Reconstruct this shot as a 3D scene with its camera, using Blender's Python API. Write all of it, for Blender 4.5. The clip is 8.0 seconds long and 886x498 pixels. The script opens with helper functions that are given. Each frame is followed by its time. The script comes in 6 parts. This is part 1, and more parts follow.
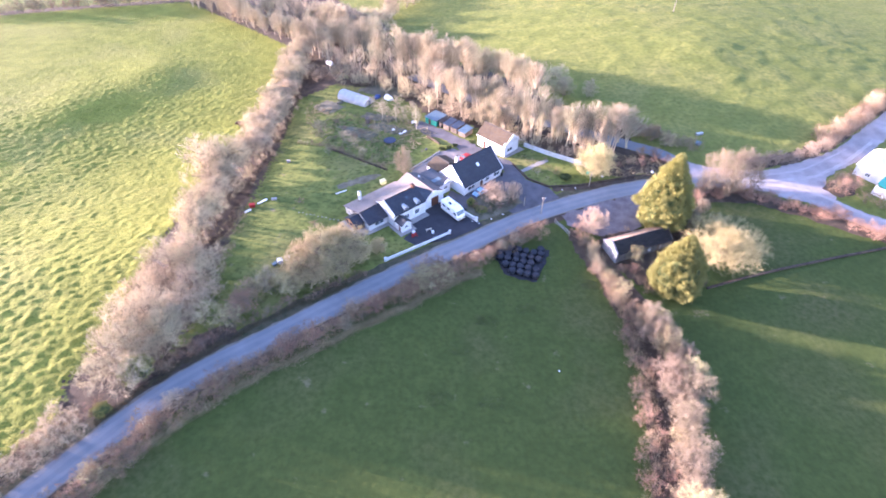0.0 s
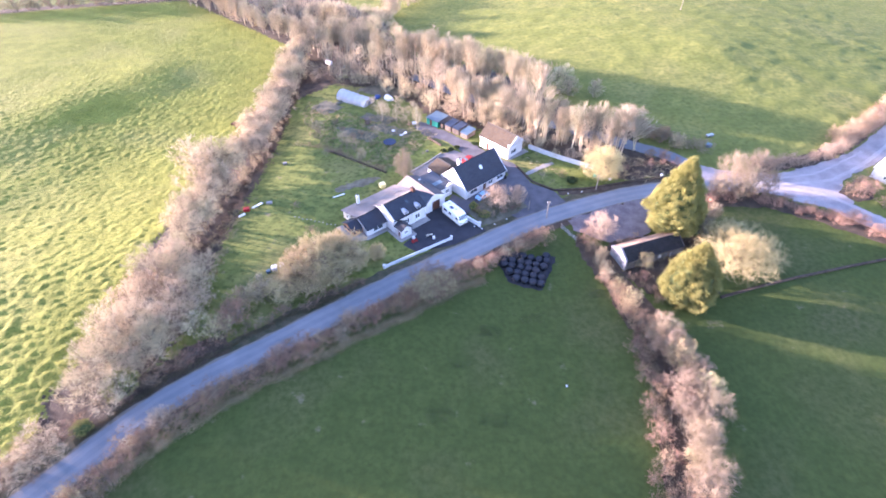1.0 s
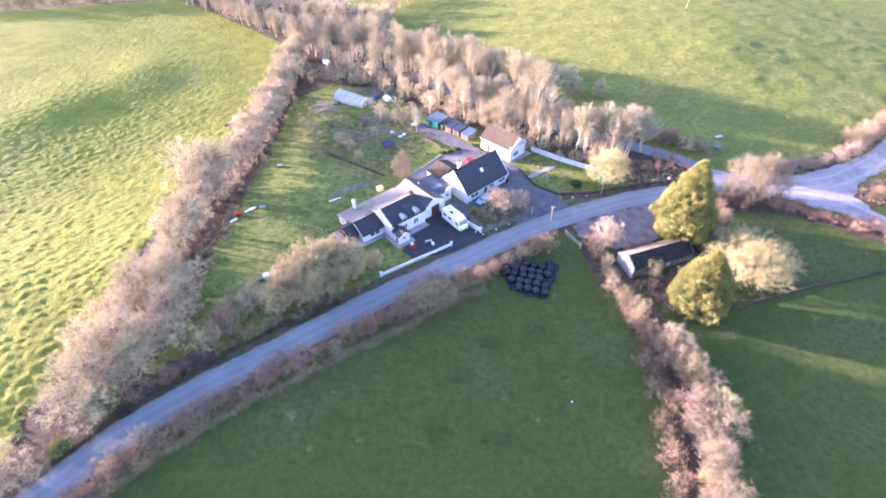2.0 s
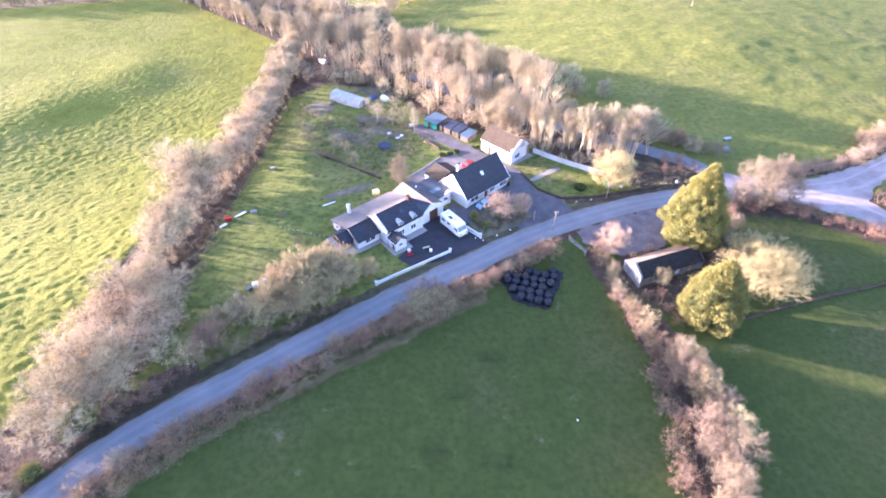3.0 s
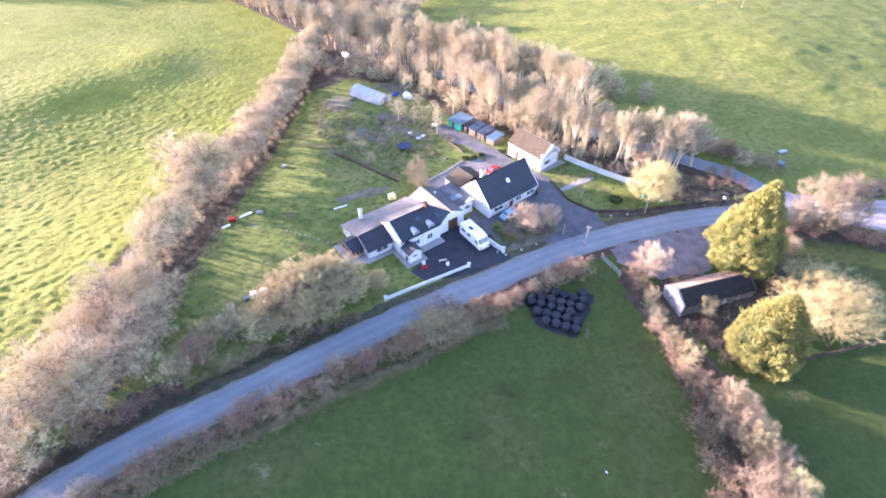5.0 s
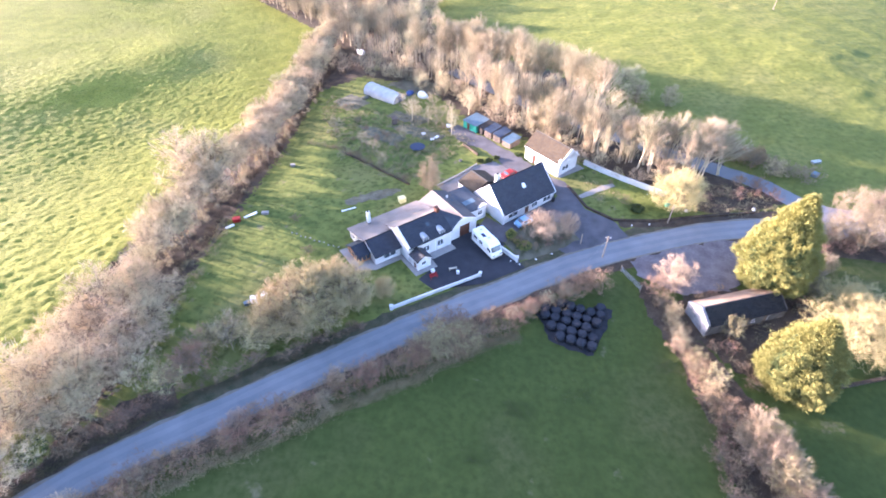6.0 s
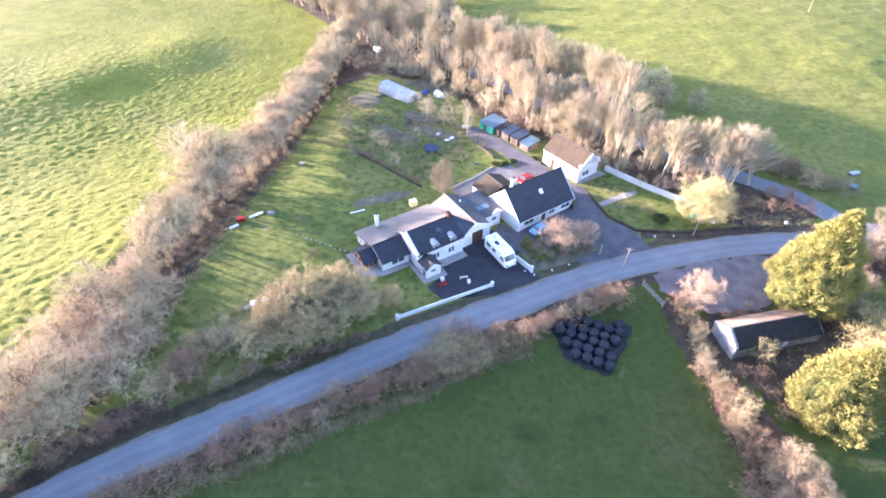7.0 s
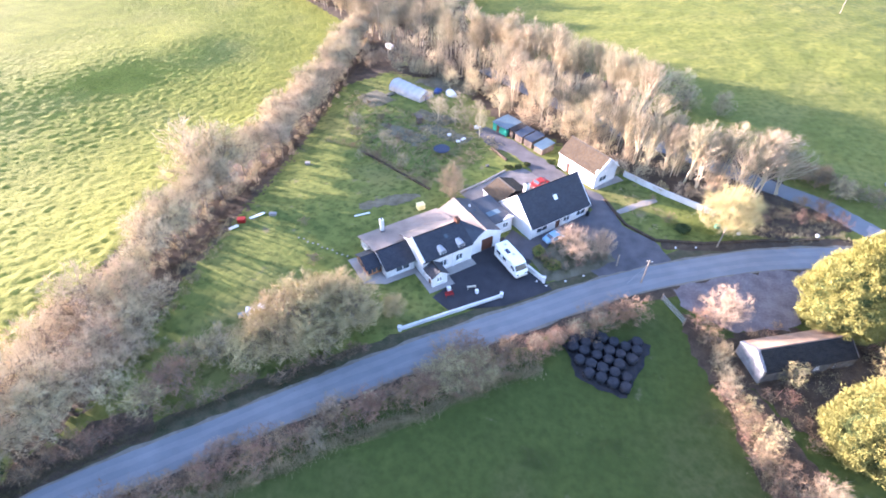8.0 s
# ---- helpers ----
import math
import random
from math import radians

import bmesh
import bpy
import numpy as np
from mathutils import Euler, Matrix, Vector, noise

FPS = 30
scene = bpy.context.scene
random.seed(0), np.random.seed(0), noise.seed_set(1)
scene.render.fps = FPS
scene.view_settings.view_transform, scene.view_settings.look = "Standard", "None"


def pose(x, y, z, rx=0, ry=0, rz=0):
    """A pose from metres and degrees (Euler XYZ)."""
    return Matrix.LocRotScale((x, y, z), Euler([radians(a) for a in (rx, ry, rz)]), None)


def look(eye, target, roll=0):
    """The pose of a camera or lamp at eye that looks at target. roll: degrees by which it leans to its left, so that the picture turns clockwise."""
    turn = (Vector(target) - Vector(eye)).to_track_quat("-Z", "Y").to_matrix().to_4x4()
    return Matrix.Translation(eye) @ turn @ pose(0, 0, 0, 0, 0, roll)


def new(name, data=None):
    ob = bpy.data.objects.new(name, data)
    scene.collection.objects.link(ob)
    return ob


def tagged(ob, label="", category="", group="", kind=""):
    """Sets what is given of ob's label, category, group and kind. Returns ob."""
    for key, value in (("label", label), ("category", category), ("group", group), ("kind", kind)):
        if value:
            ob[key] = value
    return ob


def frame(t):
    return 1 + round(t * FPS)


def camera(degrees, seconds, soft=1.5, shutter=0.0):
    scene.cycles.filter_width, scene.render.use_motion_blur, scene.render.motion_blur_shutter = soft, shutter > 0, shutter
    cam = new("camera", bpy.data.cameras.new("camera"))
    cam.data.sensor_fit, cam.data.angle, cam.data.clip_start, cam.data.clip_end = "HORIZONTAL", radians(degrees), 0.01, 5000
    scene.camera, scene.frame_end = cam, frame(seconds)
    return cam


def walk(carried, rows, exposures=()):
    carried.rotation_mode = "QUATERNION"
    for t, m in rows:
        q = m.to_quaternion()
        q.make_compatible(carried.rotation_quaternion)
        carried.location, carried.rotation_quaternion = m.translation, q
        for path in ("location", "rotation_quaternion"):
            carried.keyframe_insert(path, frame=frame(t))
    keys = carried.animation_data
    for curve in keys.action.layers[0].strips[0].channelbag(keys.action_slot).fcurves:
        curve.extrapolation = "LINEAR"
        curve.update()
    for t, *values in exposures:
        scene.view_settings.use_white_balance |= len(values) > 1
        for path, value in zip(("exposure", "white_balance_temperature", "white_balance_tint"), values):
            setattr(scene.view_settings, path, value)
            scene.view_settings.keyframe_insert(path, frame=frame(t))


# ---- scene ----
cam = camera(81.0, 8.0, soft=1.75)
METRES, EYE, TILT, LEAN, TURN = 40.0, 79.0, -42.0, 0.0, 0.0
ROWS = [
    (0.0, 0.0, 0.0, 0.0, 0.0, -0.0, -0.0),
    (0.5, 0.0008, 0.061, 0.0155, 0.08, 0.03, -0.1),
    (1.0, 0.0025, 0.1203, 0.0338, 0.2, 0.04, -0.07),
    (1.5, 0.0052, 0.1769, 0.0502, 0.27, 0.08, -0.11),
    (3.0, 0.0172, 0.3574, 0.1051, 0.3, 0.06, -0.17),
    (3.5, 0.0201, 0.4212, 0.1226, 0.5, 0.04, -0.32),
    (4.0, 0.0227, 0.4808, 0.1382, 1.12, 0.0, -1.0),
    (4.5, 0.0262, 0.5447, 0.1535, 1.92, -0.0, -1.85),
    (6.0, 0.0392, 0.7235, 0.2047, 4.27, -0.11, -4.2),
    (6.5, 0.0421, 0.7806, 0.2206, 5.07, -0.2, -4.96),
    (7.0, 0.0434, 0.8419, 0.2383, 5.9, -0.28, -5.79),
    (7.5, 0.0449, 0.9002, 0.2545, 6.69, -0.35, -6.58),
    (8.0, 0.0452, 0.9613, 0.2701, 7.2, -0.43, -7.06),
]
walk(cam, [(t, pose(0, 0, EYE, TILT, LEAN, TURN) @ pose(METRES * x, METRES * y, METRES * z, 90 + pitch, roll, yaw)) for t, x, y, z, yaw, pitch, roll in ROWS],
     exposures=[(0.0, 3.40, 5330, 43), (4.0, 3.44, 5370, 40), (8.0, 3.42, 5400, 32)])

# ---- sky, sun, exposure ----
SUN_EL, SUN_AZ = 7.4, -75.0
world = bpy.data.worlds.new("sky")
scene.world = world
world.use_nodes = True
wn = world.node_tree
sky = wn.nodes.new("ShaderNodeTexSky")
sky.sky_type, sky.sun_disc = "NISHITA", False
sky.sun_elevation, sky.sun_rotation = radians(SUN_EL), radians(SUN_AZ)
sky.altitude, sky.air_density, sky.dust_density, sky.ozone_density = 100, 1.0, 1.0, 1.0
wn.links.new(sky.outputs[0], wn.nodes["Background"].inputs[0])
wn.nodes["Background"].inputs[1].default_value = 0.126
sun_data = bpy.data.lights.new("sun", "SUN")
sun_data.energy, sun_data.angle, sun_data.color = 4.7, radians(0.6), (1.0, 0.785, 0.55)
sun = new("sun", sun_data)
sun_from = Vector((math.sin(radians(SUN_AZ)) * math.cos(radians(SUN_EL)), math.cos(radians(SUN_AZ)) * math.cos(radians(SUN_EL)), math.sin(radians(SUN_EL))))
sun.matrix_world = look(sun_from * 400, (0, 0, 0))


# ---- materials ----
def material(name, a, b, scale=4.0, fine=40.0, rough=0.85, bump=0.2, depth=0.05, metal=0.0, vary=0.0, stretch=(1, 1, 1), mottle=0.35, local=False):
    """A surface of two colours, mixed by noise at two scales, with fine relief; vary: how far alike things differ."""
    m = bpy.data.materials.new(name)
    m.use_nodes = True
    t = m.node_tree
    n, link = t.nodes, t.links.new
    bs = n["Principled BSDF"]
    if local:
        src = n.new("ShaderNodeTexCoord").outputs["Object"]
    else:
        src = n.new("ShaderNodeNewGeometry").outputs["Position"]
    mp = n.new("ShaderNodeMapping")
    mp.inputs["Scale"].default_value = stretch
    link(src, mp.inputs[0])
    big, small = n.new("ShaderNodeTexNoise"), n.new("ShaderNodeTexNoise")
    big.inputs["Scale"].default_value, small.inputs["Scale"].default_value = 1.0 / scale, fine
    big.inputs["Detail"].default_value, small.inputs["Detail"].default_value = 5, 4
    link(mp.outputs[0], big.inputs[0])
    link(mp.outputs[0], small.inputs[0])
    mixf = n.new("ShaderNodeMix")
    mixf.inputs[0].default_value = mottle
    link(big.outputs[0], mixf.inputs[2])
    link(small.outputs[0], mixf.inputs[3])
    ramp = n.new("ShaderNodeMapRange")
    ramp.inputs[1].default_value, ramp.inputs[2].default_value = 0.36, 0.64
    link(mixf.outputs[0], ramp.inputs[0])
    col = n.new("ShaderNodeMix")
    col.data_type = "RGBA"
    col.inputs[6].default_value, col.inputs[7].default_value = (*a, 1), (*b, 1)
    link(ramp.outputs[0], col.inputs[0])
    out = col.outputs[2]
    if vary:
        info = n.new("ShaderNodeObjectInfo")
        hsv = n.new("ShaderNodeHueSaturation")
        r1 = n.new("ShaderNodeMapRange")
        r1.inputs[3].default_value, r1.inputs[4].default_value = 1 - vary, 1 + vary
        link(info.outputs["Random"], r1.inputs[0])
        link(r1.outputs[0], hsv.inputs["Value"])
        wn2 = n.new("ShaderNodeTexWhiteNoise")
        wn2.noise_dimensions = "1D"
        link(info.outputs["Random"], wn2.inputs["W"])
        r2 = n.new("ShaderNodeMapRange")
        r2.inputs[3].default_value, r2.inputs[4].default_value = 0.5 - 0.06 * vary, 0.5 + 0.10 * vary
        link(wn2.outputs[0], r2.inputs[0])
        link(r2.outputs[0], hsv.inputs["Hue"])
        link(out, hsv.inputs["Color"])
        out = hsv.outputs[0]
    link(out, bs.inputs["Base Color"])
    bs.inputs["Roughness"].default_value, bs.inputs["Metallic"].default_value = rough, metal
    bs.inputs["Specular IOR Level"].default_value = 0.3
    if bump:
        bp = n.new("ShaderNodeBump")
        bp.inputs["Strength"].default_value, bp.inputs["Distance"].default_value = bump, depth
        link(small.outputs[0], bp.inputs["Height"])
        link(bp.outputs[0], bs.inputs["Normal"])
    return m


def glass(name, tint=(0.03, 0.04, 0.05)):
    m = bpy.data.materials.new(name)
    m.use_nodes = True
    bs = m.node_tree.nodes["Principled BSDF"]
    bs.inputs["Base Color"].default_value, bs.inputs["Roughness"].default_value = (*tint, 1), 0.06
    bs.inputs["Specular IOR Level"].default_value = 0.7
    return m


def pasture(name, a, b, c, scale, relief, depth, worn=0.0, tuft=0.6, fleck=2.2, edge=(0.28, 0.52)):
    """Grass of three greens, with tufts, broad patches and mown or grazed wear."""
    m = bpy.data.materials.new(name)
    m.use_nodes = True
    t = m.node_tree
    n, link = t.nodes, t.links.new
    bs = n["Principled BSDF"]
    geo = n.new("ShaderNodeNewGeometry")
    noises = []
    for s, d in ((1 / 22.0, 3), (1 / scale, 4), (fleck, 5), (9.0, 3)):
        k = n.new("ShaderNodeTexNoise")
        k.inputs["Scale"].default_value, k.inputs["Detail"].default_value = s, d
        link(geo.outputs["Position"], k.inputs[0])
        noises.append(k)

    def mix(f, p, q, lo, hi):
        r = n.new("ShaderNodeMapRange")
        r.inputs[1].default_value, r.inputs[2].default_value = lo, hi
        link(f, r.inputs[0])
        x = n.new("ShaderNodeMix")
        x.data_type = "RGBA"
        link(r.outputs[0], x.inputs[0])
        for slot, v in ((6, p), (7, q)):
            if isinstance(v, tuple):
                x.inputs[slot].default_value = (*v, 1)
            else:
                link(v, x.inputs[slot])
        return x.outputs[2]

    one = mix(noises[1].outputs[0], a, b, 0.38, 0.62)
    two = mix(noises[0].outputs[0], one, c, 0.5, 0.75)
    three = mix(noises[2].outputs[0], (a[0] * (1 - 0.7 * tuft), a[1] * (1 - 0.62 * tuft), a[2] * (1 - 0.6 * tuft)), two, *edge)
    if worn:
        three = mix(noises[1].outputs[0], three, (0.16, 0.14, 0.08), 0.74 - worn, 0.86 - worn)
    link(three, bs.inputs["Base Color"])
    bs.inputs["Roughness"].default_value = 0.9
    bs.inputs["Specular IOR Level"].default_value = 0.08
    h = n.new("ShaderNodeMath")
    h.operation = "MULTIPLY_ADD"
    h.inputs[1].default_value = 0.35
    link(noises[3].outputs[0], h.inputs[0])
    link(noises[2].outputs[0], h.inputs[2])
    bp = n.new("ShaderNodeBump")
    bp.inputs["Strength"].default_value, bp.inputs["Distance"].default_value = relief, depth
    link(h.outputs[0], bp.inputs["Height"])
    link(bp.outputs[0], bs.inputs["Normal"])
    return m


def coursed(name, a, b, w, h, rough=0.6, mortar=(0.05, 0.05, 0.05), relief=0.4):
    """Roof covering in courses of slates or tiles; the object's own x runs along the eaves and y up the slope."""
    m = bpy.data.materials.new(name)
    m.use_nodes = True
    t = m.node_tree
    n, link = t.nodes, t.links.new
    bs = n["Principled BSDF"]
    tc = n.new("ShaderNodeTexCoord")
    br = n.new("ShaderNodeTexBrick")
    br.inputs["Scale"].default_value = 1.0
    br.inputs["Color1"].default_value, br.inputs["Color2"].default_value, br.inputs["Mortar"].default_value = (*a, 1), (*b, 1), (*mortar, 1)
    br.inputs["Mortar Size"].default_value, br.inputs["Brick Width"].default_value, br.inputs["Row Height"].default_value = 0.012, w, h
    link(tc.outputs["UV"], br.inputs[0])
    no = n.new("ShaderNodeTexNoise")
    no.inputs["Scale"].default_value, no.inputs["Detail"].default_value = 0.7, 6
    link(tc.outputs["UV"], no.inputs[0])
    mx = n.new("ShaderNodeMix")
    mx.data_type, mx.blend_type = "RGBA", "MULTIPLY"
    mx.inputs[0].default_value = 0.6
    link(br.outputs[0], mx.inputs[6])
    link(no.outputs["Color"], mx.inputs[7])
    gray = n.new("ShaderNodeRGBToBW")
    link(no.outputs["Color"], gray.inputs[0])
    rr = n.new("ShaderNodeMapRange")
    rr.inputs[1].default_value, rr.inputs[2].default_value, rr.inputs[3].default_value, rr.inputs[4].default_value = 0.3, 0.7, 0.7, 1.25
    link(gray.outputs[0], rr.inputs[0])
    link(rr.outputs[0], mx.inputs[7])
    link(mx.outputs[2], bs.inputs["Base Color"])
    bs.inputs["Roughness"].default_value = rough
    bs.inputs["Specular IOR Level"].default_value = 0.25
    bp = n.new("ShaderNodeBump")
    bp.inputs["Strength"].default_value, bp.inputs["Distance"].default_value = relief, 0.02
    link(br.outputs["Fac"], bp.inputs["Height"])
    bp.invert = True
    link(bp.outputs[0], bs.inputs["Normal"])
    return m


M_PASTURE = pasture("pasture_grass", (0.148, 0.158, 0.026), (0.198, 0.204, 0.036), (0.208, 0.2, 0.05), 5.0, 0.8, 0.14, tuft=0.7)
M_FARFIELD = pasture("hay_grass", (0.122, 0.138, 0.033), (0.165, 0.172, 0.044), (0.18, 0.174, 0.056), 7.0, 1.0, 0.2, tuft=0.4, fleck=0.7, edge=(0.26, 0.62))
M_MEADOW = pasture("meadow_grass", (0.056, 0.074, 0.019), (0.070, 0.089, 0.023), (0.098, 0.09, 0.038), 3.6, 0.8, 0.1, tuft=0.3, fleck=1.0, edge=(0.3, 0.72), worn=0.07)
M_LAWN = pasture("lawn_grass", (0.092, 0.114, 0.028), (0.142, 0.16, 0.04), (0.172, 0.16, 0.06), 2.4, 0.8, 0.12, worn=0.1, tuft=0.6, fleck=0.9)
M_VERGE = material("verge_grass", (0.034, 0.042, 0.018), (0.09, 0.072, 0.042), 1.6, 5.0, 0.9, 0.7, 0.15)
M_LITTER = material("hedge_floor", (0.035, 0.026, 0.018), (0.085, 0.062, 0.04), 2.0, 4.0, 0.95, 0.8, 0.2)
M_ROAD = material("road_asphalt", (0.142, 0.153, 0.164), (0.18, 0.19, 0.2), 3.0, 6.0, 0.85, 0.15, 0.02, mottle=0.3)
M_ROADWORN = material("worn_asphalt", (0.165, 0.172, 0.18), (0.205, 0.21, 0.216), 3.0, 6.0, 0.85, 0.15, 0.02, mottle=0.3)
M_ROADEDGE = material("road_edge_grit", (0.13, 0.115, 0.09), (0.19, 0.175, 0.15), 1.2, 7.0, 0.95, 0.4, 0.03)
M_YARD = material("yard_tarmac", (0.022, 0.023, 0.028), (0.038, 0.038, 0.045), 2.0, 8.0, 0.8, 0.3, 0.02)
M_CONCRETE = material("concrete", (0.20, 0.19, 0.18), (0.31, 0.29, 0.27), 2.5, 9.0, 0.9, 0.25, 0.015)
M_TRACKMUD = material("track_surface", (0.205, 0.18, 0.178), (0.33, 0.292, 0.285), 3.5, 5.0, 0.95, 0.4, 0.05)
M_PALETRACK = material("pale_track_dust", (0.29, 0.258, 0.25), (0.37, 0.335, 0.325), 2.5, 5.0, 0.95, 0.3, 0.03)
M_MUD = material("stony_mud", (0.085, 0.075, 0.078), (0.165, 0.148, 0.153), 2.4, 3.0, 0.95, 0.5, 0.05)
M_DRIVE = material("drive_chippings", (0.066, 0.064, 0.07), (0.108, 0.104, 0.112), 2.2, 6.0, 0.95, 0.5, 0.03)
M_YARDSTONE = material("stained_concrete", (0.105, 0.1, 0.1), (0.175, 0.165, 0.16), 2.0, 6.0, 0.92, 0.3, 0.02)
M_SOIL = material("bare_soil", (0.075, 0.072, 0.044), (0.15, 0.138, 0.095), 1.8, 5.0, 0.95, 0.7, 0.12)
M_WHITE = material("white_render", (0.52, 0.52, 0.515), (0.64, 0.64, 0.63), 1.6, 18.0, 0.8, 0.2, 0.01)
M_CREAM = material("cream_render", (0.66, 0.63, 0.56), (0.78, 0.75, 0.68), 1.8, 16.0, 0.85, 0.2, 0.01)
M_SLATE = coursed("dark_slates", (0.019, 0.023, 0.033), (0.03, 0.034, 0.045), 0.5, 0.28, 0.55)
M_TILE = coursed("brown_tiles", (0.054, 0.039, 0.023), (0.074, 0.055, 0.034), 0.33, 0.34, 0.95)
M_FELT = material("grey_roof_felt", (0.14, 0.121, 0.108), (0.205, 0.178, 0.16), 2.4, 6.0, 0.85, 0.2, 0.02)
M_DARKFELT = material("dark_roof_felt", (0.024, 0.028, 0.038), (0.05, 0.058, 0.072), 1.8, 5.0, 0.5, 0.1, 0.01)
# Barn roof pair: rear slope's sun and near slope's shade put into the colours.
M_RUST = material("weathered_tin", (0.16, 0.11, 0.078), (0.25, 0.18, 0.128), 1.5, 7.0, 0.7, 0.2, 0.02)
M_MOSSYSHADE = coursed("mossy_slates_in_shade", (0.012, 0.012, 0.013), (0.024, 0.023, 0.021), 0.5, 0.28, 0.92, relief=0.8)
M_STONE = material("old_stone", (0.07, 0.067, 0.063), (0.165, 0.158, 0.15), 0.8, 4.0, 0.9, 0.7, 0.06)
# Barn gable's whitewash, dim and bluish: the trees' shade is put into its colour.
M_LIMEWASH = material("shaded_limewash", (0.16, 0.165, 0.175), (0.28, 0.28, 0.285), 0.9, 5.0, 0.9, 0.5, 0.04)
M_BRICKWOOD = material("orange_wood", (0.34, 0.16, 0.07), (0.48, 0.25, 0.115), 0.6, 9.0, 0.7, 0.3, 0.01)
M_DOOR = material("brown_door", (0.075, 0.032, 0.02), (0.11, 0.05, 0.032), 0.7, 8.0, 0.55, 0.2, 0.01)
M_WOOD = material("grey_boards", (0.095, 0.072, 0.056), (0.17, 0.135, 0.105), 0.8, 9.0, 0.85, 0.4, 0.02)
M_POLE = material("weathered_pole", (0.20, 0.165, 0.13), (0.30, 0.25, 0.20), 0.8, 10.0, 0.85, 0.3, 0.01)
M_FRAME = material("white_upvc", (0.72, 0.73, 0.74), (0.80, 0.80, 0.80), 1.0, 20.0, 0.4, 0.0)
M_GLASS = glass("window_glass", (0.06, 0.075, 0.09))
M_GEL = material("white_bodywork", (0.74, 0.74, 0.73), (0.82, 0.82, 0.81), 3.0, 10.0, 0.3, 0.0)
M_BEIGE = material("beige_plastic", (0.48, 0.43, 0.34), (0.58, 0.52, 0.43), 1.0, 9.0, 0.5, 0.0)
M_RUBBER = material("black_rubber", (0.012, 0.012, 0.013), (0.025, 0.025, 0.026), 0.5, 12.0, 0.8, 0.1)
M_WRAP = material("black_wrap", (0.010, 0.012, 0.017), (0.022, 0.025, 0.034), 0.7, 5.0, 0.7, 0.8, 0.06)
M_PAD = material("black_silage_ground", (0.012, 0.013, 0.016), (0.03, 0.03, 0.034), 1.2, 5.0, 0.8, 0.4, 0.05)
M_GREEN = material("green_paint", (0.02, 0.24, 0.17), (0.03, 0.32, 0.23), 1.5, 6.0, 0.6, 0.1)
M_TEALROOF = material("blue_grey_sheet", (0.07, 0.115, 0.15), (0.11, 0.165, 0.205), 1.5, 6.0, 0.55, 0.1)
M_BLUEROOF = material("slate_blue_felt", (0.022, 0.034, 0.058), (0.045, 0.062, 0.09), 1.2, 6.0, 0.55, 0.1)
M_POLY = material("milky_polythene", (0.36, 0.365, 0.37), (0.44, 0.445, 0.45), 1.5, 5.0, 0.35, 0.15, 0.03)
M_RED = material("red_plastic", (0.22, 0.016, 0.016), (0.32, 0.026, 0.022), 0.8, 9.0, 0.5, 0.0)
M_BLUE = material("blue_plastic", (0.02, 0.045, 0.14), (0.03, 0.07, 0.22), 0.8, 9.0, 0.5, 0.0)
M_NAVY = material("navy_mat", (0.012, 0.02, 0.05), (0.02, 0.035, 0.08), 0.8, 9.0, 0.6, 0.1)
M_WHITEPL = material("white_plastic", (0.68, 0.68, 0.68), (0.8, 0.8, 0.8), 0.8, 9.0, 0.5, 0.0)
M_YELLOW = material("cream_yellow_paint", (0.60, 0.54, 0.24), (0.72, 0.66, 0.34), 0.8, 9.0, 0.6, 0.1)
M_GALV = material("galvanised_steel", (0.30, 0.32, 0.33), (0.42, 0.43, 0.44), 0.5, 12.0, 0.45, 0.1, 0.01, 0.8)
M_LIGHTBLUE = material("pale_blue_bodywork", (0.20, 0.36, 0.50), (0.26, 0.43, 0.57), 1.0, 9.0, 0.3, 0.0)
M_BARK = material("bark", (0.12, 0.095, 0.07), (0.22, 0.175, 0.13), 0.5, 8.0, 0.9, 0.4, 0.02, vary=0.2, local=True)
M_PALEBARK = material("pale_bark", (0.42, 0.355, 0.25), (0.56, 0.475, 0.345), 0.5, 8.0, 0.9, 0.4, 0.02, vary=0.2, local=True)
M_TWIG = material("tan_twigs", (0.27, 0.226, 0.148), (0.385, 0.325, 0.215), 0.9, 4.0, 0.9, 0.0, vary=0.22, local=True)
M_TWIGGOLD = material("golden_twigs", (0.32, 0.268, 0.13), (0.43, 0.365, 0.185), 1.0, 4.0, 0.9, 0.0, vary=0.12, local=True)
M_TWIGHEDGE = material("hedgerow_twigs", (0.405, 0.328, 0.208), (0.53, 0.432, 0.28), 1.2, 3.0, 0.9, 0.0, vary=0.2, local=True)
M_DEADGRASS = material("rough_bank_grass", (0.06, 0.062, 0.028), (0.125, 0.11, 0.055), 1.5, 5.0, 0.95, 0.0, vary=0.15, local=True)
M_TWIGBROWN = material("russet_twigs", (0.215, 0.167, 0.112), (0.305, 0.24, 0.165), 1.2, 3.0, 0.9, 0.0, vary=0.2, local=True)
M_TWIGPALE = material("cream_twigs", (0.385, 0.335, 0.212), (0.52, 0.455, 0.295), 1.2, 4.0, 0.9, 0.0, vary=0.16, local=True)
M_TWIGPINK = material("pinkish_twigs", (0.345, 0.255, 0.185), (0.46, 0.345, 0.255), 1.0, 4.0, 0.9, 0.0, vary=0.16, local=True)
M_TWIGDARK = material("brown_twigs", (0.195, 0.122, 0.08), (0.31, 0.2, 0.13), 0.9, 4.0, 0.9, 0.0, vary=0.25, local=True)
M_TWIGOLIVE = material("olive_twigs", (0.315, 0.258, 0.140), (0.46, 0.38, 0.213), 0.9, 4.0, 0.9, 0.0, vary=0.2, local=True)
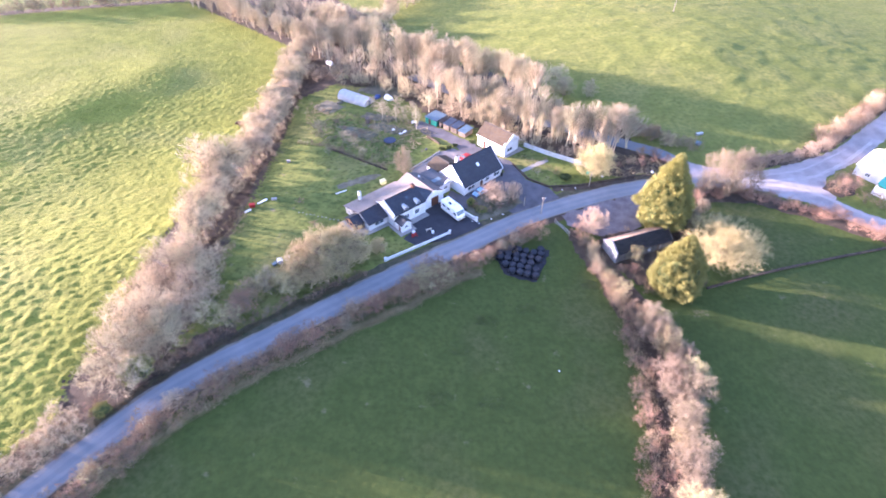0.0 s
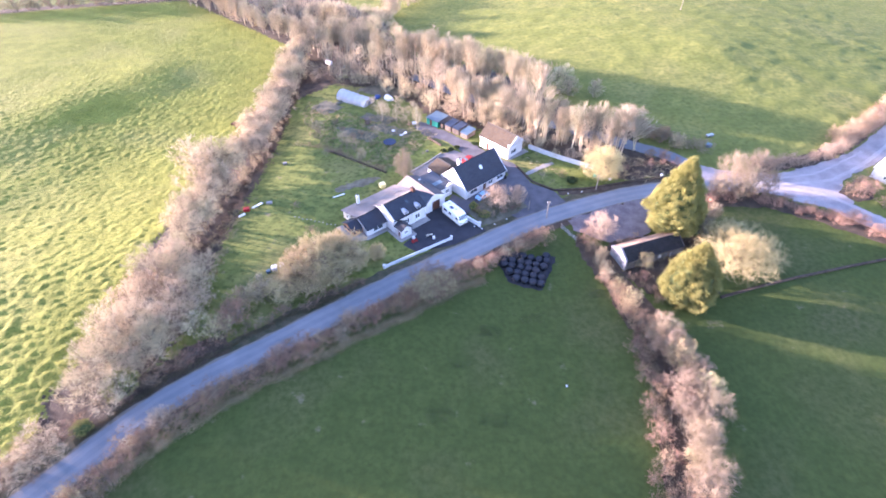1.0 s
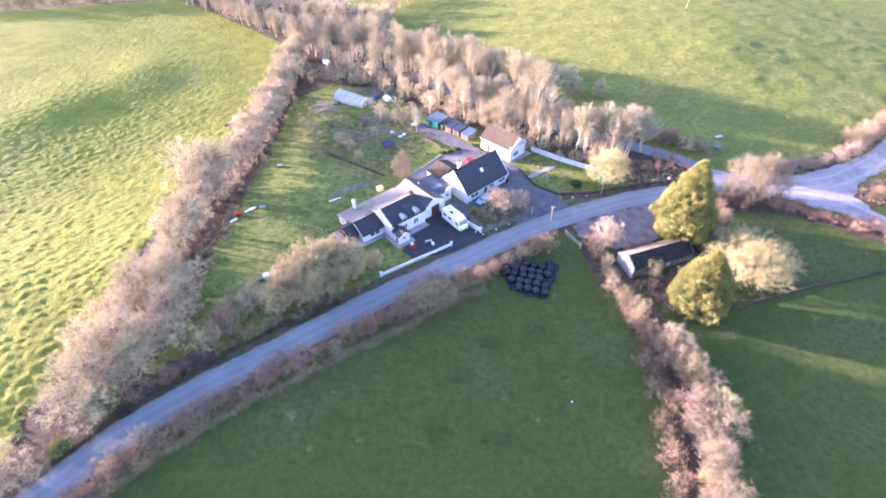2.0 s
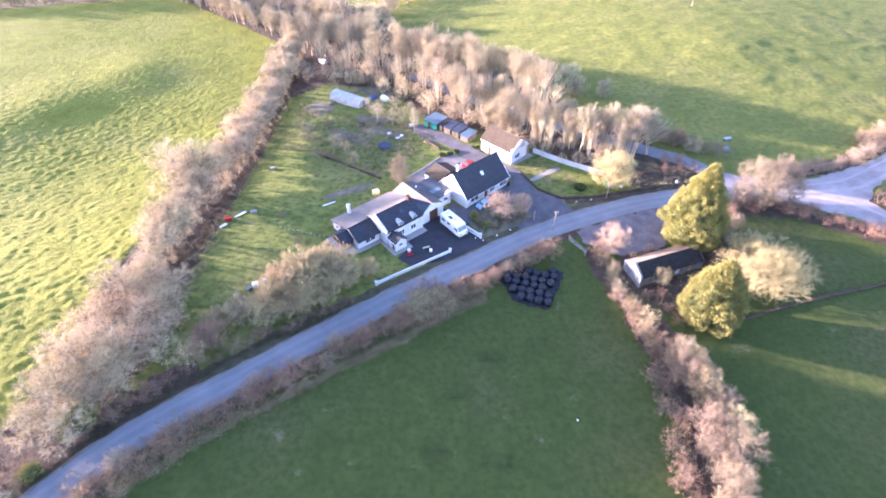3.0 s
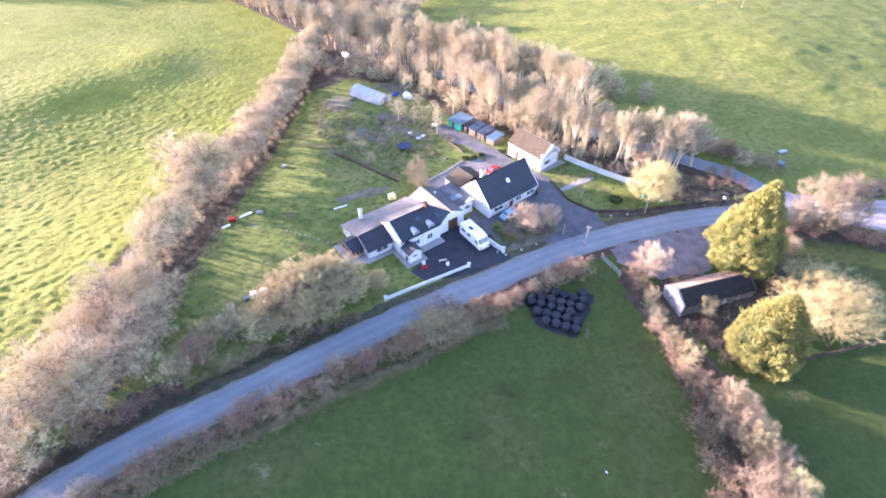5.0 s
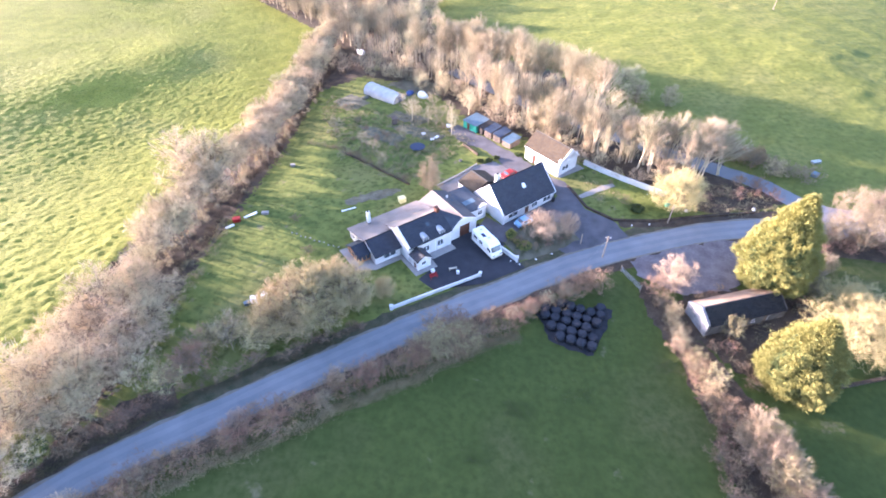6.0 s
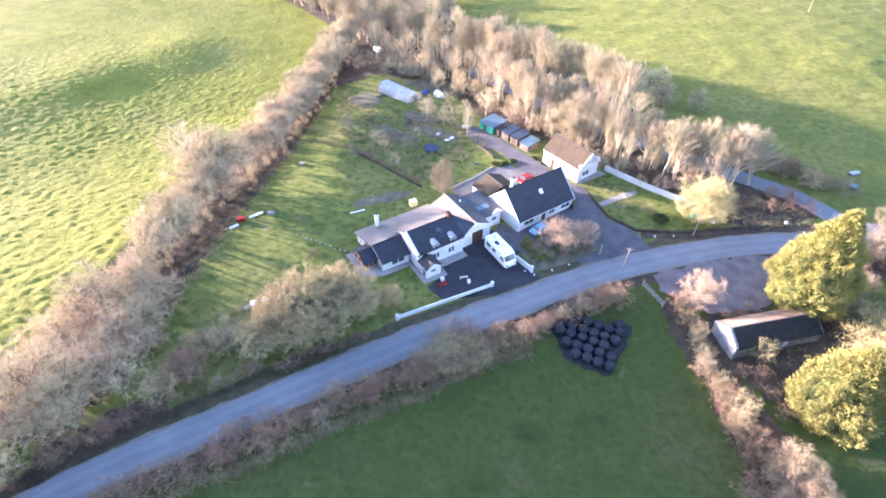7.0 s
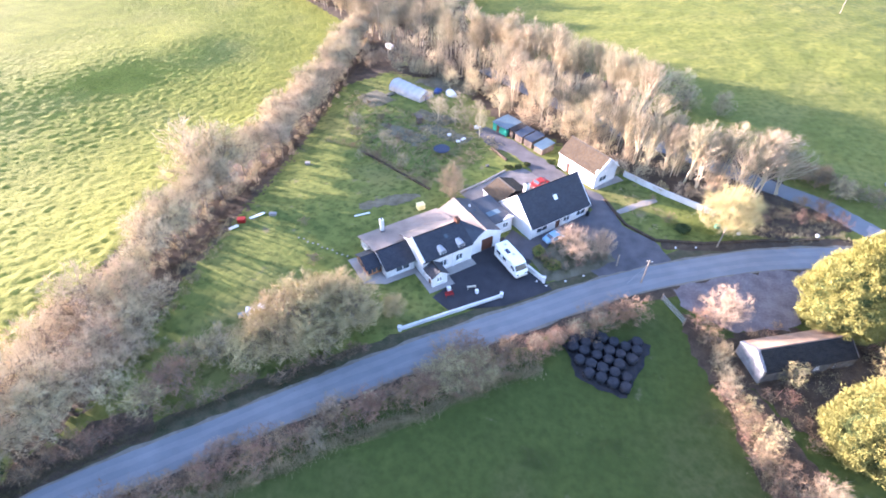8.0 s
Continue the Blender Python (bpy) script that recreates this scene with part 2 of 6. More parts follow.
M_NEEDLE = material("yellow_green_foliage", (0.172, 0.172, 0.045), (0.265, 0.256, 0.072), 0.8, 3.0, 0.8, 0.0, vary=0.1, local=True)
# Dark green of ivy and evergreens; also puts shade inside conifer crowns.
M_IVYSHADE = material("dark_ivy_and_crown_shade", (0.035, 0.055, 0.018), (0.075, 0.095, 0.03), 0.8, 4.0, 1.0, 0.0, vary=0.2, local=True)
M_DRYGRASS = material("dry_grass", (0.27, 0.22, 0.125), (0.42, 0.35, 0.21), 1.5, 5.0, 0.95, 0.0, vary=0.15, local=True)


# ---- mesh helpers ----
def mesh_of(name, verts, faces, mat):
    me = bpy.data.meshes.new(name)
    me.from_pydata([tuple(map(float, v)) for v in verts], [], [tuple(map(int, f)) for f in faces])
    me.materials.append(mat)
    return me


def part(name, bm, mat, parent=None, label=""):
    """Links a bmesh as one mesh object, under a thing or a part."""
    me = bpy.data.meshes.new(name)
    bmesh.ops.recalc_face_normals(bm, faces=bm.faces)
    bm.to_mesh(me)
    bm.free()
    me.materials.append(mat)
    ob = new(name, me)
    if parent is not None:
        ob.parent = parent
    return tagged(ob, label)


def box(x0, x1, y0, y1, z0, z1, bevel=0.0, bm=None):
    own = bm or bmesh.new()
    r = bmesh.ops.create_cube(own, size=1)
    for v in r["verts"]:
        v.co = Vector((x0 + (v.co.x + 0.5) * (x1 - x0), y0 + (v.co.y + 0.5) * (y1 - y0), z0 + (v.co.z + 0.5) * (z1 - z0)))
    if bevel:
        ed = {e for v in r["verts"] for e in v.link_edges}
        bmesh.ops.bevel(own, geom=list(ed), offset=bevel, segments=2, affect="EDGES")
    return own


def prism(poly, d0, d1, axis="y", bm=None):
    """A polygon in the x-z plane (axis y), y-z plane (axis x) or x-y plane (axis z), drawn out from d0 to d1."""
    own = bm or bmesh.new()

    def at(p, d):
        return {"y": (p[0], d, p[1]), "x": (d, p[0], p[1]), "z": (p[0], p[1], d)}[axis]
    a = [own.verts.new(at(p, d0)) for p in poly]
    b = [own.verts.new(at(p, d1)) for p in poly]
    own.faces.new(a)
    own.faces.new(b[::-1])
    for i in range(len(poly)):
        j = (i + 1) % len(poly)
        own.faces.new((a[i], a[j], b[j], b[i]))
    return own


def tube(p, q, r0, r1=None, sides=10, bm=None):
    own = bm or bmesh.new()
    p, q = Vector(p), Vector(q)
    r = bmesh.ops.create_cone(own, cap_ends=True, segments=sides, radius1=r0, radius2=r0 if r1 is None else r1, depth=(q - p).length)
    m = Matrix.Translation((p + q) / 2) @ (q - p).to_track_quat("Z", "Y").to_matrix().to_4x4()
    bmesh.ops.transform(own, matrix=m, verts=r["verts"])
    return own


def wall_panel(length, height, thick, holes=(), bm=None, gable=None):
    """A wall along x from 0, its outside at y=0 and its inside at y=thick, with openings (x0, x1, z0, z1) right through it;
    gable: the height of the apex above the wall's middle."""
    own = bm or bmesh.new()
    xs = sorted({0.0, length, *[h[0] for h in holes], *[h[1] for h in holes]})
    zs = sorted({0.0, height, *[h[2] for h in holes], *[h[3] for h in holes]})

    def solid(i, k):
        if not (0 <= i < len(xs) - 1 and 0 <= k < len(zs) - 1):
            return False
        cx, cz = (xs[i] + xs[i + 1]) / 2, (zs[k] + zs[k + 1]) / 2
        return not any(h[0] < cx < h[1] and h[2] < cz < h[3] for h in holes)

    def quad(*pts):
        own.faces.new([own.verts.new(p) for p in pts])
    for i in range(len(xs) - 1):
        for k in range(len(zs) - 1):
            if not solid(i, k):
                continue
            a, b, c, d = xs[i], xs[i + 1], zs[k], zs[k + 1]
            quad((a, 0, c), (b, 0, c), (b, 0, d), (a, 0, d))
            quad((a, thick, c), (a, thick, d), (b, thick, d), (b, thick, c))
            if not solid(i - 1, k):
                quad((a, 0, c), (a, 0, d), (a, thick, d), (a, thick, c))
            if not solid(i + 1, k):
                quad((b, 0, c), (b, thick, c), (b, thick, d), (b, 0, d))
            if not solid(i, k - 1):
                quad((a, 0, c), (a, thick, c), (b, thick, c), (b, 0, c))
            if not solid(i, k + 1):
                quad((a, 0, d), (b, 0, d), (b, thick, d), (a, thick, d))
    if gable:
        prism([(0, height), (length, height), (length / 2, gable)], 0, thick, bm=own)
    bmesh.ops.remove_doubles(own, verts=own.verts, dist=0.0005)
    return own


def slope_slab(name, a, b, c, d, thick, mat, parent, label=""):
    """A roof slope with thickness: a-b along the eaves, d-c along the ridge. Its own x runs along the eaves."""
    a, b, c, d = map(Vector, (a, b, c, d))
    nrm = (b - a).cross(d - a).normalized()
    if nrm.z < 0:
        nrm = -nrm
    bm = bmesh.new()
    up = [bm.verts.new(p + nrm * thick) for p in (a, b, c, d)]
    lo = [bm.verts.new(p) for p in (a, b, c, d)]
    bm.faces.new(up)
    bm.faces.new(lo[::-1])
    for i in range(4):
        j = (i + 1) % 4
        bm.faces.new((lo[i], lo[j], up[j], up[i]))
    uv = bm.loops.layers.uv.new("courses")
    ex = (b - a).normalized()
    ey = nrm.cross(ex)
    for f in bm.faces:
        for l in f.loops:
            w = l.vert.co - a
            l[uv].uv = (w.dot(ex), w.dot(ey))
    return part(name, bm, mat, parent, label)


# ---- the lie of the land ----
BASE = -0.02
RISES = ((-70, 70, 40, 4.15), (-90, 118, 35, -5.21), (15, 68, 25, -2.27), (60, 65, 35, -1.55), (-35, 185, 45, -2.93), (100, 215, 60, 7.29), (60, 120, 30, 0.33), (-45, 45, 30, -2.55),
         (-150, 150, 60, 0.81), (0, 110, 35, 0.22), (0, 10, 50, 2.61), (60, 10, 50, -2.84), (-130, 60, 60, 2.39), (-100, 240, 60, -2.76),
         (-124, 163, 11, 1.15), (-109, 188, 11, 1.4), (95, 189, 10, 1.1))


def land(x, y):
    z = BASE
    for a, b, s, k in RISES:
        z = z + k * np.exp(-((x - a) ** 2 + (y - b) ** 2) / (2 * s * s))
    return z


def on_land(x, y, dz=0.0):
    return float(land(x, y)) + dz


def inside(x, y, poly):
    """Which of the points lie in the polygon."""
    hit = np.zeros(np.shape(x), bool)
    for (ax, ay), (bx, by) in zip(poly, poly[1:] + poly[:1]):
        if ay != by:
            hit ^= ((ay > y) != (by > y)) & (x < (bx - ax) * (y - ay) / (by - ay) + ax)
    return hit


PASTURE = [(-110, -30), (-86.5, 7), (-68, 35), (-62, 44), (-64, 50), (-62, 60), (-63, 75), (-64, 90), (-64, 119), (-60, 140), (-60, 160), (-58, 208), (-62, 217), (-91, 243), (-127, 272), (-171, 260), (-202, 246), (-420, 220), (-420, -200), (-140, -80)]
GARDEN = [(-48, 64), (-49, 104), (-49, 136), (-51, 170), (-40, 182), (-20, 176), (-5, 153), (10, 143), (25, 131), (40, 120), (52, 113), (20, 102), (2, 91), (-12, 81), (-33, 65)]
WOOD = [(-60, 208), (-51, 170), (-40, 182), (-20, 176), (-5, 153), (10, 143), (25, 132), (40, 121), (52, 126), (55, 137), (31, 162), (17, 186), (-18, 206), (-25, 240), (-60, 285), (-127, 274), (-91, 243), (-62, 217)]
HEDGEBANK = [(-86.5, 7), (-68, 35), (-62, 44), (-64, 50), (-62, 60), (-63, 75), (-64, 90), (-64, 119), (-60, 140), (-60, 160), (-58, 208), (-51, 170), (-49, 136), (-49, 104), (-48, 64), (-52, 49), (-62, 36), (-82, 5)]
SOUTH = [(-90, -8), (-56, 30), (-41, 49), (-28, 60), (-14, 70), (8, 86), (22, 99), (31, 103), (40, 106.5), (60, 111), (80, 110), (92, 103), (122, 84), (420, 10), (420, -300), (-140, -300)]
ROADS = [(40, 108), (60, 104), (92, 100), (130, 78), (200, 50), (200, 190), (184, 182), (138, 155), (113, 138), (95, 127), (82, 124), (70, 128), (52, 140), (28, 156), (10, 176), (-10, 194), (-22, 190), (10, 150), (40, 130)]
FAR_HEDGE = [(-215, 244), (-171, 260), (-127, 274), (-129, 278), (-172, 265), (-216, 250)]


def build_ground():
    def axis(fine0, fine1, step, mid0, mid1, step2, far):
        a = list(np.arange(fine0, fine1, step)) + list(np.arange(fine1, mid1, step2))
        b = list(np.arange(mid0, fine0, step2))
        out, s = [], step2
        x = mid1
        while x < far:
            out.append(x)
            s *= 1.25
            x += s
        inn, s = [], step2
        x = mid0 - step2
        while x > -far:
            inn.append(x)
            s *= 1.25
            x -= s
        return np.array(sorted(inn) + b + a + out + [far])
    xs = axis(-150, -46, 0.46, -200, 160, 1.5, 3000)
    ys = axis(30, 270, 0.58, -30, 300, 1.4, 3000)
    X, Y = np.meshgrid(xs, ys)
    Z = land(X, Y)
    R = np.hypot(X, Y - 100)
    Z = Z + np.clip(R - 320, 0, None) * 0.012 * (1 + 0.5 * np.sin(X * 0.006) + 0.5 * np.cos(Y * 0.005 + 1))
    field = inside(X, Y, PASTURE)
    core = field & (X > -185) & (Y > 20) & (Y < 280)
    bump = np.zeros(X.shape)
    for i, k in zip(*np.nonzero(core)):
        x, y = X[i, k], Y[i, k]
        n1 = noise.noise((x * 0.42 + y * 0.12, y * 0.7 - x * 0.16, 3.0))
        n2 = noise.noise((x * 0.78 + y * 0.14, y * 1.12, 9.0))
        n3 = noise.noise((x * 0.055, y * 0.055, 21.0))
        bump[i, k] = 0.13 * n1 + 0.31 * max(0.0, n2 + 0.02) + 0.3 * n3
        bump[i, k] *= 1.0 + 0.4 * min(1.0, max(0.0, (110 - y) / 40)) - 0.45 * min(1.0, max(0.0, (y - 140) / 50))
    far = (Y > 110) & (Y < 300) & (X > -40) & (X < 170) & ~inside(X, Y, GARDEN) & ~inside(X, Y, WOOD) & ~inside(X, Y, ROADS)
    for i, k in zip(*np.nonzero(far)):
        x, y = X[i, k], Y[i, k]
        n1 = noise.noise((x * 0.16 + y * 0.05, y * 0.2 - x * 0.05, 31.0))
        n2 = noise.noise((x * 0.34, y * 0.4, 37.0))
        bump[i, k] = 0.30 * max(-0.2, n1) + 0.16 * max(-0.1, n2)
    Z = Z + bump
    ny, nx = X.shape
    idx = np.arange(ny * nx).reshape(ny, nx)
    F = np.stack([idx[:-1, :-1], idx[:-1, 1:], idx[1:, 1:], idx[1:, :-1]], -1).reshape(-1, 4)
    CX = ((X[:-1, :-1] + X[1:, 1:]) / 2).ravel()
    CY = ((Y[:-1, :-1] + Y[1:, 1:]) / 2).ravel()
    jig = np.random.RandomState(3)
    JX, JY = CX + jig.normal(0, 0.5, CX.shape), CY + jig.normal(0, 0.5, CY.shape)
    slot = np.full(CX.shape, 1)
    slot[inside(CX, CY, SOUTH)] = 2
    slot[inside(CX, CY, PASTURE)] = 0
    slot[inside(JX, JY, GARDEN)] = 3
    slot[inside(JX, JY, WOOD)] = 4
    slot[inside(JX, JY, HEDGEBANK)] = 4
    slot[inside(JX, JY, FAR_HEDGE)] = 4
    me = bpy.data.meshes.new("ground")
    me.vertices.add(ny * nx)
    me.vertices.foreach_set("co", np.stack([X, Y, Z], -1).astype(np.float32).ravel())
    me.loops.add(F.size)
    me.loops.foreach_set("vertex_index", F.ravel().astype(np.int32))
    me.polygons.add(len(F))
    me.polygons.foreach_set("loop_start", np.arange(0, F.size, 4, dtype=np.int32))
    for m in (M_PASTURE, M_FARFIELD, M_MEADOW, M_LAWN, M_LITTER):
        me.materials.append(m)
    me.polygons.foreach_set("material_index", slot.astype(np.int32))
    me.polygons.foreach_set("use_smooth", np.ones(len(F), bool))
    me.update()
    me.validate()
    tagged(new("ground", me), "rolling green winter pasture, lawn and hedge banks", "ground", kind="structure")


build_ground()


def ragged(poly, amp, seed=0.0):
    """The polygon with its edges broken up by small uneven bites."""
    out = []
    for (ax, ay), (bx, by) in zip(poly, poly[1:] + poly[:1]):
        n = max(1, int(math.hypot(bx - ax, by - ay) / 0.8))
        for i in range(n):
            x, y = ax + (bx - ax) * i / n, ay + (by - ay) * i / n
            v = noise.noise_vector(Vector((x * 0.7, y * 0.7, seed))) + 0.6 * noise.noise_vector(Vector((x * 2.1, y * 2.1, seed + 5)))
            out.append((x + amp * v.x, y + amp * v.y))
    return out


def sheet(name, poly, mat, dz, label, category, step=2.0, kind="structure", edge=0.0):
    """A surface laid on the land, following its rise and fall."""
    if edge:
        poly = ragged(poly, edge)
    bm = bmesh.new()
    bm.faces.new([bm.verts.new((x, y, 0)) for x, y in poly])
    bmesh.ops.triangulate(bm, faces=bm.faces)
    x0, x1 = min(p[0] for p in poly), max(p[0] for p in poly)
    y0, y1 = min(p[1] for p in poly), max(p[1] for p in poly)
    for lo, hi, nrm in ((x0, x1, (1, 0, 0)), (y0, y1, (0, 1, 0))):
        s = lo + step
        while s < hi:
            bmesh.ops.bisect_plane(bm, geom=bm.verts[:] + bm.edges[:] + bm.faces[:], plane_co=(s if nrm[0] else 0, s if nrm[1] else 0, 0), plane_no=nrm)
            s += step
    for v in bm.verts:
        v.co.z = on_land(v.co.x, v.co.y, dz)
    bmesh.ops.recalc_face_normals(bm, faces=bm.faces)
    if bm.faces and sum(f.normal.z for f in bm.faces) < 0:
        bmesh.ops.reverse_faces(bm, faces=bm.faces)
    me = bpy.data.meshes.new(name)
    bm.to_mesh(me)
    bm.free()
    me.materials.append(mat)
    return tagged(new(name, me), label, category, kind=kind)


def smooth_line(pts, n=8):
    """A Catmull-Rom line through the points."""
    p = [Vector((*q, 0)) for q in pts]
    p = [2 * p[0] - p[1]] + p + [2 * p[-1] - p[-2]]
    out = []
    for i in range(1, len(p) - 2):
        for k in range(n):
            t = k / n
            out.append(0.5 * (2 * p[i] + (p[i + 1] - p[i - 1]) * t + (2 * p[i - 1] - 5 * p[i] + 4 * p[i + 1] - p[i + 2]) * t * t + (3 * p[i] - p[i - 1] - 3 * p[i + 1] + p[i + 2]) * t ** 3))
    return out + [p[-2]]


def strip(name, pts, left, right, mat, dz, label, category, wobble=0.0, seed=1, crown=0.0):
    """A band along a line: left and right are its edges' distances from the line."""
    rnd = random.Random(seed)
    line = smooth_line(pts)
    verts, faces = [], []
    cols = 5
    for i, p in enumerate(line):
        d = (line[min(i + 1, len(line) - 1)] - line[max(i - 1, 0)]).normalized()
        side = Vector((-d.y, d.x, 0))
        a, b = left + rnd.uniform(-wobble, wobble), -right + rnd.uniform(-wobble, wobble)
        for k in range(cols):
            f = k / (cols - 1)
            q = p + side * (a + (b - a) * f)
            verts.append((q.x, q.y, on_land(q.x, q.y, dz + crown * (1 - (2 * f - 1) ** 2))))
    for i in range(len(line) - 1):
        for k in range(cols - 1):
            j = i * cols + k
            faces.append((j, j + 1, j + cols + 1, j + cols)[::-1])
    me = mesh_of(name, verts, faces, mat)
    me.polygons.foreach_set("use_smooth", [True] * len(faces))
    return tagged(new(name, me), label, category, kind="structure")


LANE = [(-100, -26), (-79, 3), (-60.8, 30.5), (-54.6, 39), (-45, 50.9), (-30.8, 62.5), (-18.8, 72.4), (-9.8, 79.5), (3.6, 89.0), (21.2, 100.3), (40, 108.2), (53.5, 111.6), (68, 113.5), (84, 113.5)]
LANE2 = [(72, 114), (66, 120), (59.5, 126.5), (51, 131.5), (40, 138.5), (28, 147), (14, 159), (2, 171), (-12, 186)]
strip("verge_north", LANE[1:], 4.6, 2.0, M_VERGE, 0.03, "rough grass verge along the lane", "verge", 0.35, 2)
strip("verge_bank", LANE[1:7], 5.4, -4.2, M_VERGE, 0.025, "dark rough bank above the lane", "verge", 0.5, 8)
strip("verge_south", LANE[1:], -1.9, 4.3, M_LITTER, 0.035, "rough grass verge under the lane hedge", "verge", 0.7, 3)
strip("road_edge", LANE, 2.75, 2.7, M_ROADEDGE, 0.06, "gritty worn edge of the lane", "road", 0.22, 5)
strip("road", LANE, 2.3, 2.3, M_ROAD, 0.075, "grey asphalt country lane", "road", 0.05, 4, crown=0.05)
for off, k in ((0.95, 21), (-0.85, 22)):
    strip("wheel_track", LANE, off + 0.42, -(off - 0.42), M_ROADWORN, 0.13, "paler wheel-worn band along the lane", "road", 0.16, k)
strip("road_behind", LANE2, 2.2, 2.2, M_ROAD, 0.07, "narrow grey lane behind the trees", "road", 0.15, 6)
JUNCTION = [(66, 111.3), (80, 109.8), (88, 106.4), (93, 104.2), (97, 102.6), (99.6, 106.2), (98, 109.6), (101.5, 114.2), (106, 117.8), (104, 123.2), (94, 119.4), (84.8, 117.2), (72, 119), (66, 122), (64, 116)]
sheet("road_junction", JUNCTION, M_TRACKMUD, 0.096, "wide pale gravelly road junction", "road", edge=0.5)
strip("road_uphill", [(92, 116.0), (98, 117.8), (106, 121.0), (113, 125.0), (124, 133.4), (138, 144.4), (190, 184)], 3.3, 3.2, M_TRACKMUD, 0.088, "pale gravelly road leaving the junction", "road", 0.3, 13)
strip("road_side", [(86, 109.4), (93, 106.8), (98, 101.6), (104, 96.4), (112, 91.8), (124, 86), (170, 66)], 2.9, 2.9, M_TRACKMUD, 0.084, "pale gravelly side road below the farm", "road", 0.3, 14)
for line, wide in (([(78, 113.6), (88, 113.2), (97, 114.4), (103, 117.0), (112, 122.6), (124, 131.8)], 0.5), ([(78, 112.0), (88, 110.8), (94, 108.6), (98.4, 104.6), (104, 98.6), (113, 93.0)], 0.6), ([(84, 115.2), (95, 117.2), (104, 121.6), (113, 127.0)], 0.35)):
    strip("wheel_track", line, wide, wide, M_PALETRACK, 0.135, "pale worn wheel track across the junction", "road", 0.18, int(line[0][1] * 10))
sheet("junction_island", [(97.6, 109.6), (100.2, 106.0), (104.6, 107.2), (107.6, 112.6), (106.4, 114.6), (102.6, 113.8)], M_LITTER, 0.14, "brown bramble-grown island in the junction", "ground", edge=0.5)
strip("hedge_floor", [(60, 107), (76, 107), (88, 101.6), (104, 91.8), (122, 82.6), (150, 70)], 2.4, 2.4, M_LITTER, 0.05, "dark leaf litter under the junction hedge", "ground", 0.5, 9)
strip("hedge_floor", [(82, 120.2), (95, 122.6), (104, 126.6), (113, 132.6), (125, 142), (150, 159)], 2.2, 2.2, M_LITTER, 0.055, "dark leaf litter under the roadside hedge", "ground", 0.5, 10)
sheet("yard_cottage", [(-9.2, 91.0), (-6.2, 88.9), (1.3, 93.9), (2.4, 91.9), (9.7, 96.9), (8.0, 99.0), (5.4, 101.4), (6.0, 102.6), (0.6, 108.0), (-4.6, 102.2), (-9.0, 98.0), (-6.8, 94.6)], M_YARD, 0.10, "dark tarmac yard in front of the cottage", "yard")
sheet("yard_house", [(9.4, 107.2), (17.6, 101.4), (22, 103.6), (30, 107.4), (27.5, 111.5), (22.3, 115), (18.6, 124), (14.4, 126.6), (8.8, 134), (3.4, 139), (0.8, 136.4), (6, 128.5), (12.4, 122.6), (16.9, 119), (11.7, 112.4)], M_DRIVE, 0.09, "grey gravel drive beside the house", "drive", edge=0.35)
sheet("path_sheds", [(3.4, 138.5), (1.2, 136), (-6.4, 141.4), (-9.6, 146.6), (-7.4, 149.5), (-1, 144.4)], M_DRIVE, 0.085, "grey gravel path to the sheds", "path", edge=0.9)
CA = radians(41.0)


def by_cottage(u, v):
    """A place beside the cottage, u along its front and v back from it."""
    return (-15.61 + math.cos(CA) * u - math.sin(CA) * v, 91.44 + math.sin(CA) * u + math.cos(CA) * v)


sheet("apron_cottage", [by_cottage(*p) for p in ((-3.8, 9.6), (-3.8, 3.2), (-0.6, 1.4), (4.6, 1.4), (4.6, -3.7), (9.3, -3.7), (9.4, -1.7), (15.0, -1.6), (15.0, 0.4), (8.0, 0.6), (6.5, 2.8), (0.5, 3.6), (-2.4, 9.6))], M_CONCRETE, 0.115, "pale concrete apron along the cottage walls", "path")
sheet("patio_house", [(-9, 120.0), (-4.6, 124.8), (-0.8, 129.6), (2.6, 131.5), (8, 127.6), (7.6, 123), (5, 118), (0.8, 111.2), (-5.5, 116.6)], M_YARDSTONE, 0.07, "grey concrete yard behind the house", "yard", edge=0.3)
sheet("forecourt_barn", [(29.5, 100.6), (31, 97.0), (37, 93.4), (46, 95.4), (50.5, 98.6), (55, 108.8), (41, 106.2), (33, 102.6)], M_MUD, 0.065, "muddy stony forecourt beside the old barn", "yard", edge=1.3)
sheet("scrub_floor", [(35.5, 91.5), (38, 93.6), (46, 95.5), (57, 96), (60, 89), (57, 78), (47, 76.5), (41, 79.5), (37.6, 84)], M_LITTER, 0.055, "brown scrubby ground round the old barn", "ground", edge=1.2)
sheet("scrub_floor", [(30, 96), (35.5, 91.5), (37.6, 84), (41, 79), (46.5, 66), (47, 55), (42, 44), (36, 28), (31, 28), (34.5, 44), (37, 56), (36.5, 68), (34, 80), (30.5, 90)], M_LITTER, 0.05, "brown leaf litter under the meadow hedge", "ground", edge=1.0)
sheet("scrub_floor", [(40.4, 120.6), (43.0, 117.0), (48, 115.8), (58, 117.6), (63.6, 120.6), (58, 125.0), (51.6, 128.4), (46.5, 126.0)], M_LITTER, 0.06, "dark leaf litter on the bank below the trees", "ground", edge=1.2)
strip("verge_lawn", [(28.5, 111.4), (36, 111.9), (46, 114.0), (56, 115.8), (62, 116.6)], 0.9, 1.4, M_LITTER, 0.05, "dark mossy verge under the garden wall", "verge", 0.3, 12)
sheet("house_path", [(4.6, 107.5), (6.7, 105.3), (17.4, 115.0), (15.4, 117.3)], M_DRIVE, 0.112, "dark path along the house front", "path", edge=0.15)
